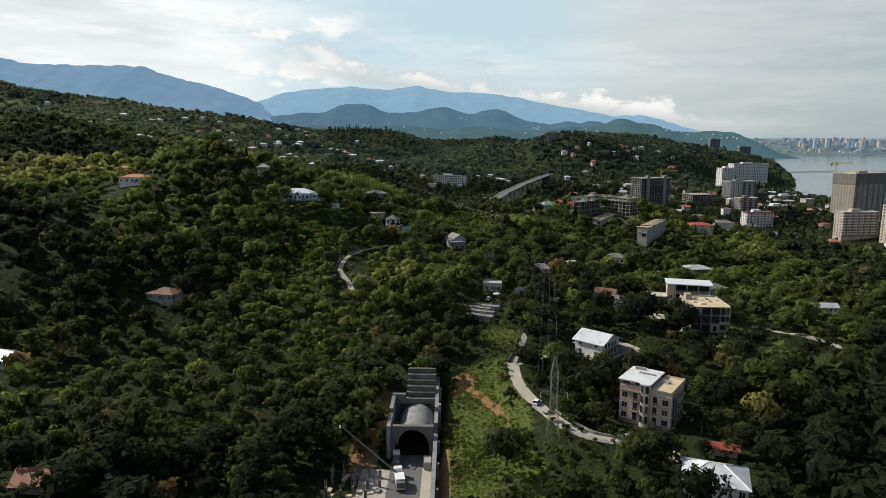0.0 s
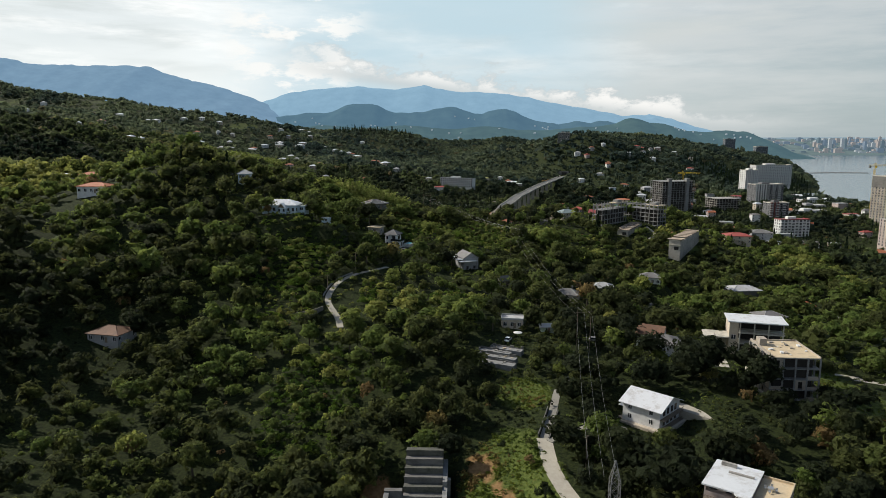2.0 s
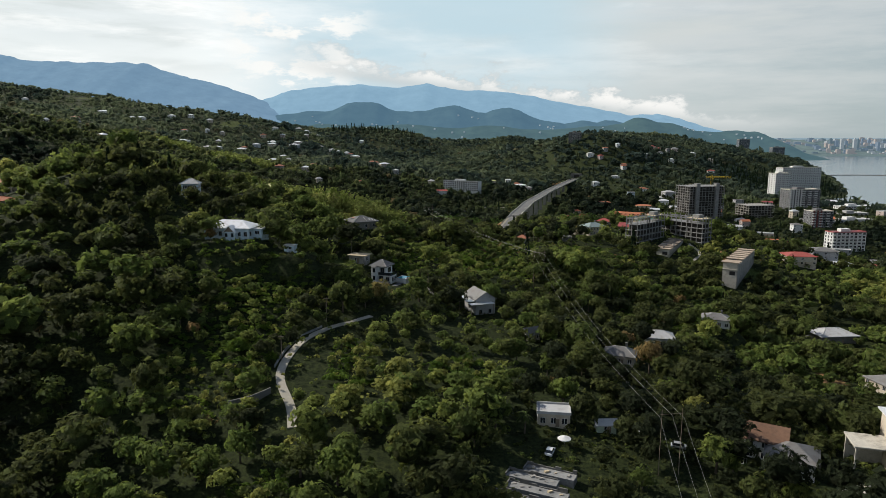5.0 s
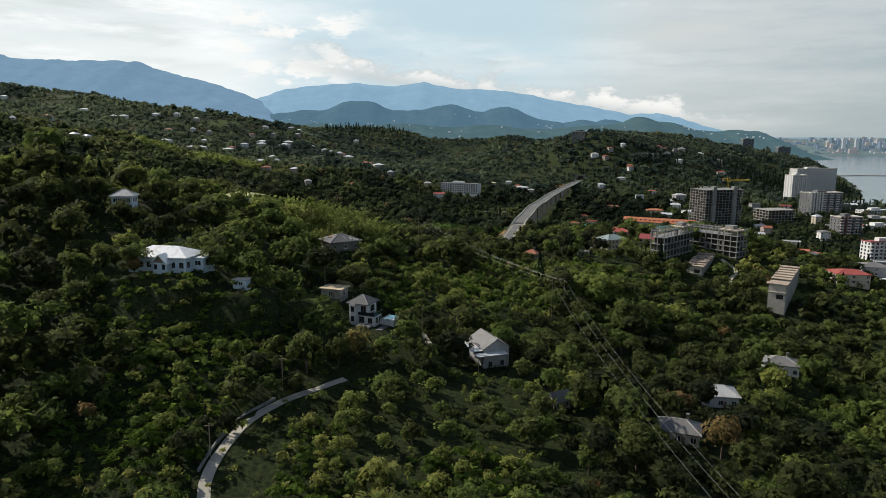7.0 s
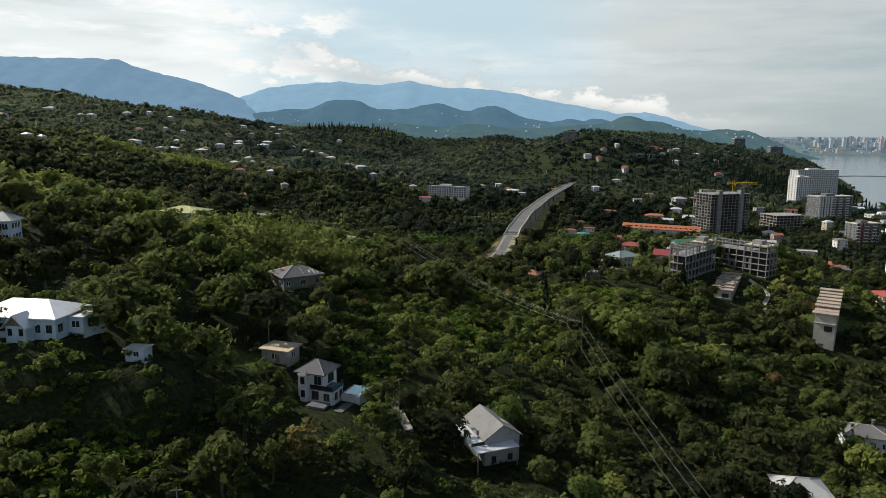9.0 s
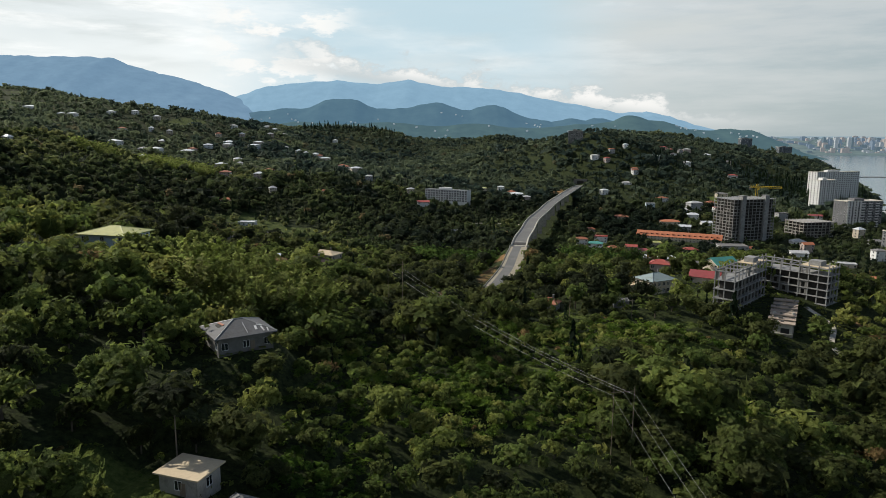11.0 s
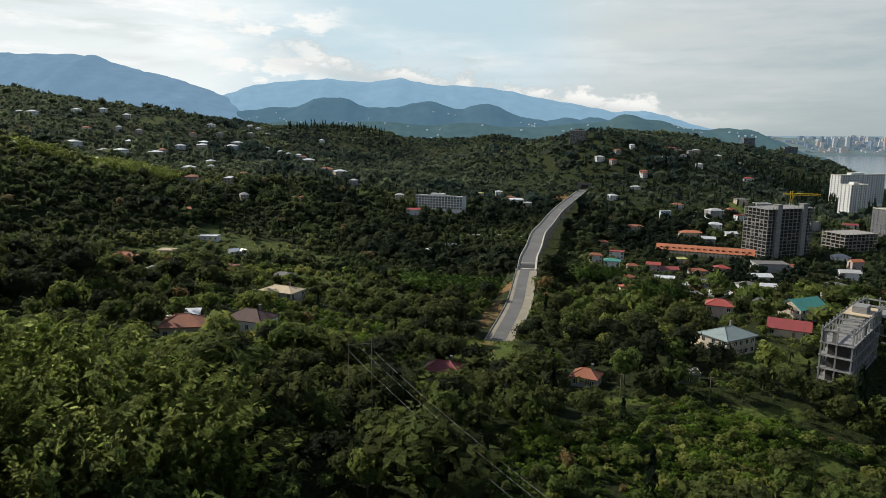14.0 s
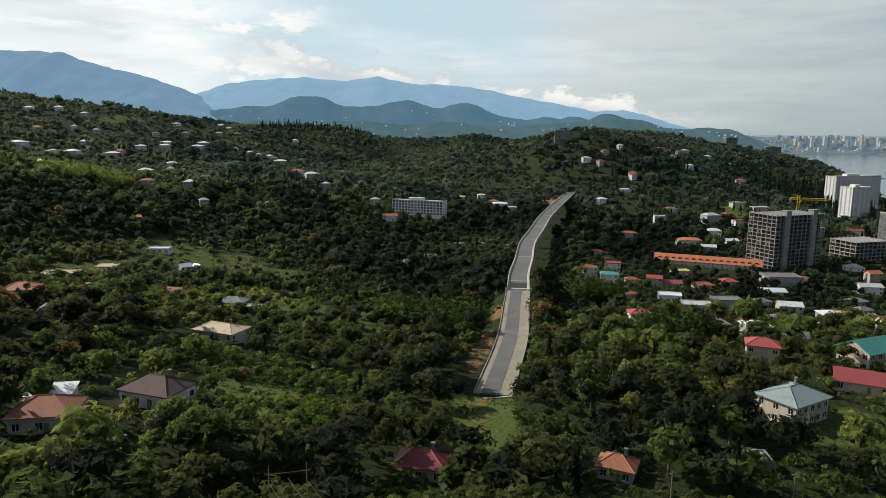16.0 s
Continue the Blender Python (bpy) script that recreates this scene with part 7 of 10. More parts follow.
    for u in (w / 2 - 0.8, w / 2 + 1.1):
        share("window", window_mesh(0.8, 1.5, WOOD_POST, 0), e, pose(u, -d / 2 - 4.0, -2.2))
    share("window", window_mesh(1.3, 1.6, WOOD_POST, 1), e, pose(w / 2 + 1.5, -d / 2 - 1.2, 0.7))
    clear_for(-34, 424, 10, 8)
    clear_for(-33, 411, 9, 10)


def grey_gable_house():
    e = tagged(thing("stone_house", 3, 417, 34.8, 22), "grey rendered two-storey house with a patched gable roof", "house")
    w, d = 8.4, 11.5
    bm = bmesh.new()
    box(bm, -w / 2, w / 2, -d / 2, d / 2, -4, 7.0)
    part("wall", bm, GREY_WALL, e)
    bm = bmesh.new()
    gable_roof(bm, d, w, 7.16, 2.6, 0.5)
    ob = part("roof", bm, ROOF_GREY, e, "dark grey sheet roof with pale patches")
    ob.matrix_basis = pose(0, 0, 0, 0, 0, 90)
    bm = bmesh.new()
    gable_ends(bm, d, w, 7.0, 2.5)
    part("gable", bm, GREY_WALL, e).matrix_basis = pose(0, 0, 0, 0, 0, 90)
    local_box("porch_roof", e, ROOF_WHITE, [(-w / 2 - 3.2, w * 0.3, -d / 2 - 3.2, -d / 2 - 0.02, 5.6, 5.75)], "bright white sheet porch roof")
    local_box("side_roof", e, ROOF_WHITE, [(-w / 2 - 3.6, -w / 2 - 0.02, -d / 2 + 0.4, d / 2 - 1, 6.2, 6.35)], "bright white sheet side roof")
    for u, v in ((-w / 2 - 3.0, -d / 2 - 3.0), (w * 0.25, -d / 2 - 3.0), (-w / 2 - 3.0, d / 2 - 1.6)):
        local_box("post", e, WOOD_POST, [(u - 0.1, u + 0.1, v - 0.1, v + 0.1, -4, 5.6)])
    for v in (-4, -1.4, 1.4, 4):
        for s in (0, 1):
            share("window", window_mesh(0.9, 1.5, WOOD_POST, 1), e, pose(0, 0, 0, 0, 0, 90) @ pose(v, -w / 2, 1.0 + 3.3 * s))
    for u in (-2, 2):
        share("window", window_mesh(1.0, 1.4, WOOD_POST, 1), e, pose(u, -d / 2, 1.2))
    local_box("roof_patch", e, ROOF_WHITE, [(-0.6, 0.8, -0.9, 0.9, 0, 0.05)]).matrix_basis = pose(2.4, -1.5, 8.35, 0, 31.5, 0)
    clear_for(2, 416, 9, 10)
    clear_for(0, 405, 8, 9)


pool_villa()
grey_gable_house()


def abandoned_house():
    w, d, h, rise, over = 12.0, 10.6, 3.4, 2.3, 0.8
    e = house("grey-roofed abandoned house with a broken, patched roof", -53.8, 477.9, w, d, 1, 34, CONCRETE_DARK, "hip", ROOF_SLATE, rise, over, (3, 2), h=h)
    run = d / 2 + over
    tilt = math.degrees(math.atan2(rise, run))
    for x, up, a, b, turn, mat, label in ((2.6, 2.2, 0.5, 1.5, 0, WHITE, "loose pale roof sheet"), (3.9, 1.6, 0.35, 1.9, 8, WHITE, "loose pale roof sheet"), (4.9, 1.0, 0.3, 1.3, -4, WHITE, "loose pale roof sheet"),
                                          (3.6, 3.1, 1.3, 0.3, -30, WHITE, "loose pale roof sheet"), (0.4, 2.8, 0.16, 4.0, 0, ROOF_PALE, "lapped sheet joint")):
        bm = bmesh.new()
        box(bm, -a / 2, a / 2, -b / 2, b / 2, 0, 0.05)
        part("roof_sheet", bm, mat, e, label).matrix_basis = pose(x, -run, h + 0.25) @ pose(0, 0, 0, tilt, 0, 0) @ pose(0, up, 0.06, 0, 0, turn)
    run = d / 2 + over
    # dark sheet laid on the slope, painted as the shade in a hole
    bm = bmesh.new()
    box(bm, -1.3, 1.3, -0.6, 0.6, 0, 0.05)
    part("roof_hole", bm, SHADE_AND_BLACK, e, "roof hole, its inner shade painted dark").matrix_basis = pose(-w / 2 - over, 0, h + 0.25, 0, 0, -90) @ pose(0, 0, 0, tilt, 0, 0) @ pose(-0.8, 3.0, 0.05)
    bm = bmesh.new()
    box(bm, -1.5, 1.5, -0.2, 0.25, 0, 0.12)
    part("torn_sheet", bm, ROOF_RUST, e, "rusty torn roof sheet").matrix_basis = pose(-w / 2 - over, 0, h + 0.25, 0, 0, -90) @ pose(0, 0, 0, tilt, 0, 0) @ pose(-0.8, 3.5, 0.11, 0, 0, 6)
    clear_for(-53, 470, 6, 5)


abandoned_house()


def bungalow():
    w, d, h = 18.0, 10.5, 3.7
    z = 69.9 - h
    e = tagged(thing("bungalow", -93.5, 409, z, -7), "long pale blue bungalow with a bright white sheet hip roof", "house")
    local_box("wall", e, BLUE_WALL, [(-w / 2, w / 2, -d / 2, d / 2, -6, h)])
    bm = bmesh.new()
    hip_roof(bm, w, d, h + 0.25, 2.5, 0.7)
    part("roof", bm, ROOF_WHITE, e, "bright white sheet roof")
    bm = bmesh.new()
    box(bm, -2.2, 2.2, -2.6, -0.01, -6, 2.8)
    part("porch", bm, BLUE_WALL, e).matrix_basis = pose(2.4, -d / 2, 0)
    bm = bmesh.new()
    gable_roof(bm, 3.4, 4.4, 2.95, 2.2, 0.45)
    part("porch_roof", bm, ROOF_WHITE, e, "steep white porch gable").matrix_basis = pose(2.4, -d / 2 - 1.2, 0, 0, 0, 90)
    bm = bmesh.new()
    gable_ends(bm, 2.6, 4.4, 2.8, 2.1)
    part("porch_gable", bm, WOOD_POST, e).matrix_basis = pose(2.4, -d / 2 - 1.3, 0, 0, 0, 90)
    local_box("annex", e, BLUE_WALL, [(w / 2 + 0.01, w / 2 + 3.4, -1.5, d / 2, -6, 3.3)])
    local_box("annex_roof", e, ROOF_WHITE, [(w / 2 + 0.02, w / 2 + 3.8, -1.9, d / 2 + 0.4, 3.304, 3.5)])
    windows_on(e, w, d, "front", 0, 1, h, 7, 1.1, 1.5, WOOD_POST)
    windows_on(e, w, d, "right", 0, 1, h, 2, 1.2, 1.5, WOOD_POST)
    for u in (-1.2, 1.2):
        share("window", window_mesh(0.8, 1.3, FRAME_WHITE, 0), e, pose(2.4 + u, -d / 2 - 2.6, 0.9))
    share("window", window_mesh(1.6, 1.2, FRAME_WHITE, 1), e, pose(w / 2 + 1.7, -1.5, 1.2))
    hut = tagged(thing("garden_hut", -70, 405, 61.0, -7), "small pale flat-roofed hut in the trees", "shed")
    local_box("wall", hut, BLUE_WALL, [(-2, 2, -1.6, 1.6, -4, 2.6)])
    local_box("roof", hut, ROOF_PALE, [(-2.3, 2.3, -1.9, 1.9, 2.604, 2.75)])
    share("window", window_mesh(1.0, 0.9, FRAME_WHITE, 1), hut, pose(0.4, -1.6, 1.2))
    clear_for(-91, 409, 13, 8)
    clear_for(-90, 400, 8, 3)
    clear_for(-70, 400, 3, 4)


bungalow()

for x, y, rx, ry in ((-8, 607, 6, 6), (35, 612, 6, 6), (-70, 621, 8, 7), (88, 632, 9, 8), (127, 624, 14, 8), (-102.5, 150.4, 7.2, 7), (-131.1, 293.3, 7.2, 7), (-67.3, 622.8, 7.4, 7), (-117.2, 538.0, 9.0, 14), (-126.0, 443.1, 3.9, 7)):
    OPEN.append((x, y, rx, ry, 0, 0.7))


# ---------------------------------------------------------------- roads, viaduct, tunnel works
def along(pts, step):
    """A smooth line through the points."""
    out = []
    P = [Vector(p) for p in pts]
    P = [P[0] * 2 - P[1]] + P + [P[-1] * 2 - P[-2]]
    for i in range(1, len(P) - 2):
        n = max(1, int((P[i + 1] - P[i]).length / step))
        for k in range(n):
            t = k / n
            a, b, c, d = P[i - 1], P[i], P[i + 1], P[i + 2]
            out.append(0.5 * ((2 * b) + (c - a) * t + (2 * a - 5 * b + 4 * c - d) * t * t + (3 * b - a - 3 * c + d) * t ** 3))
    out.append(P[-2])
    return out


def sweep(bm, line, profile):
    """A closed profile (side, height) swept along a line that keeps upright."""
    rings = []
    for i, p in enumerate(line):
        a, b = line[max(0, i - 1)], line[min(len(line) - 1, i + 1)]
        t = (b - a)
        side = Vector((t.y, -t.x, 0)).normalized()
        rings.append([bm.verts.new(p + side * u + Vector((0, 0, h))) for u, h in profile])
    n = len(profile)
    for r0, r1 in zip(rings, rings[1:]):
        for i in range(n):
            j = (i + 1) % n
            bm.faces.new((r0[i], r0[j], r1[j], r1[i]))
    bm.faces.new(rings[0][::-1])
    bm.faces.new(rings[-1])


def strip_road(name, label, pts, width, mat, lift=0.06):
    bm = bmesh.new()
    sweep(bm, along(pts, 2.5), [(-width / 2, lift), (width / 2, lift), (width / 2, -0.6), (-width / 2, -0.6)])
    ob = tagged(link_mesh(name, bm, mat), label, "road", kind="structure")
    for x, y, z in along(pts, 5):
        OPEN.append((x, y, width / 2 + 1.2, width / 2 + 1.2, 0, 1))
        OPEN.append((x, y - 3.5, width / 2 + 0.6, 4.5, 0, 0.7))
    return ob


def side_wall(name, label, pts, off, thick, height, mat, low=-1.0):
    bm = bmesh.new()
    sweep(bm, along(pts, 3), [(off, low), (off + thick, low), (off + thick, height), (off, height)])
    return tagged(link_mesh(name, bm, mat), label, "wall", kind="structure")


strip_road("road_lane", "pale concrete lane winding up the slope", LANE[:6], 4.2, GRAVEL)
OPEN.extend([(44, 173, 17, 9, 0, 0.7), (31, 174, 7, 8, 0, 0.7), (31, 184, 5, 6, 0, 0.6), (23, 206, 6, 14, 0, 0.7), (26, 250, 9, 14, 0, 0.7)])
# upper lane and its walls are coloured darker for the shade they lie in
strip_road("road_upper_lane", "narrow grey lane between low walls", LANE[5:], 2.4, GRAVEL_GREY, 0.064)
side_wall("wall_lane_left", "low pale wall beside the lane", LANE[5:7], -1.7, 0.25, 1.1, CONCRETE_DARK)
side_wall("wall_lane_right", "low pale wall beside the lane", LANE[5:7], 1.45, 0.2, 0.5, CONCRETE_DARK)
strip_road("road_guest_house_path", "narrow concrete drive to the white guest house", [(24, 236, at_ground(24, 236)), (33, 243, at_ground(33, 243)), (41, 247, at_ground(41, 247)), (49, 249, at_ground(49, 249))], 2.2, GRAVEL_GREY, 0.2)
side_wall("wall_lane_lower", "low curved concrete parapet beside the lane", LANE[1:4], 2.6, 0.3, 0.7, CONCRETE)
strip_road("road_hillside", "pale country road bending round the hillside", MIDROAD, 2.5, GRAVEL, 0.16)
OPEN.append((12, 642, 8, 27, -8, 1))
OPEN.extend([(-59, 428, 8, 7, 0, 1), (46, 602, 8, 5, 0, 0.86), (84, 599, 12, 5, 0, 0.86)])
OPEN.extend([(152, 262, 9, 30, 0, 0.7), (168, 288, 7, 10, 0, 0.7)])
OPEN.extend([(19, 265, 8, 10, 0, 0.86), (15, 250, 7, 9, 0, 0.7), (8, 200, 12, 40, 0, 0.86), (-20, 214, 7, 13, 0, 0.86), (15, 678, 11, 15, 0, 0.86), (93, 292, 11, 12, 0, 0.86), (48, 243, 9, 9, 0, 0.7), (76, 250, 10, 9, 0, 0.86)])
OPEN.extend((x + 2, y - 8, 4, 7, 0, 0.7) for x, y, z in MIDROAD[:5])
OPEN.extend([(141, 400, 5, 22, -12, 0.86), (-8, 600, 10, 15, 0, 0.7), (38, 605, 10, 13, 0, 0.7), (-82, 592, 11, 14, 0, 0.7)])
side_wall("wall_hillside", "grey concrete retaining wall along the bend", MIDROAD[2:6], 2.0, 0.35, 0.8, CONCRETE_MID, -2)
side_wall("wall_hillside_lower", "grey concrete retaining wall along the bend", [(-56, 327, 35.5), (-60, 322, 35), (-65, 318, 35)], 1.0, 0.4, 1.0, CONCRETE_DARK, -3)
strip_road("road_east", "pale concrete road with a low wall", EASTROAD, 5.0, GRAVEL)
side_wall("wall_east", "pale retaining wall below the road", EASTROAD[1:5], 2.6, 0.4, 1.6, CONCRETE_PALE, -3)
strip_road("road_track", "dirt track through the meadow", [(150, 584, at_ground(150, 584)), (149, 596, at_ground(149, 596)), (160, 616, at_ground(160, 616)), (158, 634, at_ground(158, 634))], 2.6, GRAVEL, 0.12)
strip_road("road_villa_path", "pale footpath to the villas", [(-22, 431, at_ground(-22, 431)), (-19, 424, at_ground(-19, 424)), (-16, 416, at_ground(-16, 416))], 3.0, GRAVEL, 0.2)
strip_road("road_valley", "pale road below the viaduct", [(20, 1108, at_ground(20, 1108)), (60, 1112, at_ground(60, 1112)), (92, 1090, at_ground(92, 1090))], 4.0, GRAVEL, 0.6)


def viaduct():
    line = along(VIADUCT, 6)
    bridge = [p for p in line if p.y > 838]
    road = [p for p in line if p.y <= 844]
    e = tagged(new("viaduct"), "long curved concrete viaduct carrying an unfinished highway", "bridge")
    bm = bmesh.new()
    sweep(bm, bridge, [(-6.3, 0), (6.3, 0), (6.3, -0.5), (3.4, -0.8), (2.6, -2.6), (-2.6, -2.6), (-3.4, -0.8), (-6.3, -0.5)])
    part("deck", bm, CONCRETE_DARK, e)
    bm = bmesh.new()
    sweep(bm, bridge, [(-4.9, 0.09), (4.9, 0.09), (4.9, 0.004), (-4.9, 0.004)])
    part("carriageway", bm, ASPHALT, e, "grey asphalt carriageway")
    for s, name in ((-1, "parapet"), (1, "parapet")):
        bm = bmesh.new()
        sweep(bm, bridge, [(s * 6.3, 0.004), (s * 5.7, 0.004), (s * 5.85, 1.15), (s * 6.25, 1.15)])
        part(name, bm, CONCRETE_PALE, e)
        bm = bmesh.new()
        sweep(bm, bridge, [(s * 5.65, 0.004), (s * 4.95, 0.004), (s * 4.95, 0.25), (s * 5.65, 0.25)])
        part("kerb", bm, CONCRETE_PALE, e)
    for i in range(4, len(bridge) - 2, 6):
        p = bridge[i]
        g = at_ground(p.x, p.y)
        t = bridge[i + 1] - bridge[i - 1]
        turn = math.degrees(math.atan2(t.y, t.x)) - 90
        if p.z - g > 5:
            bm = bmesh.new()
            box(bm, -2.2, 2.2, -0.9, 0.9, g - p.z - 2, -3.4)
            box(bm, -3.2, 3.2, -1.1, 1.1, -3.4, -2.61)
            part("pier", bm, CONCRETE, e).matrix_basis = pose(p.x, p.y, p.z, 0, 0, turn)
        if i % 12 == 4:
            bm = bmesh.new()
            box(bm, -4.9, 4.9, -0.35, 0.35, 0.095, 0.11)
            part("expansion_joint", bm, CONCRETE_PALE, e).matrix_basis = pose(p.x, p.y, p.z, 0, 0, turn)
    # bare deck at the near end and the abutment
    t = bridge[2] - bridge[0]
    turn = math.degrees(math.atan2(t.y, t.x)) - 90
    p = bridge[1]
    bm = bmesh.new()
    box(bm, -4.9, 4.9, -1, 14, 0.094, 0.12)
    part("waterproofing", bm, SHADE_AND_BLACK, e, "black waterproofing strip").matrix_basis = pose(p.x, p.y, p.z, 0, 0, turn)
    bm = bmesh.new()
    box(bm, -7.4, 7.4, -3.2, -1.2, -9, 0.5)
    part("abutment", bm, CONCRETE_PALE, e).matrix_basis = pose(p.x, p.y, p.z, 0, 0, turn)
    bm = bmesh.new()
    sweep(bm, road, [(-4.0, 0.08), (2.0, 0.08), (2.0, -0.6), (-4.0, -0.6)])
    tagged(link_mesh("road_highway", bm, ASPHALT), "fresh grey asphalt highway on an embankment", "road", kind="structure")
    for s in (-1, 1):
        bm = bmesh.new()
        inner = -4.02 if s < 0 else 2.02
        sweep(bm, road, [(inner, 0.02), (s * 6.2, 0.02), (s * 6.2, -0.6), (inner, -0.6)])
        tagged(link_mesh("pavement_shoulder", bm, GRAVEL_TAN), "tan gravel shoulder", "road", kind="structure")
        bm = bmesh.new()
        sweep(bm, road, [(s * 6.3, -1.5), (s * 6.6, -1.5), (s * 6.6, 0.45), (s * 6.3, 0.45)])
        tagged(link_mesh("wall_highway", bm, CONCRETE), "low concrete edge wall of the highway", "wall", kind="structure")
    p = road[0]
    w = tagged(thing("end_wall", p.x, p.y - 2, p.z, 8), "pale concrete formwork at the raw end of the highway", "wall")
    local_box("beam", w, CONCRETE_PALE, [(-9, 8, -0.6, 0.2, -3, -0.2)])
    local_box("stacked_slab", w, CONCRETE_PALE, [(-4, 6, -4.6, -1.8, -2.4, -1.6)])
    local_box("formwork", w, CONCRETE, [(-12, -10.5, -5, 0, -3, 0.3)])
    for x, y, z in line:
        OPEN.append((x - (4 if y < 845 else 0), y - 2, 13 if y < 845 else 8.5, 9, 0, 1))
    # the far tunnel
    x, y, z = VIADUCT[-1]
    f = tagged(thing("tunnel_portal", x + 3, y + 8, z, -18), "far concrete tunnel mouth in the hillside", "tunnel")
    local_box("portal_wall", f, CONCRETE_DARK, [(-11, -5, 0, 1.5, -2, 9), (5, 11, 0, 1.5, -2, 9), (-5, 5, 0, 1.5, 6.5, 9)])
    # near-black box as painted shade inside the far tunnel
    local_box("tunnel_shade", f, SHADE_AND_BLACK, [(-5, 5, 1.6, 14, -1, 6.4)])


viaduct()


def arch_wall(bm, x0, x1, top, r, cx, spring, thick, bottom=0.0):
    """A wall with an arched opening, facing -y."""
    n = 18
    arc = [(cx + r * math.cos(math.pi - math.pi * i / n), spring + r * math.sin(math.pi * i / n)) for i in range(n + 1)]
    for y in (0, thick):
        v0 = [bm.verts.new((x, y, z)) for x, z in arc]
        v1 = [bm.verts.new((x0 + (x1 - x0) * i / n, y, top)) for i in range(n + 1)]
        for i in range(n):
            bm.faces.new((v0[i], v0[i + 1], v1[i + 1], v1[i]))
        a, b = bm.verts.new((x0, y, bottom)), bm.verts.new((cx - r, y, bottom))
        bm.faces.new((a, b, v0[0], v1[0]))
        a, b = bm.verts.new((x1, y, bottom)), bm.verts.new((cx + r, y, bottom))
        bm.faces.new((b, a, v1[-1], v0[-1]))
    for i in range(n):
        p = [bm.verts.new((arc[k][0], y, arc[k][1])) for k, y in ((i, 0), (i + 1, 0), (i + 1, thick), (i, thick))]
        bm.faces.new(p)
    box(bm, x0 - 0.02, x1 + 0.02, -0.25, thick, top, top + 0.5)


def tunnel():
    e = tagged(thing("tunnel_portal", CUT_X, 193, CUT_Z), "concrete tunnel mouth in a walled cutting with stepped terraces above it", "tunnel")
    bm = bmesh.new()
    arch_wall(bm, -6.7, 6.3, 9.6, 5.2, -0.3, 3.6, 1.2)
    part("portal_wall", bm, CONCRETE_DARK, e, "dark concrete front with a pale top edge")
    # the round shell behind the front
    bm = bmesh.new()
    n = 20
    rings = []
    for y in (1.3, 19):
        for r in (5.9, 5.3):
            rings.append([bm.verts.new((0.6 + r * math.cos(math.pi * i / n), y, 3.4 + r * math.sin(math.pi * i / n))) for i in range(n + 1)])
    for a, b in ((0, 2), (1, 3), (0, 1), (2, 3)):
        for i in range(n):
            bm.faces.new((rings[a][i], rings[a][i + 1], rings[b][i + 1], rings[b][i]))
    part("tunnel_shell", bm, CONCRETE_MID, e, "pale rounded concrete shell")
    # dark plate closing the shell, painted as the tunnel's inner shade
    local_box("tunnel_shade", e, SHADE_AND_BLACK, [(-5.2, 5.0, 19.02, 19.4, 0, 9.2)])
    local_box("side_wall", e, CONCRETE_MID, [(6.31, 7.5, -62, 3, -1, 6.5), (6.31, 7.5, 3.01, 12, -1, 9.8), (6.31, 7.5, 12.01, 24, -1, 11.2), (6.31, 7.5, 24.01, 36, -1, 12.6)], "pale right-hand retaining wall in steps")
    local_box("side_wall", e, CONCRETE_MID, [(-7.9, -6.71, -1.5, 9, -1, 10.6), (-7.9, -6.71, 9.01, 20, -1, 12.0)], "pale retaining wall")
    for k in range(7):
        local_box("wall_buttress", e, CONCRETE, [(7.51, 8.3, -58 + k * 14, -56.8 + k * 14, -1, 6.0 if k < 5 else 12)])
    for k in range(6):
        local_box("terrace_step", e, TUNNEL_DARK if k % 2 else CONCRETE_DARK, [(-3.4, 6.3, 20 + k * 2.6, 22.4 + k * 2.6, 3, 10.4 + k * 1.15), (-3.5, 6.3, 19.9 + k * 2.6, 20.3 + k * 2.6, 10.41 + k * 1.15, 10.8 + k * 1.15)])
    local_box("back_wall", e, CONCRETE_DARK, [(-7.9, -3.5, 19.5, 21, 3, 12.4)])
    bm = bmesh.new()
    box(bm, -6.2, 3.2, -80, 1.0, -0.5, 0.06)
    tagged(link_mesh("road_tunnel_approach", bm, ASPHALT), "grey asphalt in the tunnel cutting", "road", kind="structure").matrix_basis = pose(CUT_X, 193, CUT_Z)
    bm = bmesh.new()
    box(bm, 3.21, 6.3, -80, 1.0, -0.5, 0.1)
    tagged(link_mesh("pavement_tunnel_approach", bm, GRAVEL), "pale concrete side strip in the cutting", "road", kind="structure").matrix_basis = pose(CUT_X, 193, CUT_Z)
    bm = bmesh.new()
    box(bm, -24, -6.21, -60, -8, -0.5, 0.03)
    tagged(link_mesh("pavement_works_yard", bm, GRAVEL), "pale gravel works yard beside the tunnel approach", "yard", kind="structure").matrix_basis = pose(CUT_X, 193, CUT_Z)
    OPEN.append((-11, 170, 13, 40, 0, 1))
    OPEN.append((-11, 215, 10, 18, 0, 1))
    OPEN.append((-27, 165, 14, 26, 0, 1))
    r = random.Random(4)
    for k in range(14):
        x, y = CUT_X - 22 + (k % 5) * 3.4 + r.uniform(-0.4, 0.4), 181 - (k // 5) * 6 + r.uniform(-1, 1)
        p = tagged(thing("rebar_column", x, y, CUT_Z), "rusty reinforced column waiting for concrete", "column", "columns in the works yard")
        bm = bmesh.new()
        hgt = r.uniform(3, 6)
        box(bm, -0.35, 0.35, -0.35, 0.35, 0, hgt * 0.6)
        part("shaft", bm, CONCRETE_DARK, p)
        bm = bmesh.new()
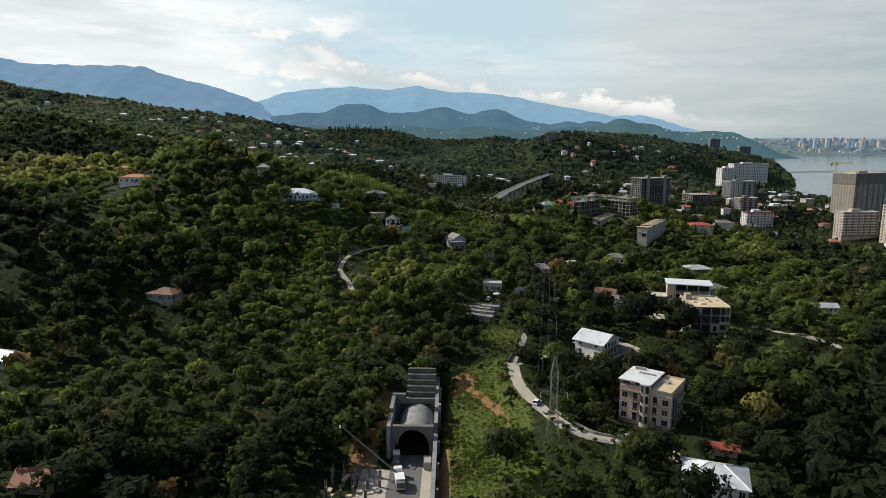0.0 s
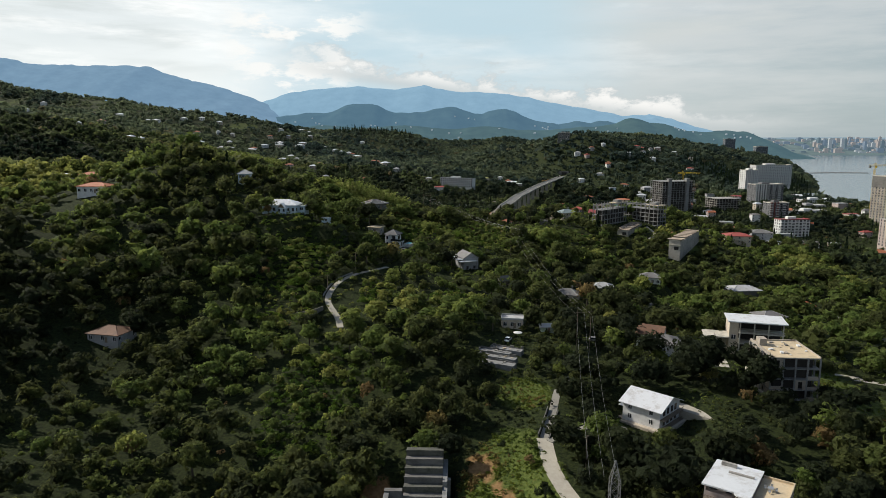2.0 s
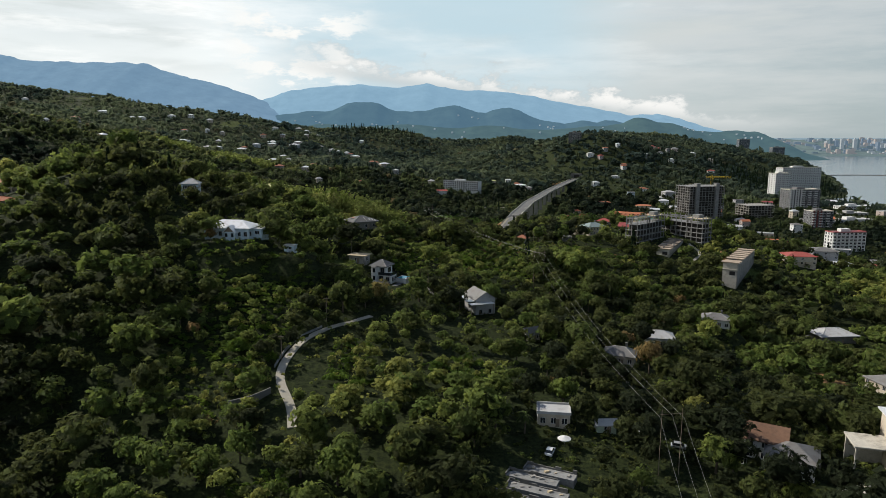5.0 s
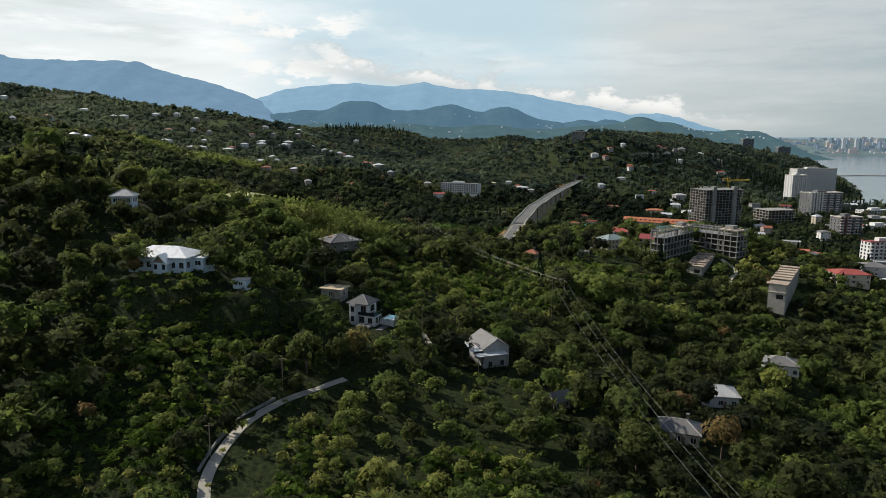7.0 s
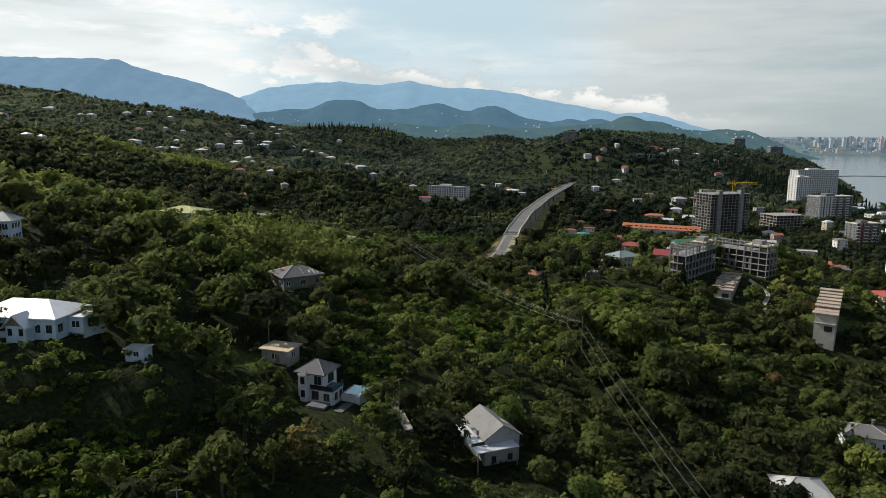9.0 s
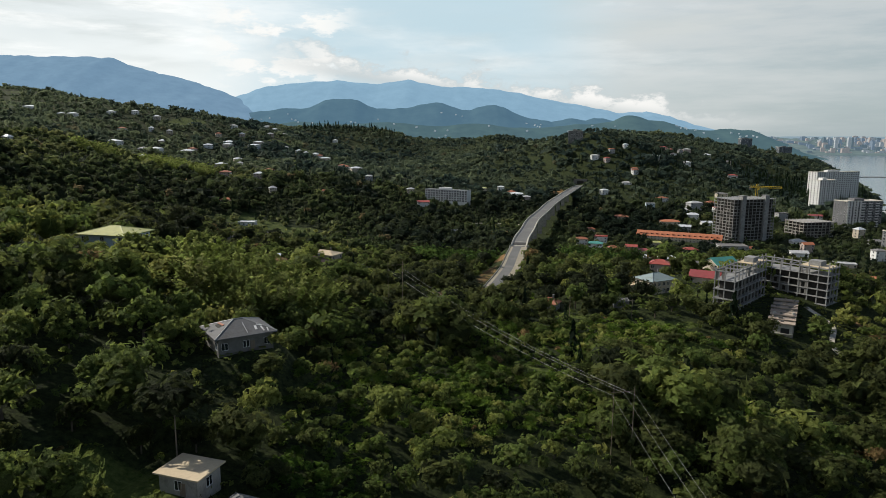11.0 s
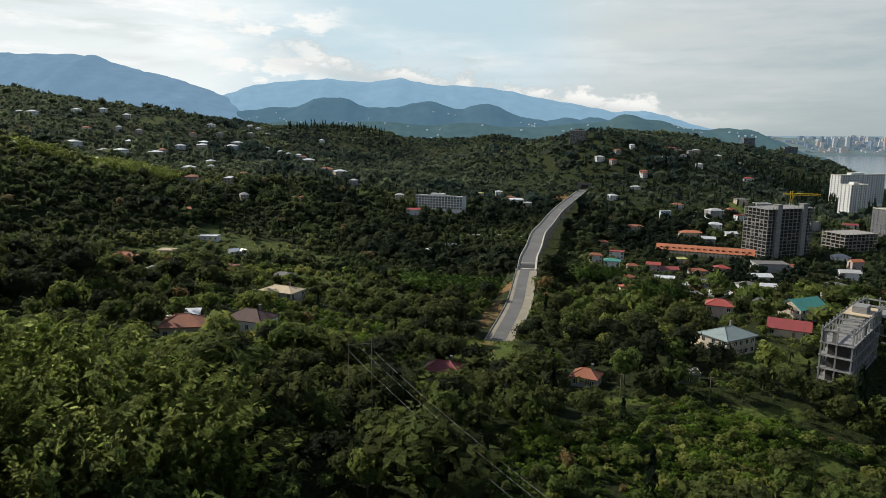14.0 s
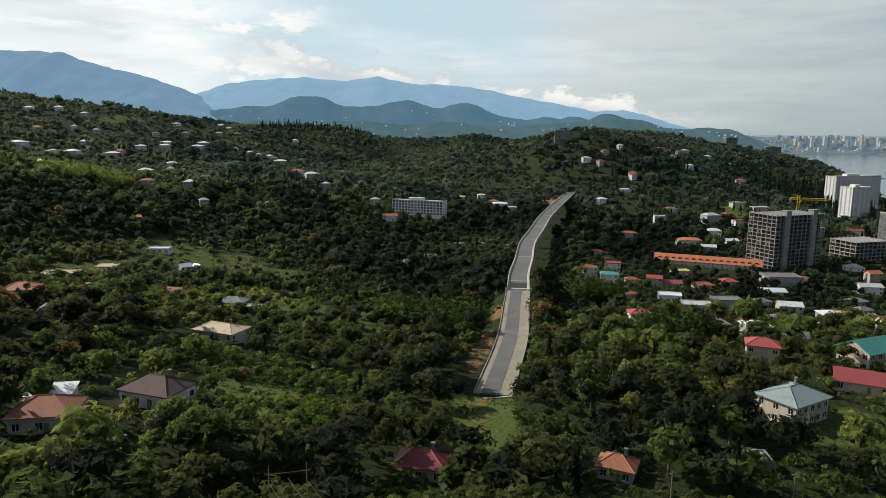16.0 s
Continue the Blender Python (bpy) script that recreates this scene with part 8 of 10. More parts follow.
        for u in (-0.25, 0.25):
            for v in (-0.25, 0.25):
                beam(bm, (u, v, hgt * 0.55), (u, v, hgt), 0.05)
        part("rebar", bm, WOOD_POST, p)
    for k in range(16):
        x, y = CUT_X - 23 + r.uniform(0, 16), 166 + r.uniform(-8, 14)
        b = tagged(thing("formwork_stack", x, y, CUT_Z, r.uniform(0, 90)), "stack of pale boards and rubble in the yard", "boards", "stacks in the works yard")
        local_box("boards", b, r.choice([CONCRETE_PALE, ROOF_TAN, CONCRETE]), [(-r.uniform(0.8, 1.8), r.uniform(0.8, 1.8), -0.6, 0.6, 0, r.uniform(0.3, 1.0))])


tunnel()
PAINTS = {"white": surface("white_car_paint", (0.75, 0.75, 0.75), rough=0.25, vary=0.03, bump=0, spec=0.5), "silver": surface("silver_car_paint", (0.42, 0.44, 0.46), rough=0.25, metal=0.4, vary=0.03, bump=0),
          "red": surface("red_car_paint", (0.45, 0.03, 0.03), rough=0.3, vary=0.03, bump=0, spec=0.5), "blue": surface("blue_car_paint", (0.06, 0.12, 0.30), rough=0.3, vary=0.03, bump=0, spec=0.5)}
TYRE = surface("tyre_rubber", (0.025, 0.025, 0.025), vary=0.1, bump=0)


def wheel_part(parent, x, y, r, wdt=0.22):
    bm = bmesh.new()
    beam(bm, (0, -wdt / 2, 0), (0, wdt / 2, 0), r, 12)
    ob = part("wheel", bm, TYRE, parent)
    ob.matrix_basis = pose(x, y, r)
    bm = bmesh.new()
    beam(bm, (0, -wdt / 2 - 0.01, 0), (0, wdt / 2 + 0.01, 0), r * 0.55, 8)
    part("rim", bm, STEEL, ob)


def car(label, x, y, z, rot, paint, van=False):
    e = tagged(thing("car", x, y, z, rot), label, "car")
    L, W, hb, ht = (4.3, 1.75, 0.85, 1.45) if not van else (5.2, 1.95, 1.1, 2.2)
    bm = bmesh.new()
    prof = [(-L / 2, 0.3), (-L / 2, hb - 0.08), (-L / 2 + 0.3, hb), (-L * 0.22, hb), (-L * 0.22, hb), (L * 0.24, hb), (L / 2 - 0.15, hb - 0.12), (L / 2, 0.55), (L / 2, 0.3)]
    rows = [[bm.verts.new((px, s * W / 2, pz)) for px, pz in prof] for s in (-1, 1)]
    for i in range(len(prof)):
        j = (i + 1) % len(prof)
        bm.faces.new((rows[0][i], rows[0][j], rows[1][j], rows[1][i]))
    bm.faces.new(rows[0][::-1]), bm.faces.new(rows[1])
    part("body", bm, PAINTS[paint], e)
    bm = bmesh.new()
    lo = [bm.verts.new((px, py, hb + 0.004)) for px, py in ((-L * 0.42, -W * 0.47), (L * 0.25, -W * 0.47), (L * 0.25, W * 0.47), (-L * 0.42, W * 0.47))]
    up = [bm.verts.new((px, py, ht)) for px, py in ((-L * 0.32, -W * 0.4), (L * 0.08, -W * 0.4), (L * 0.08, W * 0.4), (-L * 0.32, W * 0.4))]
    for i in range(4):
        j = (i + 1) % 4
        bm.faces.new((lo[i], lo[j], up[j], up[i]))
    part("windows", bm, GLASS_DARK, e)
    local_box("roof", e, PAINTS[paint], [(-L * 0.33, L * 0.09, -W * 0.41, W * 0.41, ht + 0.002, ht + 0.05)])
    for px in (-L * 0.31, L * 0.31):
        for py in (-W / 2 + 0.1, W / 2 - 0.1):
            wheel_part(e, px, py, 0.32)
    OPEN.append((x, y - 2, 4, 6, 0, 1))
    return e


car("white car parked at the lane's edge", 27.5, 203, 21.1, 60, "white")
car("silver car parked on the lane", 51, 180.5, 20.0, -10, "silver")
car("white car parked beside the small house", 17.5, 306, at_ground(17.5, 306) + 0.05, 70, "white")
car("white car under the trees", 45, 321, at_ground(45, 321) + 0.05, 10, "white")
car("silver car by the lane", 52, 316, at_ground(52, 316) + 0.05, -15, "silver")
car("dark silver car in a garden drive", -66, 606, at_ground(-66, 606) + 0.05, 80, "silver")
car("red car beside the white-roofed house", 80, 152, at_ground(80, 152) + 0.05, 20, "red")


def crane_truck():
    e = tagged(thing("mobile_crane", -14.2, 177, CUT_Z + 0.06, 100), "white mobile crane with its long boom raised", "crane")
    local_box("chassis", e, STEEL, [(-5, 5, -1.25, 1.25, 0.7, 1.3)])
    local_box("cab", e, PAINTS["white"], [(3.2, 4.9, -1.2, 1.2, 1.31, 2.9)])
    local_box("superstructure", e, PAINTS["white"], [(-3.2, 0.8, -1.3, 1.3, 1.31, 3.0)])
    local_box("counterweight", e, CONCRETE_DARK, [(-4.6, -3.22, -1.2, 1.2, 1.4, 2.6)])
    local_box("cab_window", e, GLASS_DARK, [(4.905, 4.93, -1.0, 1.0, 1.9, 2.7)])
    for x in (-3.8, -2.4, 1.8, 3.6):
        for y in (-1.1, 1.1):
            wheel_part(e, x, y, 0.55, 0.4)
    bm = bmesh.new()
    inv = e.matrix_basis.inverted()
    a, b = inv @ Vector((-14.6, 177.5, 10.3)), inv @ Vector((-32, 185, 21.3))
    beam(bm, a, b, 0.3, 6, 0.16)
    part("boom", bm, CONCRETE_DARK, e, "dark grey telescopic boom")
    bm = bmesh.new()
    beam(bm, b, b + Vector((0, 0, -0.9)), 0.3, 6)
    part("boom_head", bm, PAINTS["white"], e)
    t = tagged(thing("lorry", -16.0, 189.5, CUT_Z + 0.06, 95), "small white lorry parked by the tunnel mouth", "lorry")
    local_box("cab", t, PAINTS["white"], [(1.6, 3.0, -1.05, 1.05, 0.6, 2.6)])
    local_box("load_bed", t, CONCRETE_DARK, [(-3.0, 1.5, -1.1, 1.1, 0.75, 1.7)])
    for x in (-2.0, 2.1):
        for y in (-0.95, 0.95):
            wheel_part(t, x, y, 0.45, 0.3)
    g = tagged(thing("site_container", -6.6, 187, CUT_Z + 0.1, 92), "grey site container beside the tunnel mouth", "container")
    local_box("box", g, GREY_WALL, [(-2.2, 2.2, -1.1, 1.1, 0, 2.4)])
    local_box("door", g, CONCRETE_DARK, [(-0.5, 0.5, -1.14, -1.11, 0.1, 2.1)])


crane_truck()


def foundations():
    z = at_ground(13, 292)
    e = tagged(thing("foundation_slabs", 13, 292, z, -24), "ruined low concrete foundation platforms in a clearing", "foundation")
    r = random.Random(9)
    for x0, x1, y0, y1, t in ((-8, 8.5, -8, -4.4, 0.2), (-6.5, 7.5, -3.4, -0.4, 0.9), (-8, 4, 0.6, 3.6, 1.3), (-5, 7, 4.4, 7.6, 1.5)):
        local_box("slab", e, CONCRETE_MID, [(x0, x1, y0, y1, -4, t)])
        x = x0
        while x < x1 - 0.6:
            step = r.uniform(1.2, 3.0)
            local_box("broken_wall", e, CONCRETE_DARK, [(x, min(x1, x + step) - 0.06, y1 - 0.3, y1 - 0.02, t + 0.004, t + r.uniform(0.15, 1.1))])
            x += step
        for k in range(6):
            a = r.uniform(0.25, 0.8)
            local_box("debris", e, r.choice([CONCRETE, CONCRETE_DARK, ROOF_TAN]), [(-a, a, -a * 0.5, a * 0.5, 0, r.uniform(0.1, 0.4))]).matrix_basis = pose(r.uniform(x0 + 1, x1 - 1), r.uniform(y0 + 0.6, y1 - 1), t, 0, 0, r.uniform(0, 90))
        local_box("kerb", e, CONCRETE_DARK, [(x0, x0 + 0.3, y0 + 0.01, y1 - 0.4, t + 0.004, t + 0.5)])
    OPEN.append((13, 290, 13, 12, -20, 1))
    OPEN.append((16, 306, 9, 7, 0, 1))


def parasol(x, y):
    e = tagged(thing("parasol", x, y, at_ground(x, y)), "round white garden parasol on a thin pole", "parasol")
    bm = bmesh.new()
    beam(bm, (0, 0, -0.3), (0, 0, 2.5), 0.04, 8)
    part("pole", bm, STEEL, e)
    bm = bmesh.new()
    rim = [bm.verts.new((1.7 * math.cos(a), 1.7 * math.sin(a), 2.1)) for a in [math.pi * k / 6 for k in range(12)]]
    low = [bm.verts.new((v.co.x, v.co.y, 1.95)) for v in rim]
    tip = bm.verts.new((0, 0, 2.65))
    for k in range(12):
        m = (k + 1) % 12
        bm.faces.new((rim[k], rim[m], tip)), bm.faces.new((low[k], low[m], rim[m], rim[k]))
    part("canopy", bm, WHITE, e)


def palm(x, y, h, label):
    """A palm: a tapered trunk and a head of arching fronds, each a folded strip."""
    e = tagged(thing("palm_tree", x, y, at_ground(x, y)), label, "palm", "palms in the gardens")
    bm = bmesh.new()
    beam(bm, (0, 0, -0.5), (0.1, 0, h), 0.24, 8, 0.16)
    part("trunk", bm, BARK, e)
    r = random.Random(int(x * 10))
    for k in range(16):
        a, lift, L = k * 2.4, r.uniform(0.15, 1.0), r.uniform(2.0, 2.9)
        bm = bmesh.new()
        rows = []
        for i in range(6):
            u = i / 5
            d, z, wd = L * u, h + lift * L * u - 1.0 * L * u * u, 0.42 * math.sin(math.pi * (0.12 + 0.85 * u))
            c, sn = math.cos(a), math.sin(a)
            rows.append([bm.verts.new((d * c - s * wd * sn, d * sn + s * wd * c, z - abs(s) * 0.18)) for s in (-1, 0, 1)])
        for p, q in zip(rows, rows[1:]):
            bm.faces.new((p[0], p[1], q[1], q[0])), bm.faces.new((p[1], p[2], q[2], q[1]))
        part("frond", bm, LEAF_INNER, e)
    OPEN.append((x, y - 1, 3, 4, 0, 1))


parasol(21.5, 310)
palm(12.0, 314, 5.0, "palm tree beside the small white house")
palm(108, 634, 4.0, "palm tree in the garden of the beige house")
foundations()


# ---------------------------------------------------------------- power line
def pylon(x, y, top, wide=3.6):
    z = at_ground(x, y)
    e = tagged(thing("pylon", x, y, z), "grey lattice steel power pylon with cross arms", "pylon")
    H = top - z
    neck = H * 0.83

    def half(h):
        """Half the width of the shaft at a height: a spread foot, a straight shaft, a pointed head."""
        if h > neck:
            return 0.95 + (0.06 - 0.95) * (h - neck) / (H - neck)
        return 0.95 + (wide / 2 - 0.95) * max(0.0, 1 - h / (H * 0.45))

    marks = [H * 0.45 * k / 4 for k in range(4)] + [H * 0.45 + (neck - H * 0.45) * k / 5 for k in range(6)] + [H * 0.91, H]
    for s in ((-1, -1), (1, -1), (1, 1), (-1, 1)):
        bm = bmesh.new()
        for za, zb in zip([-1] + marks[1:-1], marks[1:]):
            ra, rb = half(max(za, 0)), half(zb)
            beam(bm, (s[0] * ra, s[1] * ra, za), (s[0] * rb, s[1] * rb, zb), 0.075)
        part("leg", bm, TOWER_STEEL, e)
    for za, zb in zip(marks, marks[1:]):
        ra, rb = half(za), half(zb)
        bm = bmesh.new()
        for sx, sy, tx, ty in ((-1, -1, 1, -1), (1, -1, 1, 1), (1, 1, -1, 1), (-1, 1, -1, -1)):
            beam(bm, (sx * ra, sy * ra, za), (tx * rb, ty * rb, zb), 0.035)
            beam(bm, (tx * ra, ty * ra, za), (sx * rb, sy * rb, zb), 0.035)
            beam(bm, (sx * rb, sy * rb, zb), (tx * rb, ty * rb, zb), 0.035)
        part("brace", bm, TOWER_STEEL, e)["kind"] = "stuff"
    for s in (-1, 1):
        zz, reach = H * 0.57, 3.9
        bm = bmesh.new()
        for v in (-0.95, 0.95):
            beam(bm, (s * 0.95, v, zz), (s * reach, 0, zz), 0.06)
            beam(bm, (s * 0.95, v, zz + 1.7), (s * reach, 0, zz), 0.045)
            for k in (1, 2):
                f = k / 3
                beam(bm, (s * (0.95 + (reach - 0.95) * f), v * (1 - f), zz), (s * (0.95 + (reach - 0.95) * f), v * (1 - f), zz + 1.7 * (1 - f)), 0.035)
        arm = part("cross_arm", bm, TOWER_STEEL, e)
        bm = bmesh.new()
        for k in range(6):
            beam(bm, (s * reach, 0, zz - 0.2 - 0.24 * k), (s * reach, 0, zz - 0.36 - 0.24 * k), 0.13, 8)
        beam(bm, (s * reach, 0, zz), (s * reach, 0, zz - 1.7), 0.03, 5)
        part("insulator", bm, CABLE, arm, "string of pale insulator discs")
    OPEN.append((x, y, 4, 4, 0, 1))


def wires(points, offsets, sag):
    for off in offsets:
        cu = bmesh.new()
        for a, b in zip(points, points[1:]):
            a, b = Vector(a) + Vector((off, 0, -0.2 * abs(off))), Vector(b) + Vector((off, 0, -0.2 * abs(off)))
            prev = a
            for k in range(1, 25):
                t = k / 24
                p = a.lerp(b, t) - Vector((0, 0, 4 * sag * t * (1 - t) * (b - a).length / 150))
                beam(cu, prev, p, 0.022, 3)
                prev = p
        tagged(link_mesh("power_line", cu, CABLE), "thin grey power cable sagging between pylons", "cable", "power cables")


pylon(29.8, 184.5, 43)


def twin_pole(x, y, top):
    """Two slender posts with a cross bar that carry the cables over the valley."""
    z = at_ground(x, y)
    e = tagged(thing("twin_pole", x, y, z, 12), "slender twin power poles standing in the wood", "pole", "twin power poles")
    for s in (-2.6, 2.6):
        bm = bmesh.new()
        beam(bm, (s, 0, -1), (s, 0, top - z), 0.10, 6, 0.06)
        part("post", bm, WOOD_POST, e)
    bm = bmesh.new()
    beam(bm, (-3.2, 0, top - z - 1.2), (3.2, 0, top - z - 1.2), 0.05)
    part("cross_bar", bm, WOOD_POST, e)


twin_pole(45, 302, 43)
twin_pole(34, 482, 49.5)
twin_pole(-25.5, 568.5, 62)
LINE = [(28.3, 187.3, 38), (45, 302, 41.5), (34, 482, 48), (-25.5, 568.5, 60)]
wires(LINE, (-2.8, 0.0, 2.8), 3.5)


def utility_pole(x, y, h, rot=0.0):
    e = tagged(thing("utility_pole", x, y, at_ground(x, y), rot), "thin weathered utility pole with a cross bar", "pole", "utility poles")
    bm = bmesh.new()
    beam(bm, (0, 0, -1), (0, 0, h), 0.14, 6, 0.1)
    part("post", bm, WOOD_POST, e)
    bm = bmesh.new()
    box(bm, -0.9, 0.9, -0.06, 0.06, h - 0.5, h - 0.35)
    part("cross_bar", bm, WOOD_POST, e)


for x, y, h in ((-18, 420, 10), (-50, 372, 9), (-52, 437, 11), (44, 604, 9), (86, 628, 9), (70, 605, 8), (-58, 344, 8), (32, 224, 9), (44, 190, 8)):
    utility_pole(x, y, h, (x * 7) % 60)


def tower_crane(x, y, z, h, reach, rot):
    e = tagged(thing("tower_crane", x, y, z, rot), "yellow tower crane beside the unfinished tower", "crane")
    for name, a, b in (("mast", (0, 0, 0), (0, 0, h)), ("jib", (-reach * 0.3, 0, h - 3), (reach, 0, h - 3))):
        bm = bmesh.new()
        a, b = Vector(a), Vector(b)
        n = 14
        side = (Vector((1, 0, 0)), Vector((0, 1, 0))) if name == "mast" else (Vector((0, 1, 0)), Vector((0, 0, 1)))
        for u in (-1, 1):
            for v in (-1, 1):
                o = side[0] * u * 0.8 + side[1] * v * 0.8
                beam(bm, a + o, b + o, 0.16)
        for k in range(n):
            p, q = a.lerp(b, k / n), a.lerp(b, (k + 1) / n)
            for u in (-1, 1):
                beam(bm, p + side[0] * u * 0.8 - side[1] * 0.8, q + side[0] * u * 0.8 + side[1] * 0.8, 0.1)
        part(name, bm, CRANE_YELLOW, e)
    local_box("counterweight", e, CONCRETE_DARK, [(-reach * 0.3, -reach * 0.3 + 2, -0.8, 0.8, h - 6, h - 3)])
    local_box("cab", e, CRANE_YELLOW, [(0.9, 2.4, -0.8, 0.8, h - 6, h - 3.8)])


CRANE_YELLOW = surface("yellow_crane_paint", (0.55, 0.38, 0.03), rough=0.5, vary=0.1, bump=0)
tower_crane(322, 1048, 0, 56, 24, -20)
tower_crane(508, 905, 0, 74, 26, 10)


# ---------------------------------------------------------------- the far city across the bay
def city_rise(y):
    """The plain under the far city climbs gently inland."""
    return 2.5 + 82 * max(0.0, (y - 4380) / 460)


def far_city():
    r = random.Random(12)
    # haze over the city is put into pale facades that give off bluish light
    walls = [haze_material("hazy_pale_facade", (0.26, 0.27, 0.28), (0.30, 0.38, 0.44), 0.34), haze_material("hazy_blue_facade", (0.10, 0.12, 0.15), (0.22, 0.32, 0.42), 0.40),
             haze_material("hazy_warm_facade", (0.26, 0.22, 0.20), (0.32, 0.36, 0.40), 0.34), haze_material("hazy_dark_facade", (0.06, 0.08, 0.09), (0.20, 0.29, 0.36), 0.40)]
    shapes = []
    for k in range(8):
        bm = bmesh.new()
        w, d = r.uniform(11, 18), r.uniform(12, 20)
        box(bm, -w / 2, w / 2, -d / 2, d / 2, -0.3, 1)
        box(bm, -w / 4, w / 5, -d / 4, d / 4, 1.001, 1.09)
        me = bpy.data.meshes.new("far_tower")
        bm.to_mesh(me)
        bm.free()
        me.materials.append(walls[k % 4])
        shapes.append(me)
    for k in range(285):
        tall = k % 9 == 0
        x = r.uniform(2350, 3150) if tall else r.triangular(1560, 3250, 2800)
        y = r.uniform(4460, 4640) if tall else 4390 + 440 * r.uniform(0, 1) ** 1.3
        h = r.uniform(38, 66) if tall else r.choice([7, 9, 12, 15, 20, 26]) * (1.0 if x > 2200 else 0.7)
        wide = r.uniform(0.9, 1.5) if tall else r.uniform(1.1, 2.8)
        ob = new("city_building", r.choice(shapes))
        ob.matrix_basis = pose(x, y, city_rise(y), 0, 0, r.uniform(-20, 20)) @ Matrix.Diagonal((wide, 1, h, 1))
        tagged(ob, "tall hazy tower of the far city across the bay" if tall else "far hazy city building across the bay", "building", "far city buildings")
    bm = bmesh.new()
    xs = [1380 + 90 * i for i in range(23)]
    ys = [4340, 4372, 4400, 4500, 4600, 4700, 4800, 4865]
    rows = [[bm.verts.new((x, y + (r.uniform(-14, 14) if 4350 < y < 4420 else 0), -9.5 if y < 4350 else city_rise(y) + (r.uniform(-5, 5) if y > 4450 else 0))) for x in xs] for y in ys]
    for a, b in zip(rows, rows[1:]):
        for i in range(len(xs) - 1):
            bm.faces.new((a[i], a[i + 1], b[i + 1], b[i]))
    # the plain under the city carries its haze as painted emission
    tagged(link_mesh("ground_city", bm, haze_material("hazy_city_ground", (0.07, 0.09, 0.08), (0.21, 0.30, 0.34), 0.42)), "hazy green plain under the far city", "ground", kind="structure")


far_city()
bm = bmesh.new()
sweep(bm, [Vector(p) for p in ((1000, 2160, SEA), (1080, 2210, SEA), (1180, 2240, SEA), (1290, 2236, SEA))], [(-9, -2), (9, -2), (5, 1.6), (-5, 1.6)])
tagged(link_mesh("breakwater", bm, CONCRETE_DARK), "long dark stone breakwater in the bay", "breakwater")


# ---------------------------------------------------------------- woods
RNG = np.random.default_rng(7)


def crown_template(n, card, rx, rz, lumps, seed, droop=0.0):
    """Quads of leaf clumps over a lumpy crown round the origin, about one unit in radius."""
    r = np.random.default_rng(seed)
    centres = r.normal(size=(lumps, 3))
    centres /= np.linalg.norm(centres, axis=1)[:, None]
    centres *= r.uniform(0.35, 0.75, (lumps, 1))
    centres[:, 2] = np.abs(centres[:, 2]) * 0.9 - 0.15
    sizes = r.uniform(0.32, 0.62, lumps)
    which = r.integers(0, lumps, n)
    d = r.normal(size=(n, 3))
    d[:, 2] = np.abs(d[:, 2]) * 1.1 - 0.45
    d /= np.linalg.norm(d, axis=1)[:, None]
    p = centres[which] + d * sizes[which][:, None] * r.uniform(0.75, 1.08, (n, 1))
    nrm = d + r.normal(size=(n, 3)) * 0.55
    nrm[:, 2] += 0.25
    nrm /= np.linalg.norm(nrm, axis=1)[:, None]
    a = np.cross(nrm, r.normal(size=(n, 3)))
    a /= np.linalg.norm(a, axis=1)[:, None]
    b = np.cross(nrm, a)
    s = card * r.uniform(0.6, 1.4, (n, 1))
    q = r.uniform(0.5, 1.25, (n, 4, 1))
    bend = nrm * s * 0.22
    corners = np.stack([-a * s * 1.25 - bend, -b * s * 0.8 + bend * 0.4, a * s * 1.25 - bend, b * s * 0.8 + bend * 0.4], 1) * q
    v = p[:, None, :] + corners
    v *= (rx, rx, rz)
    soft = d * 0.75 + p * 0.6 + nrm * 0.65
    soft /= np.linalg.norm(soft, axis=1)[:, None]
    return np.concatenate([v.reshape(-1, 3), np.repeat(soft, 4, 0)], 1)


def core_template(seed, rx, rz):
    """A lumpy inner mass of 20 triangles, written as quads with a doubled corner left out."""
    bm = bmesh.new()
    bmesh.ops.create_icosphere(bm, subdivisions=1, radius=0.62)
    r = np.random.default_rng(seed)
    v = np.array([p.co[:] for p in bm.verts]) * r.uniform(0.75, 1.15, (len(bm.verts), 1)) * (rx, rx, rz)
    f = np.array([[q.index for q in t.verts] for t in bm.faces])
    bm.free()
    return v, f


def soft_normals(me, normals):
    """Leaf clumps are lit as the rounded mass that they belong to."""
    me.polygons.foreach_set("use_smooth", np.ones(len(me.polygons), dtype=bool))
    a = me.attributes.new("custom_normal", "FLOAT_VECTOR", "POINT")
    a.data.foreach_set("vector", np.asarray(normals, np.float32).ravel())


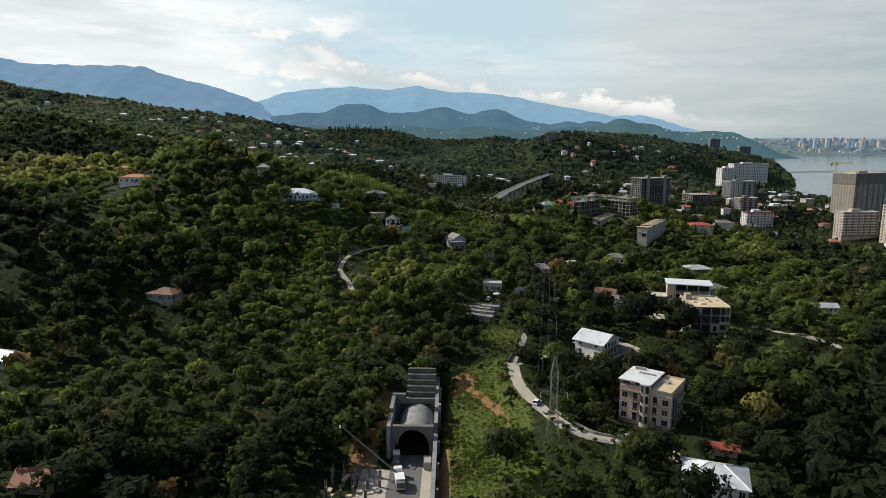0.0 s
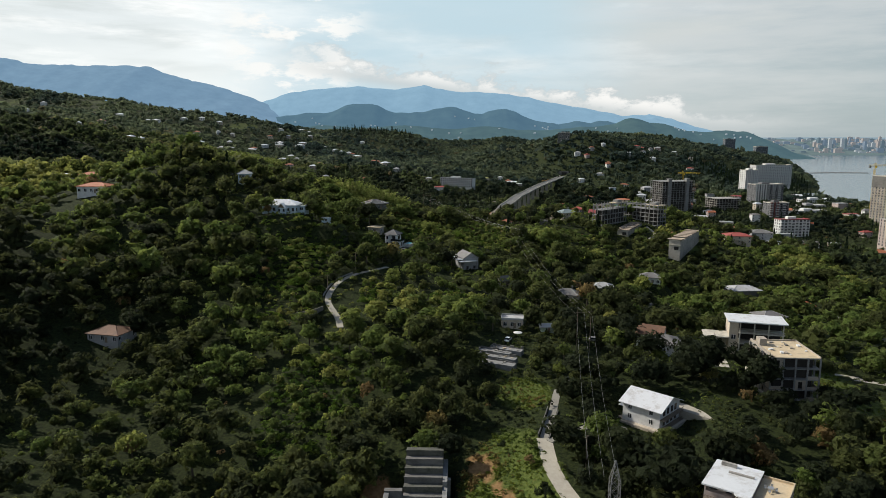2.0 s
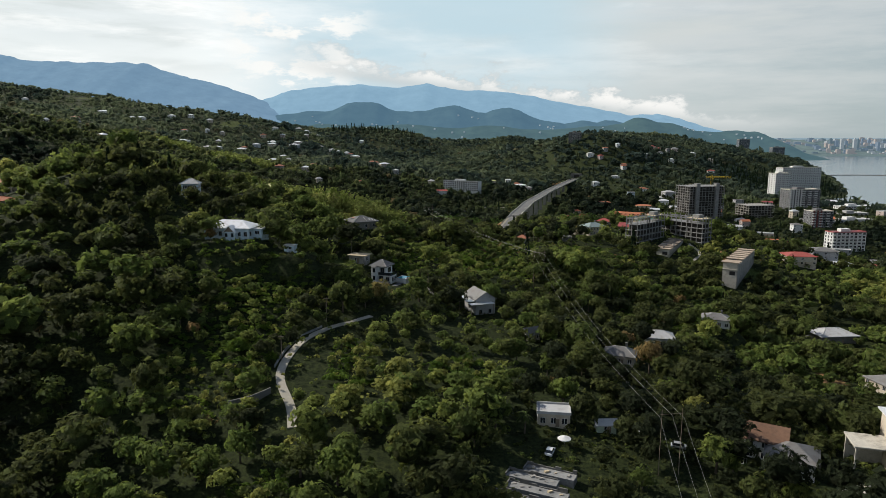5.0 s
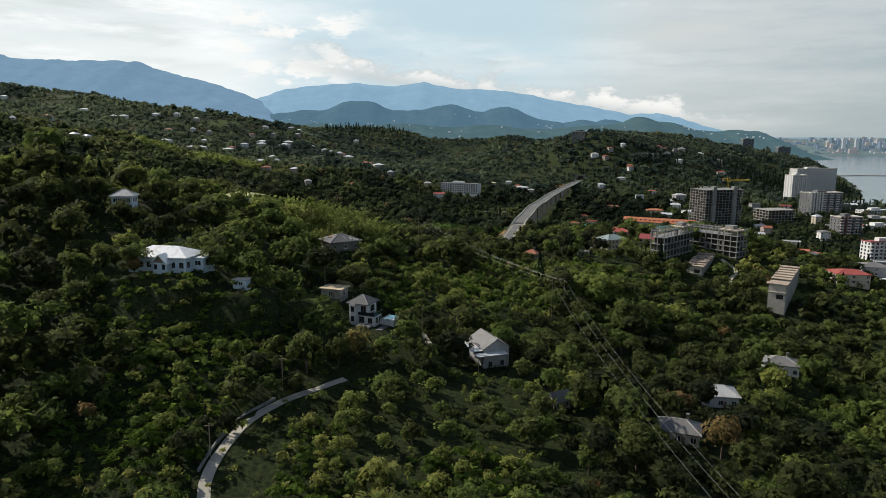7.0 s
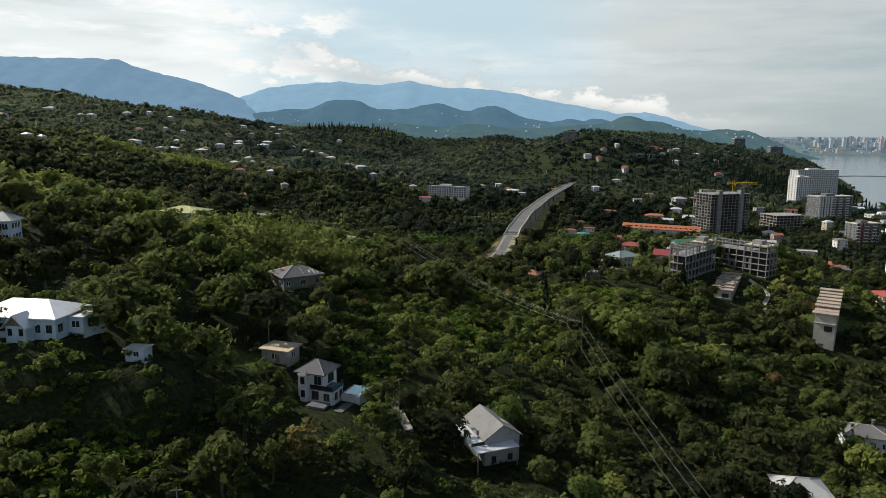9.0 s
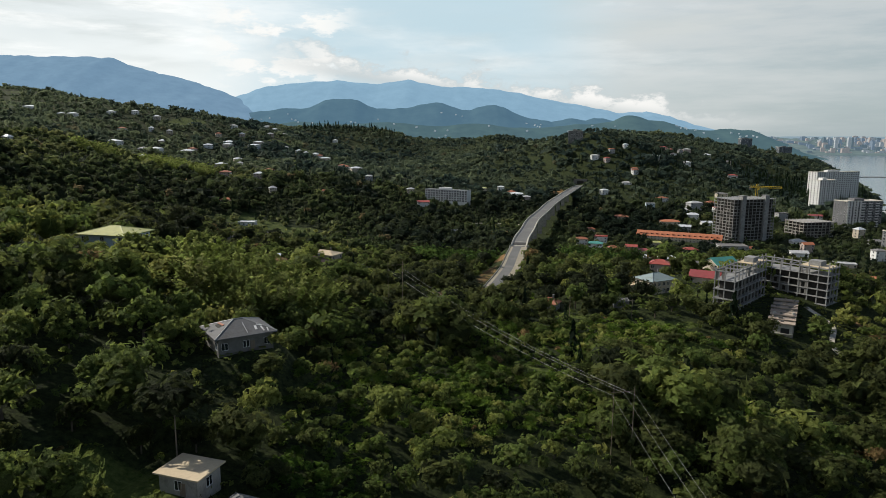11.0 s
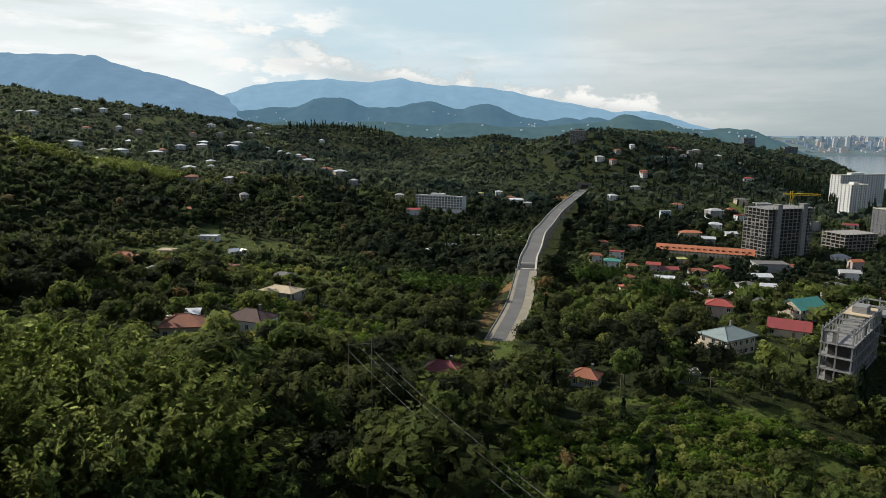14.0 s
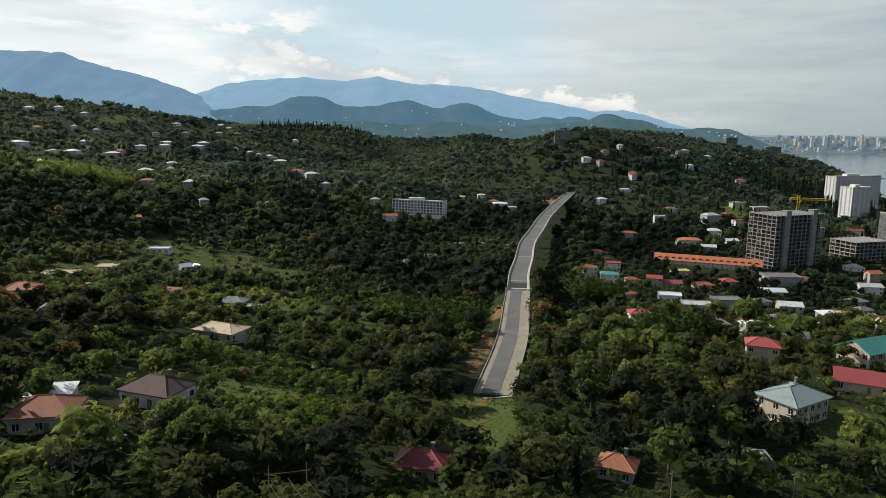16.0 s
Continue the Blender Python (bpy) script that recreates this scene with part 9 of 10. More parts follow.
def grow(name, label, spots, radius, height, templates, mat, core=True, tint=None, squash=0.85, trunks=False, lean=0.0):
    """One mesh of many crowns: spots (n, 3) are where the trees stand, height the crown's middle over the ground."""
    n = len(spots)
    if n == 0:
        return
    tint = RNG.uniform(0, 1, n) ** 1.3 if tint is None else tint
    turn = RNG.uniform(0, 2 * math.pi, n)
    pick = RNG.integers(0, len(templates), n)
    vs, ns, tints = [], [], []
    c, s = np.cos(turn), np.sin(turn)
    stretch = RNG.uniform(0.8, 1.3, n)
    for k, tpl in enumerate(templates):
        sel = np.nonzero(pick == k)[0]
        if not len(sel):
            continue
        x = tpl[None, :, 0] * c[sel, None] - tpl[None, :, 1] * s[sel, None]
        y = tpl[None, :, 0] * s[sel, None] + tpl[None, :, 1] * c[sel, None]
        z = np.repeat(tpl[None, :, 2], len(sel), 0) * (squash * stretch[sel])[:, None]
        v = np.stack([x, y, z], -1) * radius[sel][:, None, None]
        v = v + spots[sel][:, None, :]
        v[..., 2] += height[sel][:, None]
        vs.append(v.reshape(-1, 3))
        nx = tpl[None, :, 3] * c[sel, None] - tpl[None, :, 4] * s[sel, None]
        ny = tpl[None, :, 3] * s[sel, None] + tpl[None, :, 4] * c[sel, None]
        ns.append(np.stack([nx, ny, np.repeat(tpl[None, :, 5], len(sel), 0)], -1).reshape(-1, 3))
        tints.append(np.repeat(tint[sel], len(tpl) // 4))
    v = np.concatenate(vs)
    f = np.arange(len(v)).reshape(-1, 4)
    me = big_mesh(name, v, f, mat, [("tint", "FACE", np.concatenate(tints))])
    soft_normals(me, np.concatenate(ns))
    ob = tagged(new(name, me), label, "trees", kind="stuff")
    if core:
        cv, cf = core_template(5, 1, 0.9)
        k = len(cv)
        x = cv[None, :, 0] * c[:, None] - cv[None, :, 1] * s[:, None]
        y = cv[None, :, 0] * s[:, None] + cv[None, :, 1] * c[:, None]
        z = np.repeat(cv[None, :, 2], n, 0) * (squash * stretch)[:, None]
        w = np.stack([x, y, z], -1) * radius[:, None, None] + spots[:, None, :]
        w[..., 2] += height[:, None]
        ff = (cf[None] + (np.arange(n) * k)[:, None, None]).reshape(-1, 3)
        # the halved tint paints shade into the middle of each crown
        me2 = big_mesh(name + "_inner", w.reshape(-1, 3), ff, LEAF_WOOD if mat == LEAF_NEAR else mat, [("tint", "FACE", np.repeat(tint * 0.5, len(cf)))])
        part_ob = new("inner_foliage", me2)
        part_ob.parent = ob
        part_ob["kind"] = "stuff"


def scatter(x0, x1, y0, y1, step):
    """A jittered grid of places."""
    gx, gy = np.meshgrid(np.arange(x0, x1, step), np.arange(y0, y1, step))
    p = np.stack([gx.ravel(), gy.ravel()], 1) + RNG.uniform(-0.5, 0.5, (gx.size, 2)) * step
    return p


def openness(x, y):
    return patch(x, y, OPEN)


def in_sight(x, y, pad):
    """Only ground that the flight can look over: a widening strip ahead of the first camera place."""
    return (np.abs(x + 4) < 0.72 * np.maximum(y + 10, 0) + pad) & (y > 95)


TPL_NEAR = [crown_template(215, 0.155, 1, 1, 12, 100 + i) for i in range(7)]
TPL_MID = [crown_template(64, 0.27, 1, 1, 9, 200 + i) for i in range(7)]
TPL_FAR = [crown_template(26, 0.44, 1, 1, 6, 300 + i) for i in range(6)]
TPL_DOT = [crown_template(7, 0.75, 1, 1, 4, 400 + i) for i in range(6)]
TPL_SCRUB = [crown_template(9, 0.62, 1, 1, 5, 540 + i) for i in range(6)]
TPL_BUSH = [crown_template(19, 0.40, 1, 1, 6, 500 + i) for i in range(6)]


def spire_template(n, seed):
    """A narrow evergreen spire, one unit wide and six high."""
    r = np.random.default_rng(seed)
    h = r.uniform(0, 1, n) ** 0.8
    rad = (1 - h) ** 0.75 * r.uniform(0.75, 1.05, n) * (0.55 + 0.45 * np.minimum(1, h * 6))
    a = r.uniform(0, 2 * math.pi, n)
    p = np.stack([np.cos(a) * rad, np.sin(a) * rad, h * 6], 1)
    out = np.stack([np.cos(a), np.sin(a), np.full(n, 0.5)], 1) + r.normal(size=(n, 3)) * 0.3
    out /= np.linalg.norm(out, axis=1)[:, None]
    u = np.cross(out, (0, 0, 1.0))
    u /= np.linalg.norm(u, axis=1)[:, None]
    w = np.cross(out, u)
    s = r.uniform(0.28, 0.6, (n, 1))
    v = p[:, None, :] + np.stack([-u * s * 0.7, -w * s * 1.5, u * s * 0.7, w * s * 1.5], 1)
    return np.concatenate([v.reshape(-1, 3), np.repeat(out, 4, 0)], 1)


def plume_template(n, seed, wide=1.0):
    """A leaning bamboo clump: arching plumes of narrow leaves."""
    r = np.random.default_rng(seed)
    stems = 7
    lean = r.normal(size=(stems, 2)) * 0.68
    k = r.integers(0, stems, n)
    h = r.uniform(0.15, 1, n)
    p = np.stack([lean[k, 0] * (0.3 + h ** 2 * 1.1), lean[k, 1] * (0.3 + h ** 2 * 1.1), h * 1.9 - 0.9], 1) + r.normal(size=(n, 3)) * 0.12 * (1.25 - h)[:, None]
    d = np.stack([lean[k, 0] + r.normal(0, 0.35, n), lean[k, 1] + r.normal(0, 0.35, n), r.uniform(-0.5, 0.6, n)], 1)
    d /= np.linalg.norm(d, axis=1)[:, None]
    u = np.cross(d, r.normal(size=(n, 3)))
    u /= np.linalg.norm(u, axis=1)[:, None]
    s = r.uniform(0.055, 0.115, (n, 1)) * wide
    v = p[:, None, :] + np.stack([-d * s * 1.6, -u * s * 0.55, d * s * 1.6, u * s * 0.55], 1)
    soft = p * (0.8, 0.8, 0.4) + d * 0.3 + (-0.15, 0, 0.6)
    soft /= np.linalg.norm(soft, axis=1)[:, None]
    return np.concatenate([v.reshape(-1, 3), np.repeat(soft, 4, 0)], 1)


TPL_SPIRE = [spire_template(46, 600 + i) for i in range(4)]
TPL_PLUME = [plume_template(330, 700 + i) for i in range(6)]
TPL_PLUME_FAR = [plume_template(80, 720 + i, 2.1) for i in range(5)]
BAMBOO = [(-64, 514, 15, 14, 0, 1), (-48, 522, 9, 10, 0, 1), (-72, 532, 15, 14, 0, 1), (-56, 538, 12, 14, 0, 1), (0, 800, 26, 26, 0, 1), (-337, 1165, 46, 34, 0, 1), (-420, 1130, 30, 22, 0, 1), (96, 735, 14, 12, 0, 1), (112, 905, 18, 14, 0, 1)]


TOWN = [(205, 840, 90, 110, 0, 1), (190, 985, 75, 70, 0, 1), (330, 900, 90, 130, 0, 1), (450, 1020, 110, 120, 0, 1), (420, 760, 110, 110, 0, 1)]


# stands of dark evergreen broadleaf trees, and slopes whose shade is put into the tint
SHADY = [(10, 930, 120, 130, 0, 0.8), (160, 1250, 160, 160, 0, 0.8), (-60, 760, 70, 40, 0, 0.6), (330, 1500, 160, 160, 0, 0.9), (560, 1500, 120, 160, 0, 1), (-75, 215, 45, 45, 0, 1), (-150, 280, 60, 50, 0, 1), (40, 330, 40, 35, 0, 1), (-30, 420, 22, 30, 0, 0.8), (-45, 395, 20, 22, 0, 0.7), (150, 410, 100, 95, 0, 0.8), (-165, 445, 105, 60, 0, 1), (-60, 250, 90, 70, 0, 0.35), (170, 560, 50, 40, 0, 0.6)]
# the western hillsides; stronger sunlight on them is put into a paler leaf tint
SUNNY = [(-330, 640, 170, 260, 0, 1), (-190, 830, 130, 200, 0, 1), (-520, 1200, 330, 420, 0, 1), (-1300, 1900, 700, 700, 0, 1)]
# slopes overgrown with climbers and scrub, where few trees stand high
LOW = [(-76, 336, 17, 20, 0, 1), (-34, 640, 20, 22, 0, 1), (-8, 596, 14, 10, 0, 1), (-48, 262, 15, 30, 0, 1), (-78, 196, 20, 15, 0, 1), (-73, 362, 14, 18, 0, 1), (-84, 384, 18, 16, 0, 1), (-60, 386, 10, 14, 0, 1), (-36, 345, 9, 16, 0, 1), (0, 346, 18, 10, 0, 1), (-30, 455, 10, 34, 8, 1), (-14, 508, 22, 24, 0, 1), (-12, 484, 18, 14, 0, 1), (14, 508, 22, 22, 0, 1),
       (20, 545, 22, 30, 0, 1), (52, 578, 20, 26, 0, 1), (78, 530, 18, 20, 0, 1), (-58, 675, 44, 9, 0, 1), (-60, 692, 40, 8, 0, 1), (60, 598, 24, 9, -12, 1), (86, 580, 22, 13, -20, 1), (20, 645, 16, 12, 0, 1), (92, 470, 18, 16, 0, 1)]


def woods(name, label, p, templates, rmin, rmax, core=True, keep=0.5, thin=0.0, tall=1.0, tint_up=0.0, power=1.6, grassy=0.2, mat=None):
    x, y = p[:, 0], p[:, 1]
    z = ground_height(x, y)
    ok = in_sight(x, y, 25) & (openness(x, y) < keep) & (z > SEA + 1.5) & (patch(x, y, BAMBOO) < 0.5) & (RNG.uniform(0, 1, len(x)) >= thin)
    ok &= ~((patch(x, y, GRASSY) > 0.5) & (RNG.uniform(0, 1, len(x)) > grassy))
    ok &= ~((patch(x, y, TOWN) > 0.5) & (RNG.uniform(0, 1, len(x)) < 0.2))
    ok &= ~(RNG.uniform(0, 1, len(x)) < 0.8 * meadow(x, y))
    x, y, z = x[ok], y[ok], z[ok]
    fine = noise2(x, y, 0.05, 8.1)
    grove = noise2(x, y, 0.0075, 11.3) + 0.5 * noise2(x, y, 0.02, 6.1)
    clump = noise2(x, y, 0.022, 5.7)
    r = (rmin + (rmax - rmin) * RNG.uniform(0, 1, len(x)) ** power) * (1 + 0.3 * fine)
    tint = 0.31 - 0.08 * smooth(350, 290, y) + tint_up + 0.55 * noise2(x, y, 0.014, 3.3) + 0.65 * grove + 0.3 * fine + RNG.normal(0, 0.13, len(x))
    # leaf tint drops and rises by place, painting in shade and sunlight
    tint = tint * (1 - 0.5 * patch(x, y, SHADY)) + 0.2 * patch(x, y, LOW) + 0.36 * patch(x, y, SUNNY) + 0.15 * smooth(350, 420, y) * smooth(600, 540, y) * smooth(170, 90, x)
    tint = np.clip(tint, 0, 0.94)
    tint = np.where(RNG.uniform(0, 1, len(x)) < 0.012, 1.0, tint)
    r = np.where(patch(x, y, TOWN) > 0.5, np.minimum(r, 3.3), r)
    r = r * (1 + 0.5 * np.clip(clump, -0.7, 0.7)) * (1 - 0.35 * np.clip(grove, -0.6, 0.6))
    r = np.where(patch(x, y, LOW) > 0.5, np.minimum(r, 2.3), r)
    r = r * (1 - 0.16 * smooth(570, 640, y) * smooth(1000, 800, y))
    hgt = r * RNG.uniform(0.7, 1.5, len(x)) * tall
    grow(name, label, np.stack([x, y, z], 1), r, hgt, templates, mat or LEAF_WOOD, core, tint)


def zone(p, lo, hi):
    """Split places by how far ahead or aside of the flight line they lie."""
    d = np.hypot(np.maximum(np.abs(p[:, 0] + 4) - 40, 0) * 0.9, np.maximum(p[:, 1] - 640, 0))
    return p[(d >= lo) & (d < hi)]


def one_tree(variant, seed):
    """A tree with a tapered trunk, limbs and a crown of leaf clumps; built once, then copied."""
    r = random.Random(seed)
    e = tagged(thing("tree", 0, 0, -500), "broad green deciduous tree with a dense uneven crown", "tree", "trees along the valley")
    bm = bmesh.new()
    beam(bm, (0, 0, -1), (0.1, 0, 3.2), 0.28, 7, 0.2)
    for k in range(5):
        a = k * 1.26 + r.uniform(-0.3, 0.3)
        beam(bm, (0.05, 0, 2.2 + 0.3 * k), (math.cos(a) * 2.0, math.sin(a) * 2.0, 4.2 + 0.4 * k), 0.13, 5, 0.05)
    part("trunk", bm, BARK, e)
    tpl = crown_template(400, 0.145, 1, 1, 12, seed)
    v = tpl[:, :3] * 3.9 + np.array((0, 0, 4.6))
    me = big_mesh("crown", v, np.arange(len(v)).reshape(-1, 4), LEAF_TREE)
    soft_normals(me, tpl[:, 3:])
    crown = new("crown", me)
    crown.parent = e
    # inner mass in the darker greens, as painted crown shade
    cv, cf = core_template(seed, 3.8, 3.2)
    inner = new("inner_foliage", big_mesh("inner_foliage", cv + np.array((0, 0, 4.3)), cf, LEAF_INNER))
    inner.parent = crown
    return e


def single_trees(count):
    protos = [one_tree(k, 900 + k) for k in range(6)]
    p = scatter(-110, 110, 170, 700, 11.0)
    z = ground_height(p[:, 0], p[:, 1])
    ok = (openness(p[:, 0], p[:, 1]) < 0.5) & (patch(p[:, 0], p[:, 1], BAMBOO) < 0.5) & (patch(p[:, 0], p[:, 1], GRASSY) < 0.5) & (patch(p[:, 0], p[:, 1], LOW) < 0.4) & in_sight(p[:, 0], p[:, 1], 0)
    p, z = p[ok], z[ok]
    pick = RNG.permutation(len(p))[:count]
    for i, k in enumerate(pick):
        s = 0.62 + 0.75 * RNG.uniform() ** 1.5
        src = protos[i % len(protos)]
        m = pose(p[k, 0], p[k, 1], z[k] - 0.2, 0, 0, float(RNG.uniform(0, 360)))
        if i < len(protos):
            src.matrix_basis = m
            ob = src
        else:
            ob = copy_thing(src, m)
        ob.scale = (s, s, s * float(RNG.uniform(0.85, 1.25)))
        TAKEN.append((p[k, 0], p[k, 1], 2.6 * s, 2.6 * s, 0, 1))


TAKEN = []
single_trees(250)
base = scatter(-620, 620, 95, 1150, 8.0)
big = scatter(-620, 620, 95, 1150, 18)
near_taken = zone(base, 0, 75)
near_taken = near_taken[patch(near_taken[:, 0], near_taken[:, 1], TAKEN) < 0.5]
woods("broadleaf_wood", "dense mixed green broadleaf trees on the slopes", near_taken, TPL_NEAR, 2.9, 6.3, thin=0.10, mat=LEAF_NEAR)
woods("broadleaf_wood", "dense mixed green broadleaf trees further off", zone(base, 75, 230), TPL_MID, 3.0, 6.4, thin=0.08, mat=LEAF_NEAR)
woods("tall_trees", "taller dark crowns standing over the wood", zone(big, 0, 230), TPL_NEAR, 4.0, 6.2, thin=0.35, tall=1.25, tint_up=-0.22, power=1.0, mat=LEAF_NEAR)
woods("undergrowth_bushes", "bright green bushes and climbers in the gaps of the wood", zone(scatter(-330, 330, 95, 900, 5.2), 0, 130), TPL_BUSH, 0.9, 2.2, core=False, keep=0.85, thin=0.12, tint_up=0.16, grassy=0.7, mat=LEAF_NEAR)
woods("undergrowth_bushes", "low scrub between the houses and gardens of the valley", zone(scatter(-330, 400, 560, 1010, 5.0), 90, 380), TPL_SCRUB, 1.1, 2.3, core=False, keep=0.85, thin=0.1, tall=0.6, tint_up=0.04, grassy=0.5, mat=LEAF_NEAR)
mid = scatter(-1000, 1000, 95, 1500, 8.2)
woods("distant_wood", "mixed green woods between scattered houses", zone(mid, 230, 640), TPL_FAR, 3.0, 6.6, thin=0.06, tall=0.9, tint_up=0.02, mat=LEAF_MIDDLE_HAZED)
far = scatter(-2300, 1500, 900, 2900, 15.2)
woods("far_wood", "far wooded hillsides", zone(far, 640, 2600), TPL_DOT, 4.0, 8.0, core=False, tall=0.55, mat=LEAF_FAR_HAZED)


def outer_wood():
    """The wood goes on beside and behind the start of the flight."""
    p = scatter(-460, 460, -220, 600, 13)
    x, y = p[:, 0], p[:, 1]
    z = ground_height(x, y)
    ok = ~in_sight(x, y, 25) & (z > SEA + 1.5) & (openness(x, y) < 0.5) & ~((np.abs(x + 14) < 18) & (y > 90))
    x, y, z = x[ok], y[ok], z[ok]
    r = RNG.uniform(4.0, 7.0, len(x))
    grow("outer_wood", "green broadleaf wood beside the valley", np.stack([x, y, z], 1), r, r * 0.6, TPL_DOT, LEAF_MIDDLE_HAZED, False, np.clip(RNG.normal(0.4, 0.2, len(x)), 0, 0.94))


outer_wood()


def spires(p, rmin, rmax, label):
    x, y = p[:, 0], p[:, 1]
    z = ground_height(x, y)
    ok = (openness(x, y) < 0.4) & in_sight(x, y, 0) & (z > SEA + 2)
    x, y, z = x[ok], y[ok], z[ok]
    r = RNG.uniform(rmin, rmax, len(x))
    grow("cypresses", label, np.stack([x, y, z], 1), r, r * 0, TPL_SPIRE, LEAF_CYPRESS, False, None, 0.95)


spires(scatter(-260, 420, 520, 760, 46), 0.9, 1.5, "dark narrow cypresses in the gardens")
spires(np.concatenate([scatter(-230, 60, 1020, 1330, 21), scatter(210, 460, 1120, 1500, 22), scatter(250, 600, 700, 1000, 30)]), 1.2, 2.2, "dark cypress and fir groves in the valley")
spires(scatter(-420, -150, 2270, 2360, 17), 2.0, 3.2, "row of dark cypresses on a far crest")
spires(scatter(500, 760, 1260, 1620, 14), 1.8, 3.0, "dark shore pines round the hotels")
spires(np.array([(34, 545.0), (41, 596), (38, 700), (26, 610), (60, 610), (-52, 560), (110, 600), (-150, 455), (-162, 450), (-171, 462), (-140, 462), (-158, 470)]), 1.6, 2.4, "tall dark evergreens above the wood")


def bamboo(label, items, step, templates, rmin, rmax, mat=None):
    spots = []
    for x, y, rx, ry, t, k in items:
        q = scatter(x - rx, x + rx, y - ry, y + ry, step)
        spots.append(q[(((q[:, 0] - x) / rx) ** 2 + ((q[:, 1] - y) / ry) ** 2) < 1])
    p = np.concatenate(spots)
    p = p[openness(p[:, 0], p[:, 1]) < 0.6]
    z = ground_height(p[:, 0], p[:, 1])
    r = RNG.uniform(rmin, rmax, len(p))
    grow("bamboo_grove", label, np.stack([p[:, 0], p[:, 1], z], 1), r, r * 1.25, templates, mat or LEAF_BAMBOO, False, None, 1.1)


bamboo("pale feathery bamboo grove on the slope", [b for b in BAMBOO if b[1] < 700], 3.1, TPL_PLUME, 3.4, 6.0)
bamboo("pale bamboo groves on the far hillside", [b for b in BAMBOO if b[1] >= 1000], 4.6, TPL_PLUME_FAR, 3.2, 5.6)
bamboo("green bamboo groves beside the highway", [b for b in BAMBOO if 700 <= b[1] < 1000], 3.6, TPL_PLUME_FAR, 3.0, 5.2, LEAF_VALLEY_BAMBOO)


def climbers():
    """A rolling cover of climbers over the scrub of the low slopes."""
    qs = []
    for x, y, rx, ry, turn, k in LOW:
        q = scatter(x - rx * 1.2, x + rx * 1.2, y - ry * 1.2, y + ry * 1.2, 3.0)
        qs.append(q[patch(q[:, 0], q[:, 1], [(x, y, rx, ry, turn, 1)]) > 0.4])
    p = np.concatenate(qs)
    p = p[(openness(p[:, 0], p[:, 1]) < 0.8) & (patch(p[:, 0], p[:, 1], GRASSY) < 0.8) & (patch(p[:, 0], p[:, 1], BAMBOO) < 0.4)]
    x, y = p[:, 0], p[:, 1]
    z = ground_height(x, y)
    lump = noise2(x, y, 0.09, 2.4)
    r = RNG.uniform(1.1, 2.1, len(x)) * (1 + 0.5 * lump)
    tint = np.clip(0.42 + 0.9 * noise2(x, y, 0.05, 9.3) + RNG.normal(0, 0.16, len(x)), 0, 1)
    tpl = [crown_template(30, 0.30, 1, 0.8, 6, 850 + i) for i in range(5)]
    grow("climbers", "bright green climbers and scrub covering the slopes", np.stack([x, y, z], 1), r, r * (0.35 + 0.8 * np.clip(lump + 0.2, 0, 1)), tpl, LEAF_VINE, False, tint, 0.8)


climbers()


def weeds():
    """Weeds and low shrubs on the open ground round the houses."""
    p = np.concatenate([scatter(-125, 125, 236, 520, 2.3), scatter(-110, 160, 520, 680, 3.0)])
    x, y = p[:, 0], p[:, 1]
    ok = (openness(x, y) > 0.45) & (patch(x, y, GRASSY) < 0.4) & (np.hypot(x + 30, y - 419) > 11) & (np.hypot(x - 13, y - 292) > 11)
    for pts, wide in ((LANE, 4.2), (MIDROAD, 2.6), (EASTROAD, 4.4), (VIADUCT, 11)):
        ok &= road_dist(x, y, pts)[0] > wide
    x, y = x[ok], y[ok]
    r = RNG.uniform(0.55, 1.15, len(x))
    tint = np.clip(0.35 + 0.9 * noise2(x, y, 0.06, 4.3) + RNG.normal(0, 0.15, len(x)), 0, 0.9)
    tpl = [crown_template(12, 0.42, 1, 0.8, 5, 880 + i) for i in range(5)]
    grow("weeds", "low weeds and shrubs on the open ground by the houses", np.stack([x, y, ground_height(x, y)], 1), r, r * 0.25, tpl, LEAF_NEAR, False, tint, 0.8)


weeds()


def terraces():
    """Low rows of shrubs along the terraces of a field."""
    xs, ys = [], []
    for row in range(7):
        y0 = 556 + row * 4.6
        for x in np.arange(8 + row, 36 + row * 0.6, 1.3):
            xs.append(x + RNG.uniform(-0.3, 0.3))
            ys.append(y0 - (x - 20) * 0.22 + RNG.uniform(-0.35, 0.35))
    x, y = np.array(xs), np.array(ys)
    z = ground_height(x, y)
    r = RNG.uniform(0.8, 1.25, len(x))
    tpl = [crown_template(30, 0.3, 1, 0.8, 5, 870 + i) for i in range(4)]
    grow("terrace_shrubs", "rows of bright green shrubs on field terraces", np.stack([x, y, z], 1), r, r * 0.6, tpl, LEAF_VINE, False, RNG.uniform(0.3, 0.8, len(x)), 0.9)


terraces()


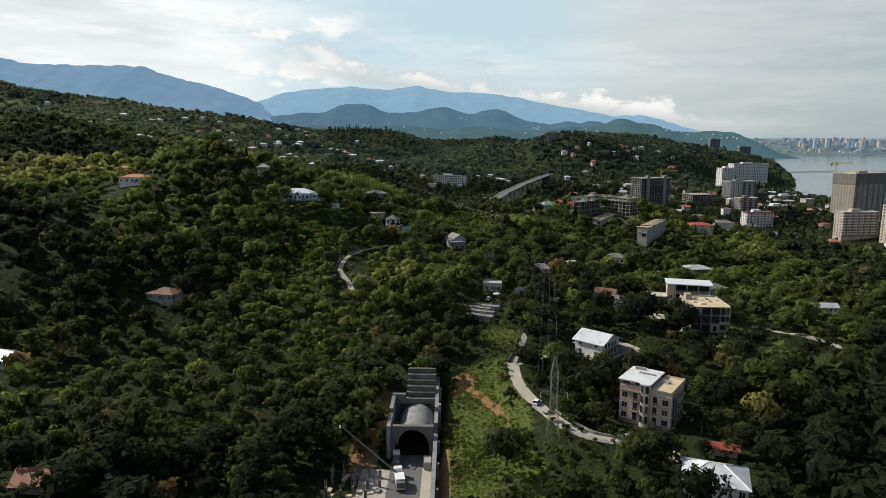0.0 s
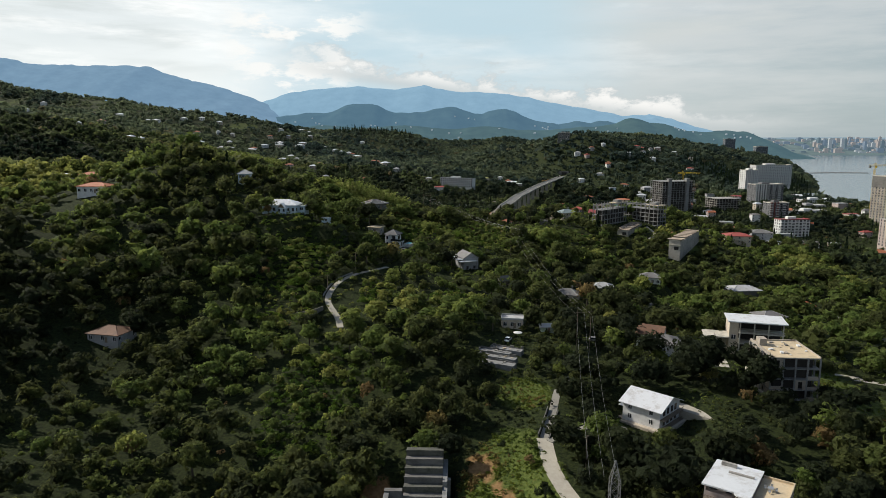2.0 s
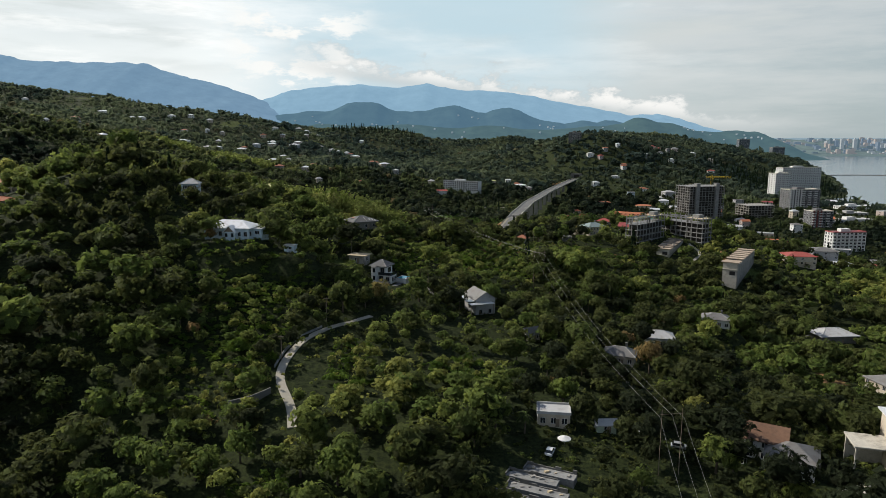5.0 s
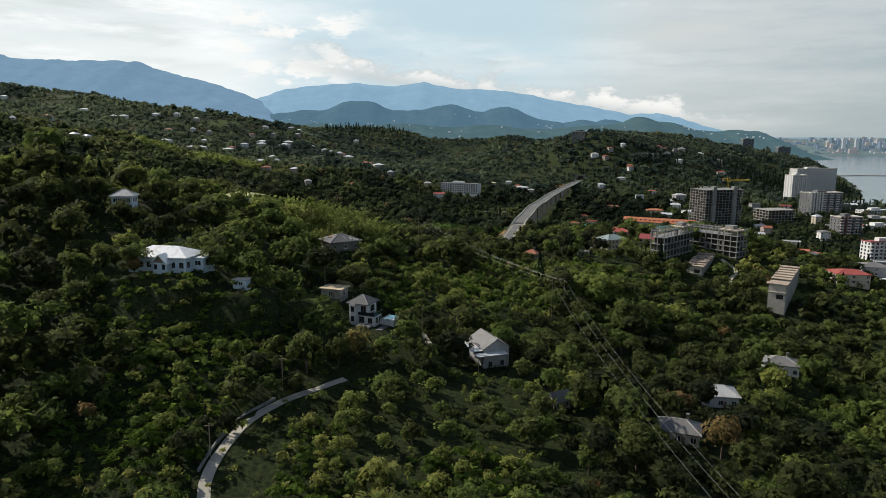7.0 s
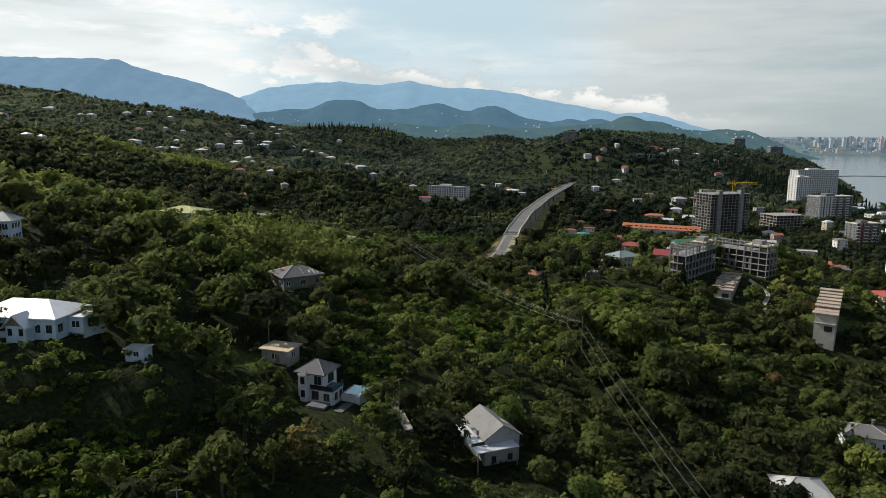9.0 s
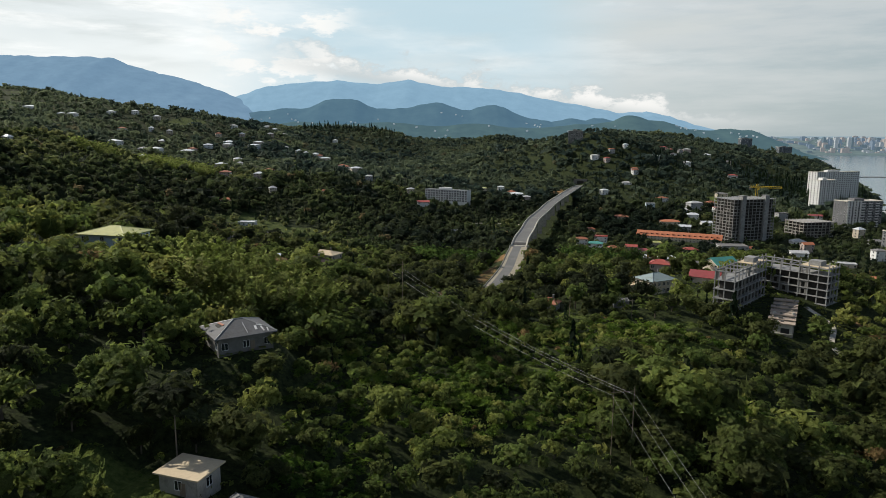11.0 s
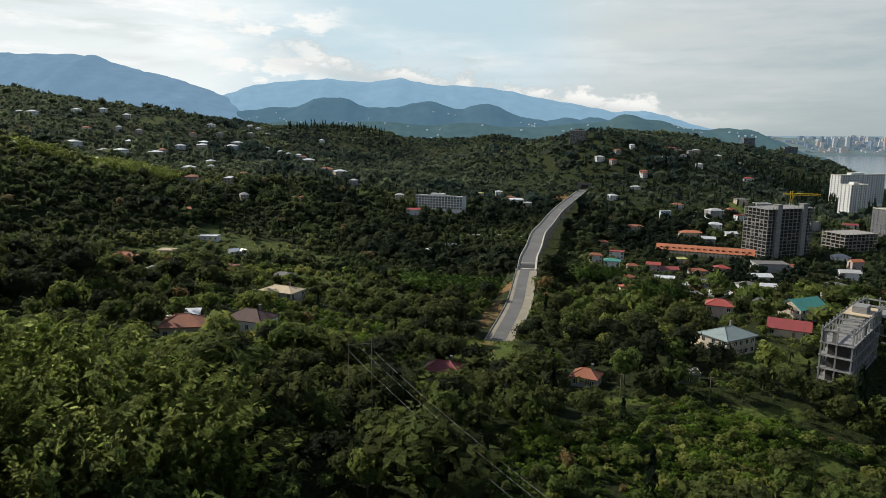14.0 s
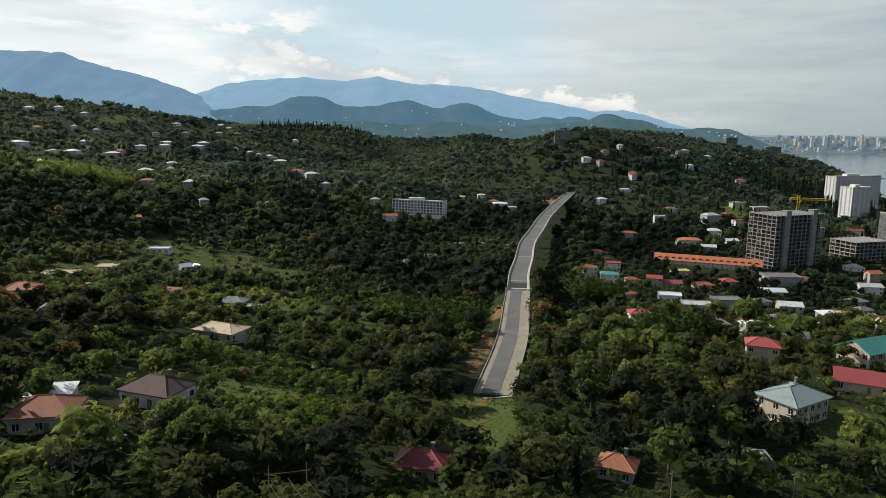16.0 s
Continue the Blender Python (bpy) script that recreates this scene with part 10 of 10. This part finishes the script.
def garden_trees():
    """Trees crowding the lane and the houses beside it."""
    p = np.array([(36, 203.0), (41, 210), (45, 204), (47, 214), (39, 219), (33, 226), (44, 226), (51, 206), (38, 232), (34, 160), (42, 158), (49, 155), (29, 160), (57, 156),
                  (66, 156), (60, 152), (53, 150), (76, 172), (84, 180), (70, 206), (78, 196), (74, 220), (66, 228), (34, 250), (38, 262), (8, 262), (40, 275),
                  (-62, 352), (-63, 343), (-61, 334), (-58, 366), (-52, 376), (-44, 384)])
    x, y = p[:, 0], p[:, 1]
    r = RNG.uniform(1.9, 3.6, len(x))
    grow("garden_trees", "dark green garden trees and tall hedges beside the lane", np.stack([x, y, ground_height(x, y)], 1), r, r * RNG.uniform(0.7, 1.3, len(x)), TPL_NEAR, LEAF_NEAR, True, RNG.uniform(0, 0.5, len(x)))
    q = np.array([(34, 185.0), (38, 184.5), (43, 184.5), (47, 184), (52, 183), (56, 182), (61, 180), (64, 176), (69, 171), (31, 190), (27, 204), (50, 179), (46, 178), (41, 178)])
    q = q + RNG.uniform(-0.6, 0.6, q.shape)
    r = RNG.uniform(0.7, 1.3, len(q))
    grow("garden_bushes", "clipped round bushes and small palms along the lane", np.stack([q[:, 0], q[:, 1], ground_height(q[:, 0], q[:, 1])], 1), r, r * 0.7, TPL_BUSH, LEAF_NEAR, True, RNG.uniform(0, 0.3, len(q)))


garden_trees()


def tall_grass():
    """Tufts of grass and weeds in the near clearings."""
    p = np.concatenate([scatter(-3, 32, 130, 250, 1.3), scatter(8, 32, 250, 282, 1.2), scatter(-8, 24, 620, 700, 1.8), scatter(-70, -44, 421, 439, 1.5), scatter(95, 150, 255, 320, 2.2)])
    x, y = p[:, 0], p[:, 1]
    ok = (patch(x, y, GRASSY) > 0.4) & (patch(x, y, EARTHY) < RNG.uniform(0.2, 0.95, len(x))) & (openness(x, y) < 0.9)
    ok &= (x > -3.4) | (y > 235)
    x, y = x[ok], y[ok]
    z = ground_height(x, y)
    r = RNG.uniform(0.5, 1.0, len(x)) * np.where(y < 300, 1 + 1.7 * np.clip(noise2(x, y, 0.10, 7.7) + 0.2, 0, 0.8), 1)
    tint = np.clip(0.50 + 1.0 * noise2(x, y, 0.08, 1.3) + RNG.normal(0, 0.15, len(x)), 0, 1)
    tpl = [crown_template(14, 0.28, 1, 0.75, 5, 800 + i) for i in range(4)]
    grow("tall_grass", "tall green grass and weeds in the clearings", np.stack([x, y, z], 1), r, r * 0.1, tpl, LEAF_GRASS, False, tint, 0.7)


tall_grass()
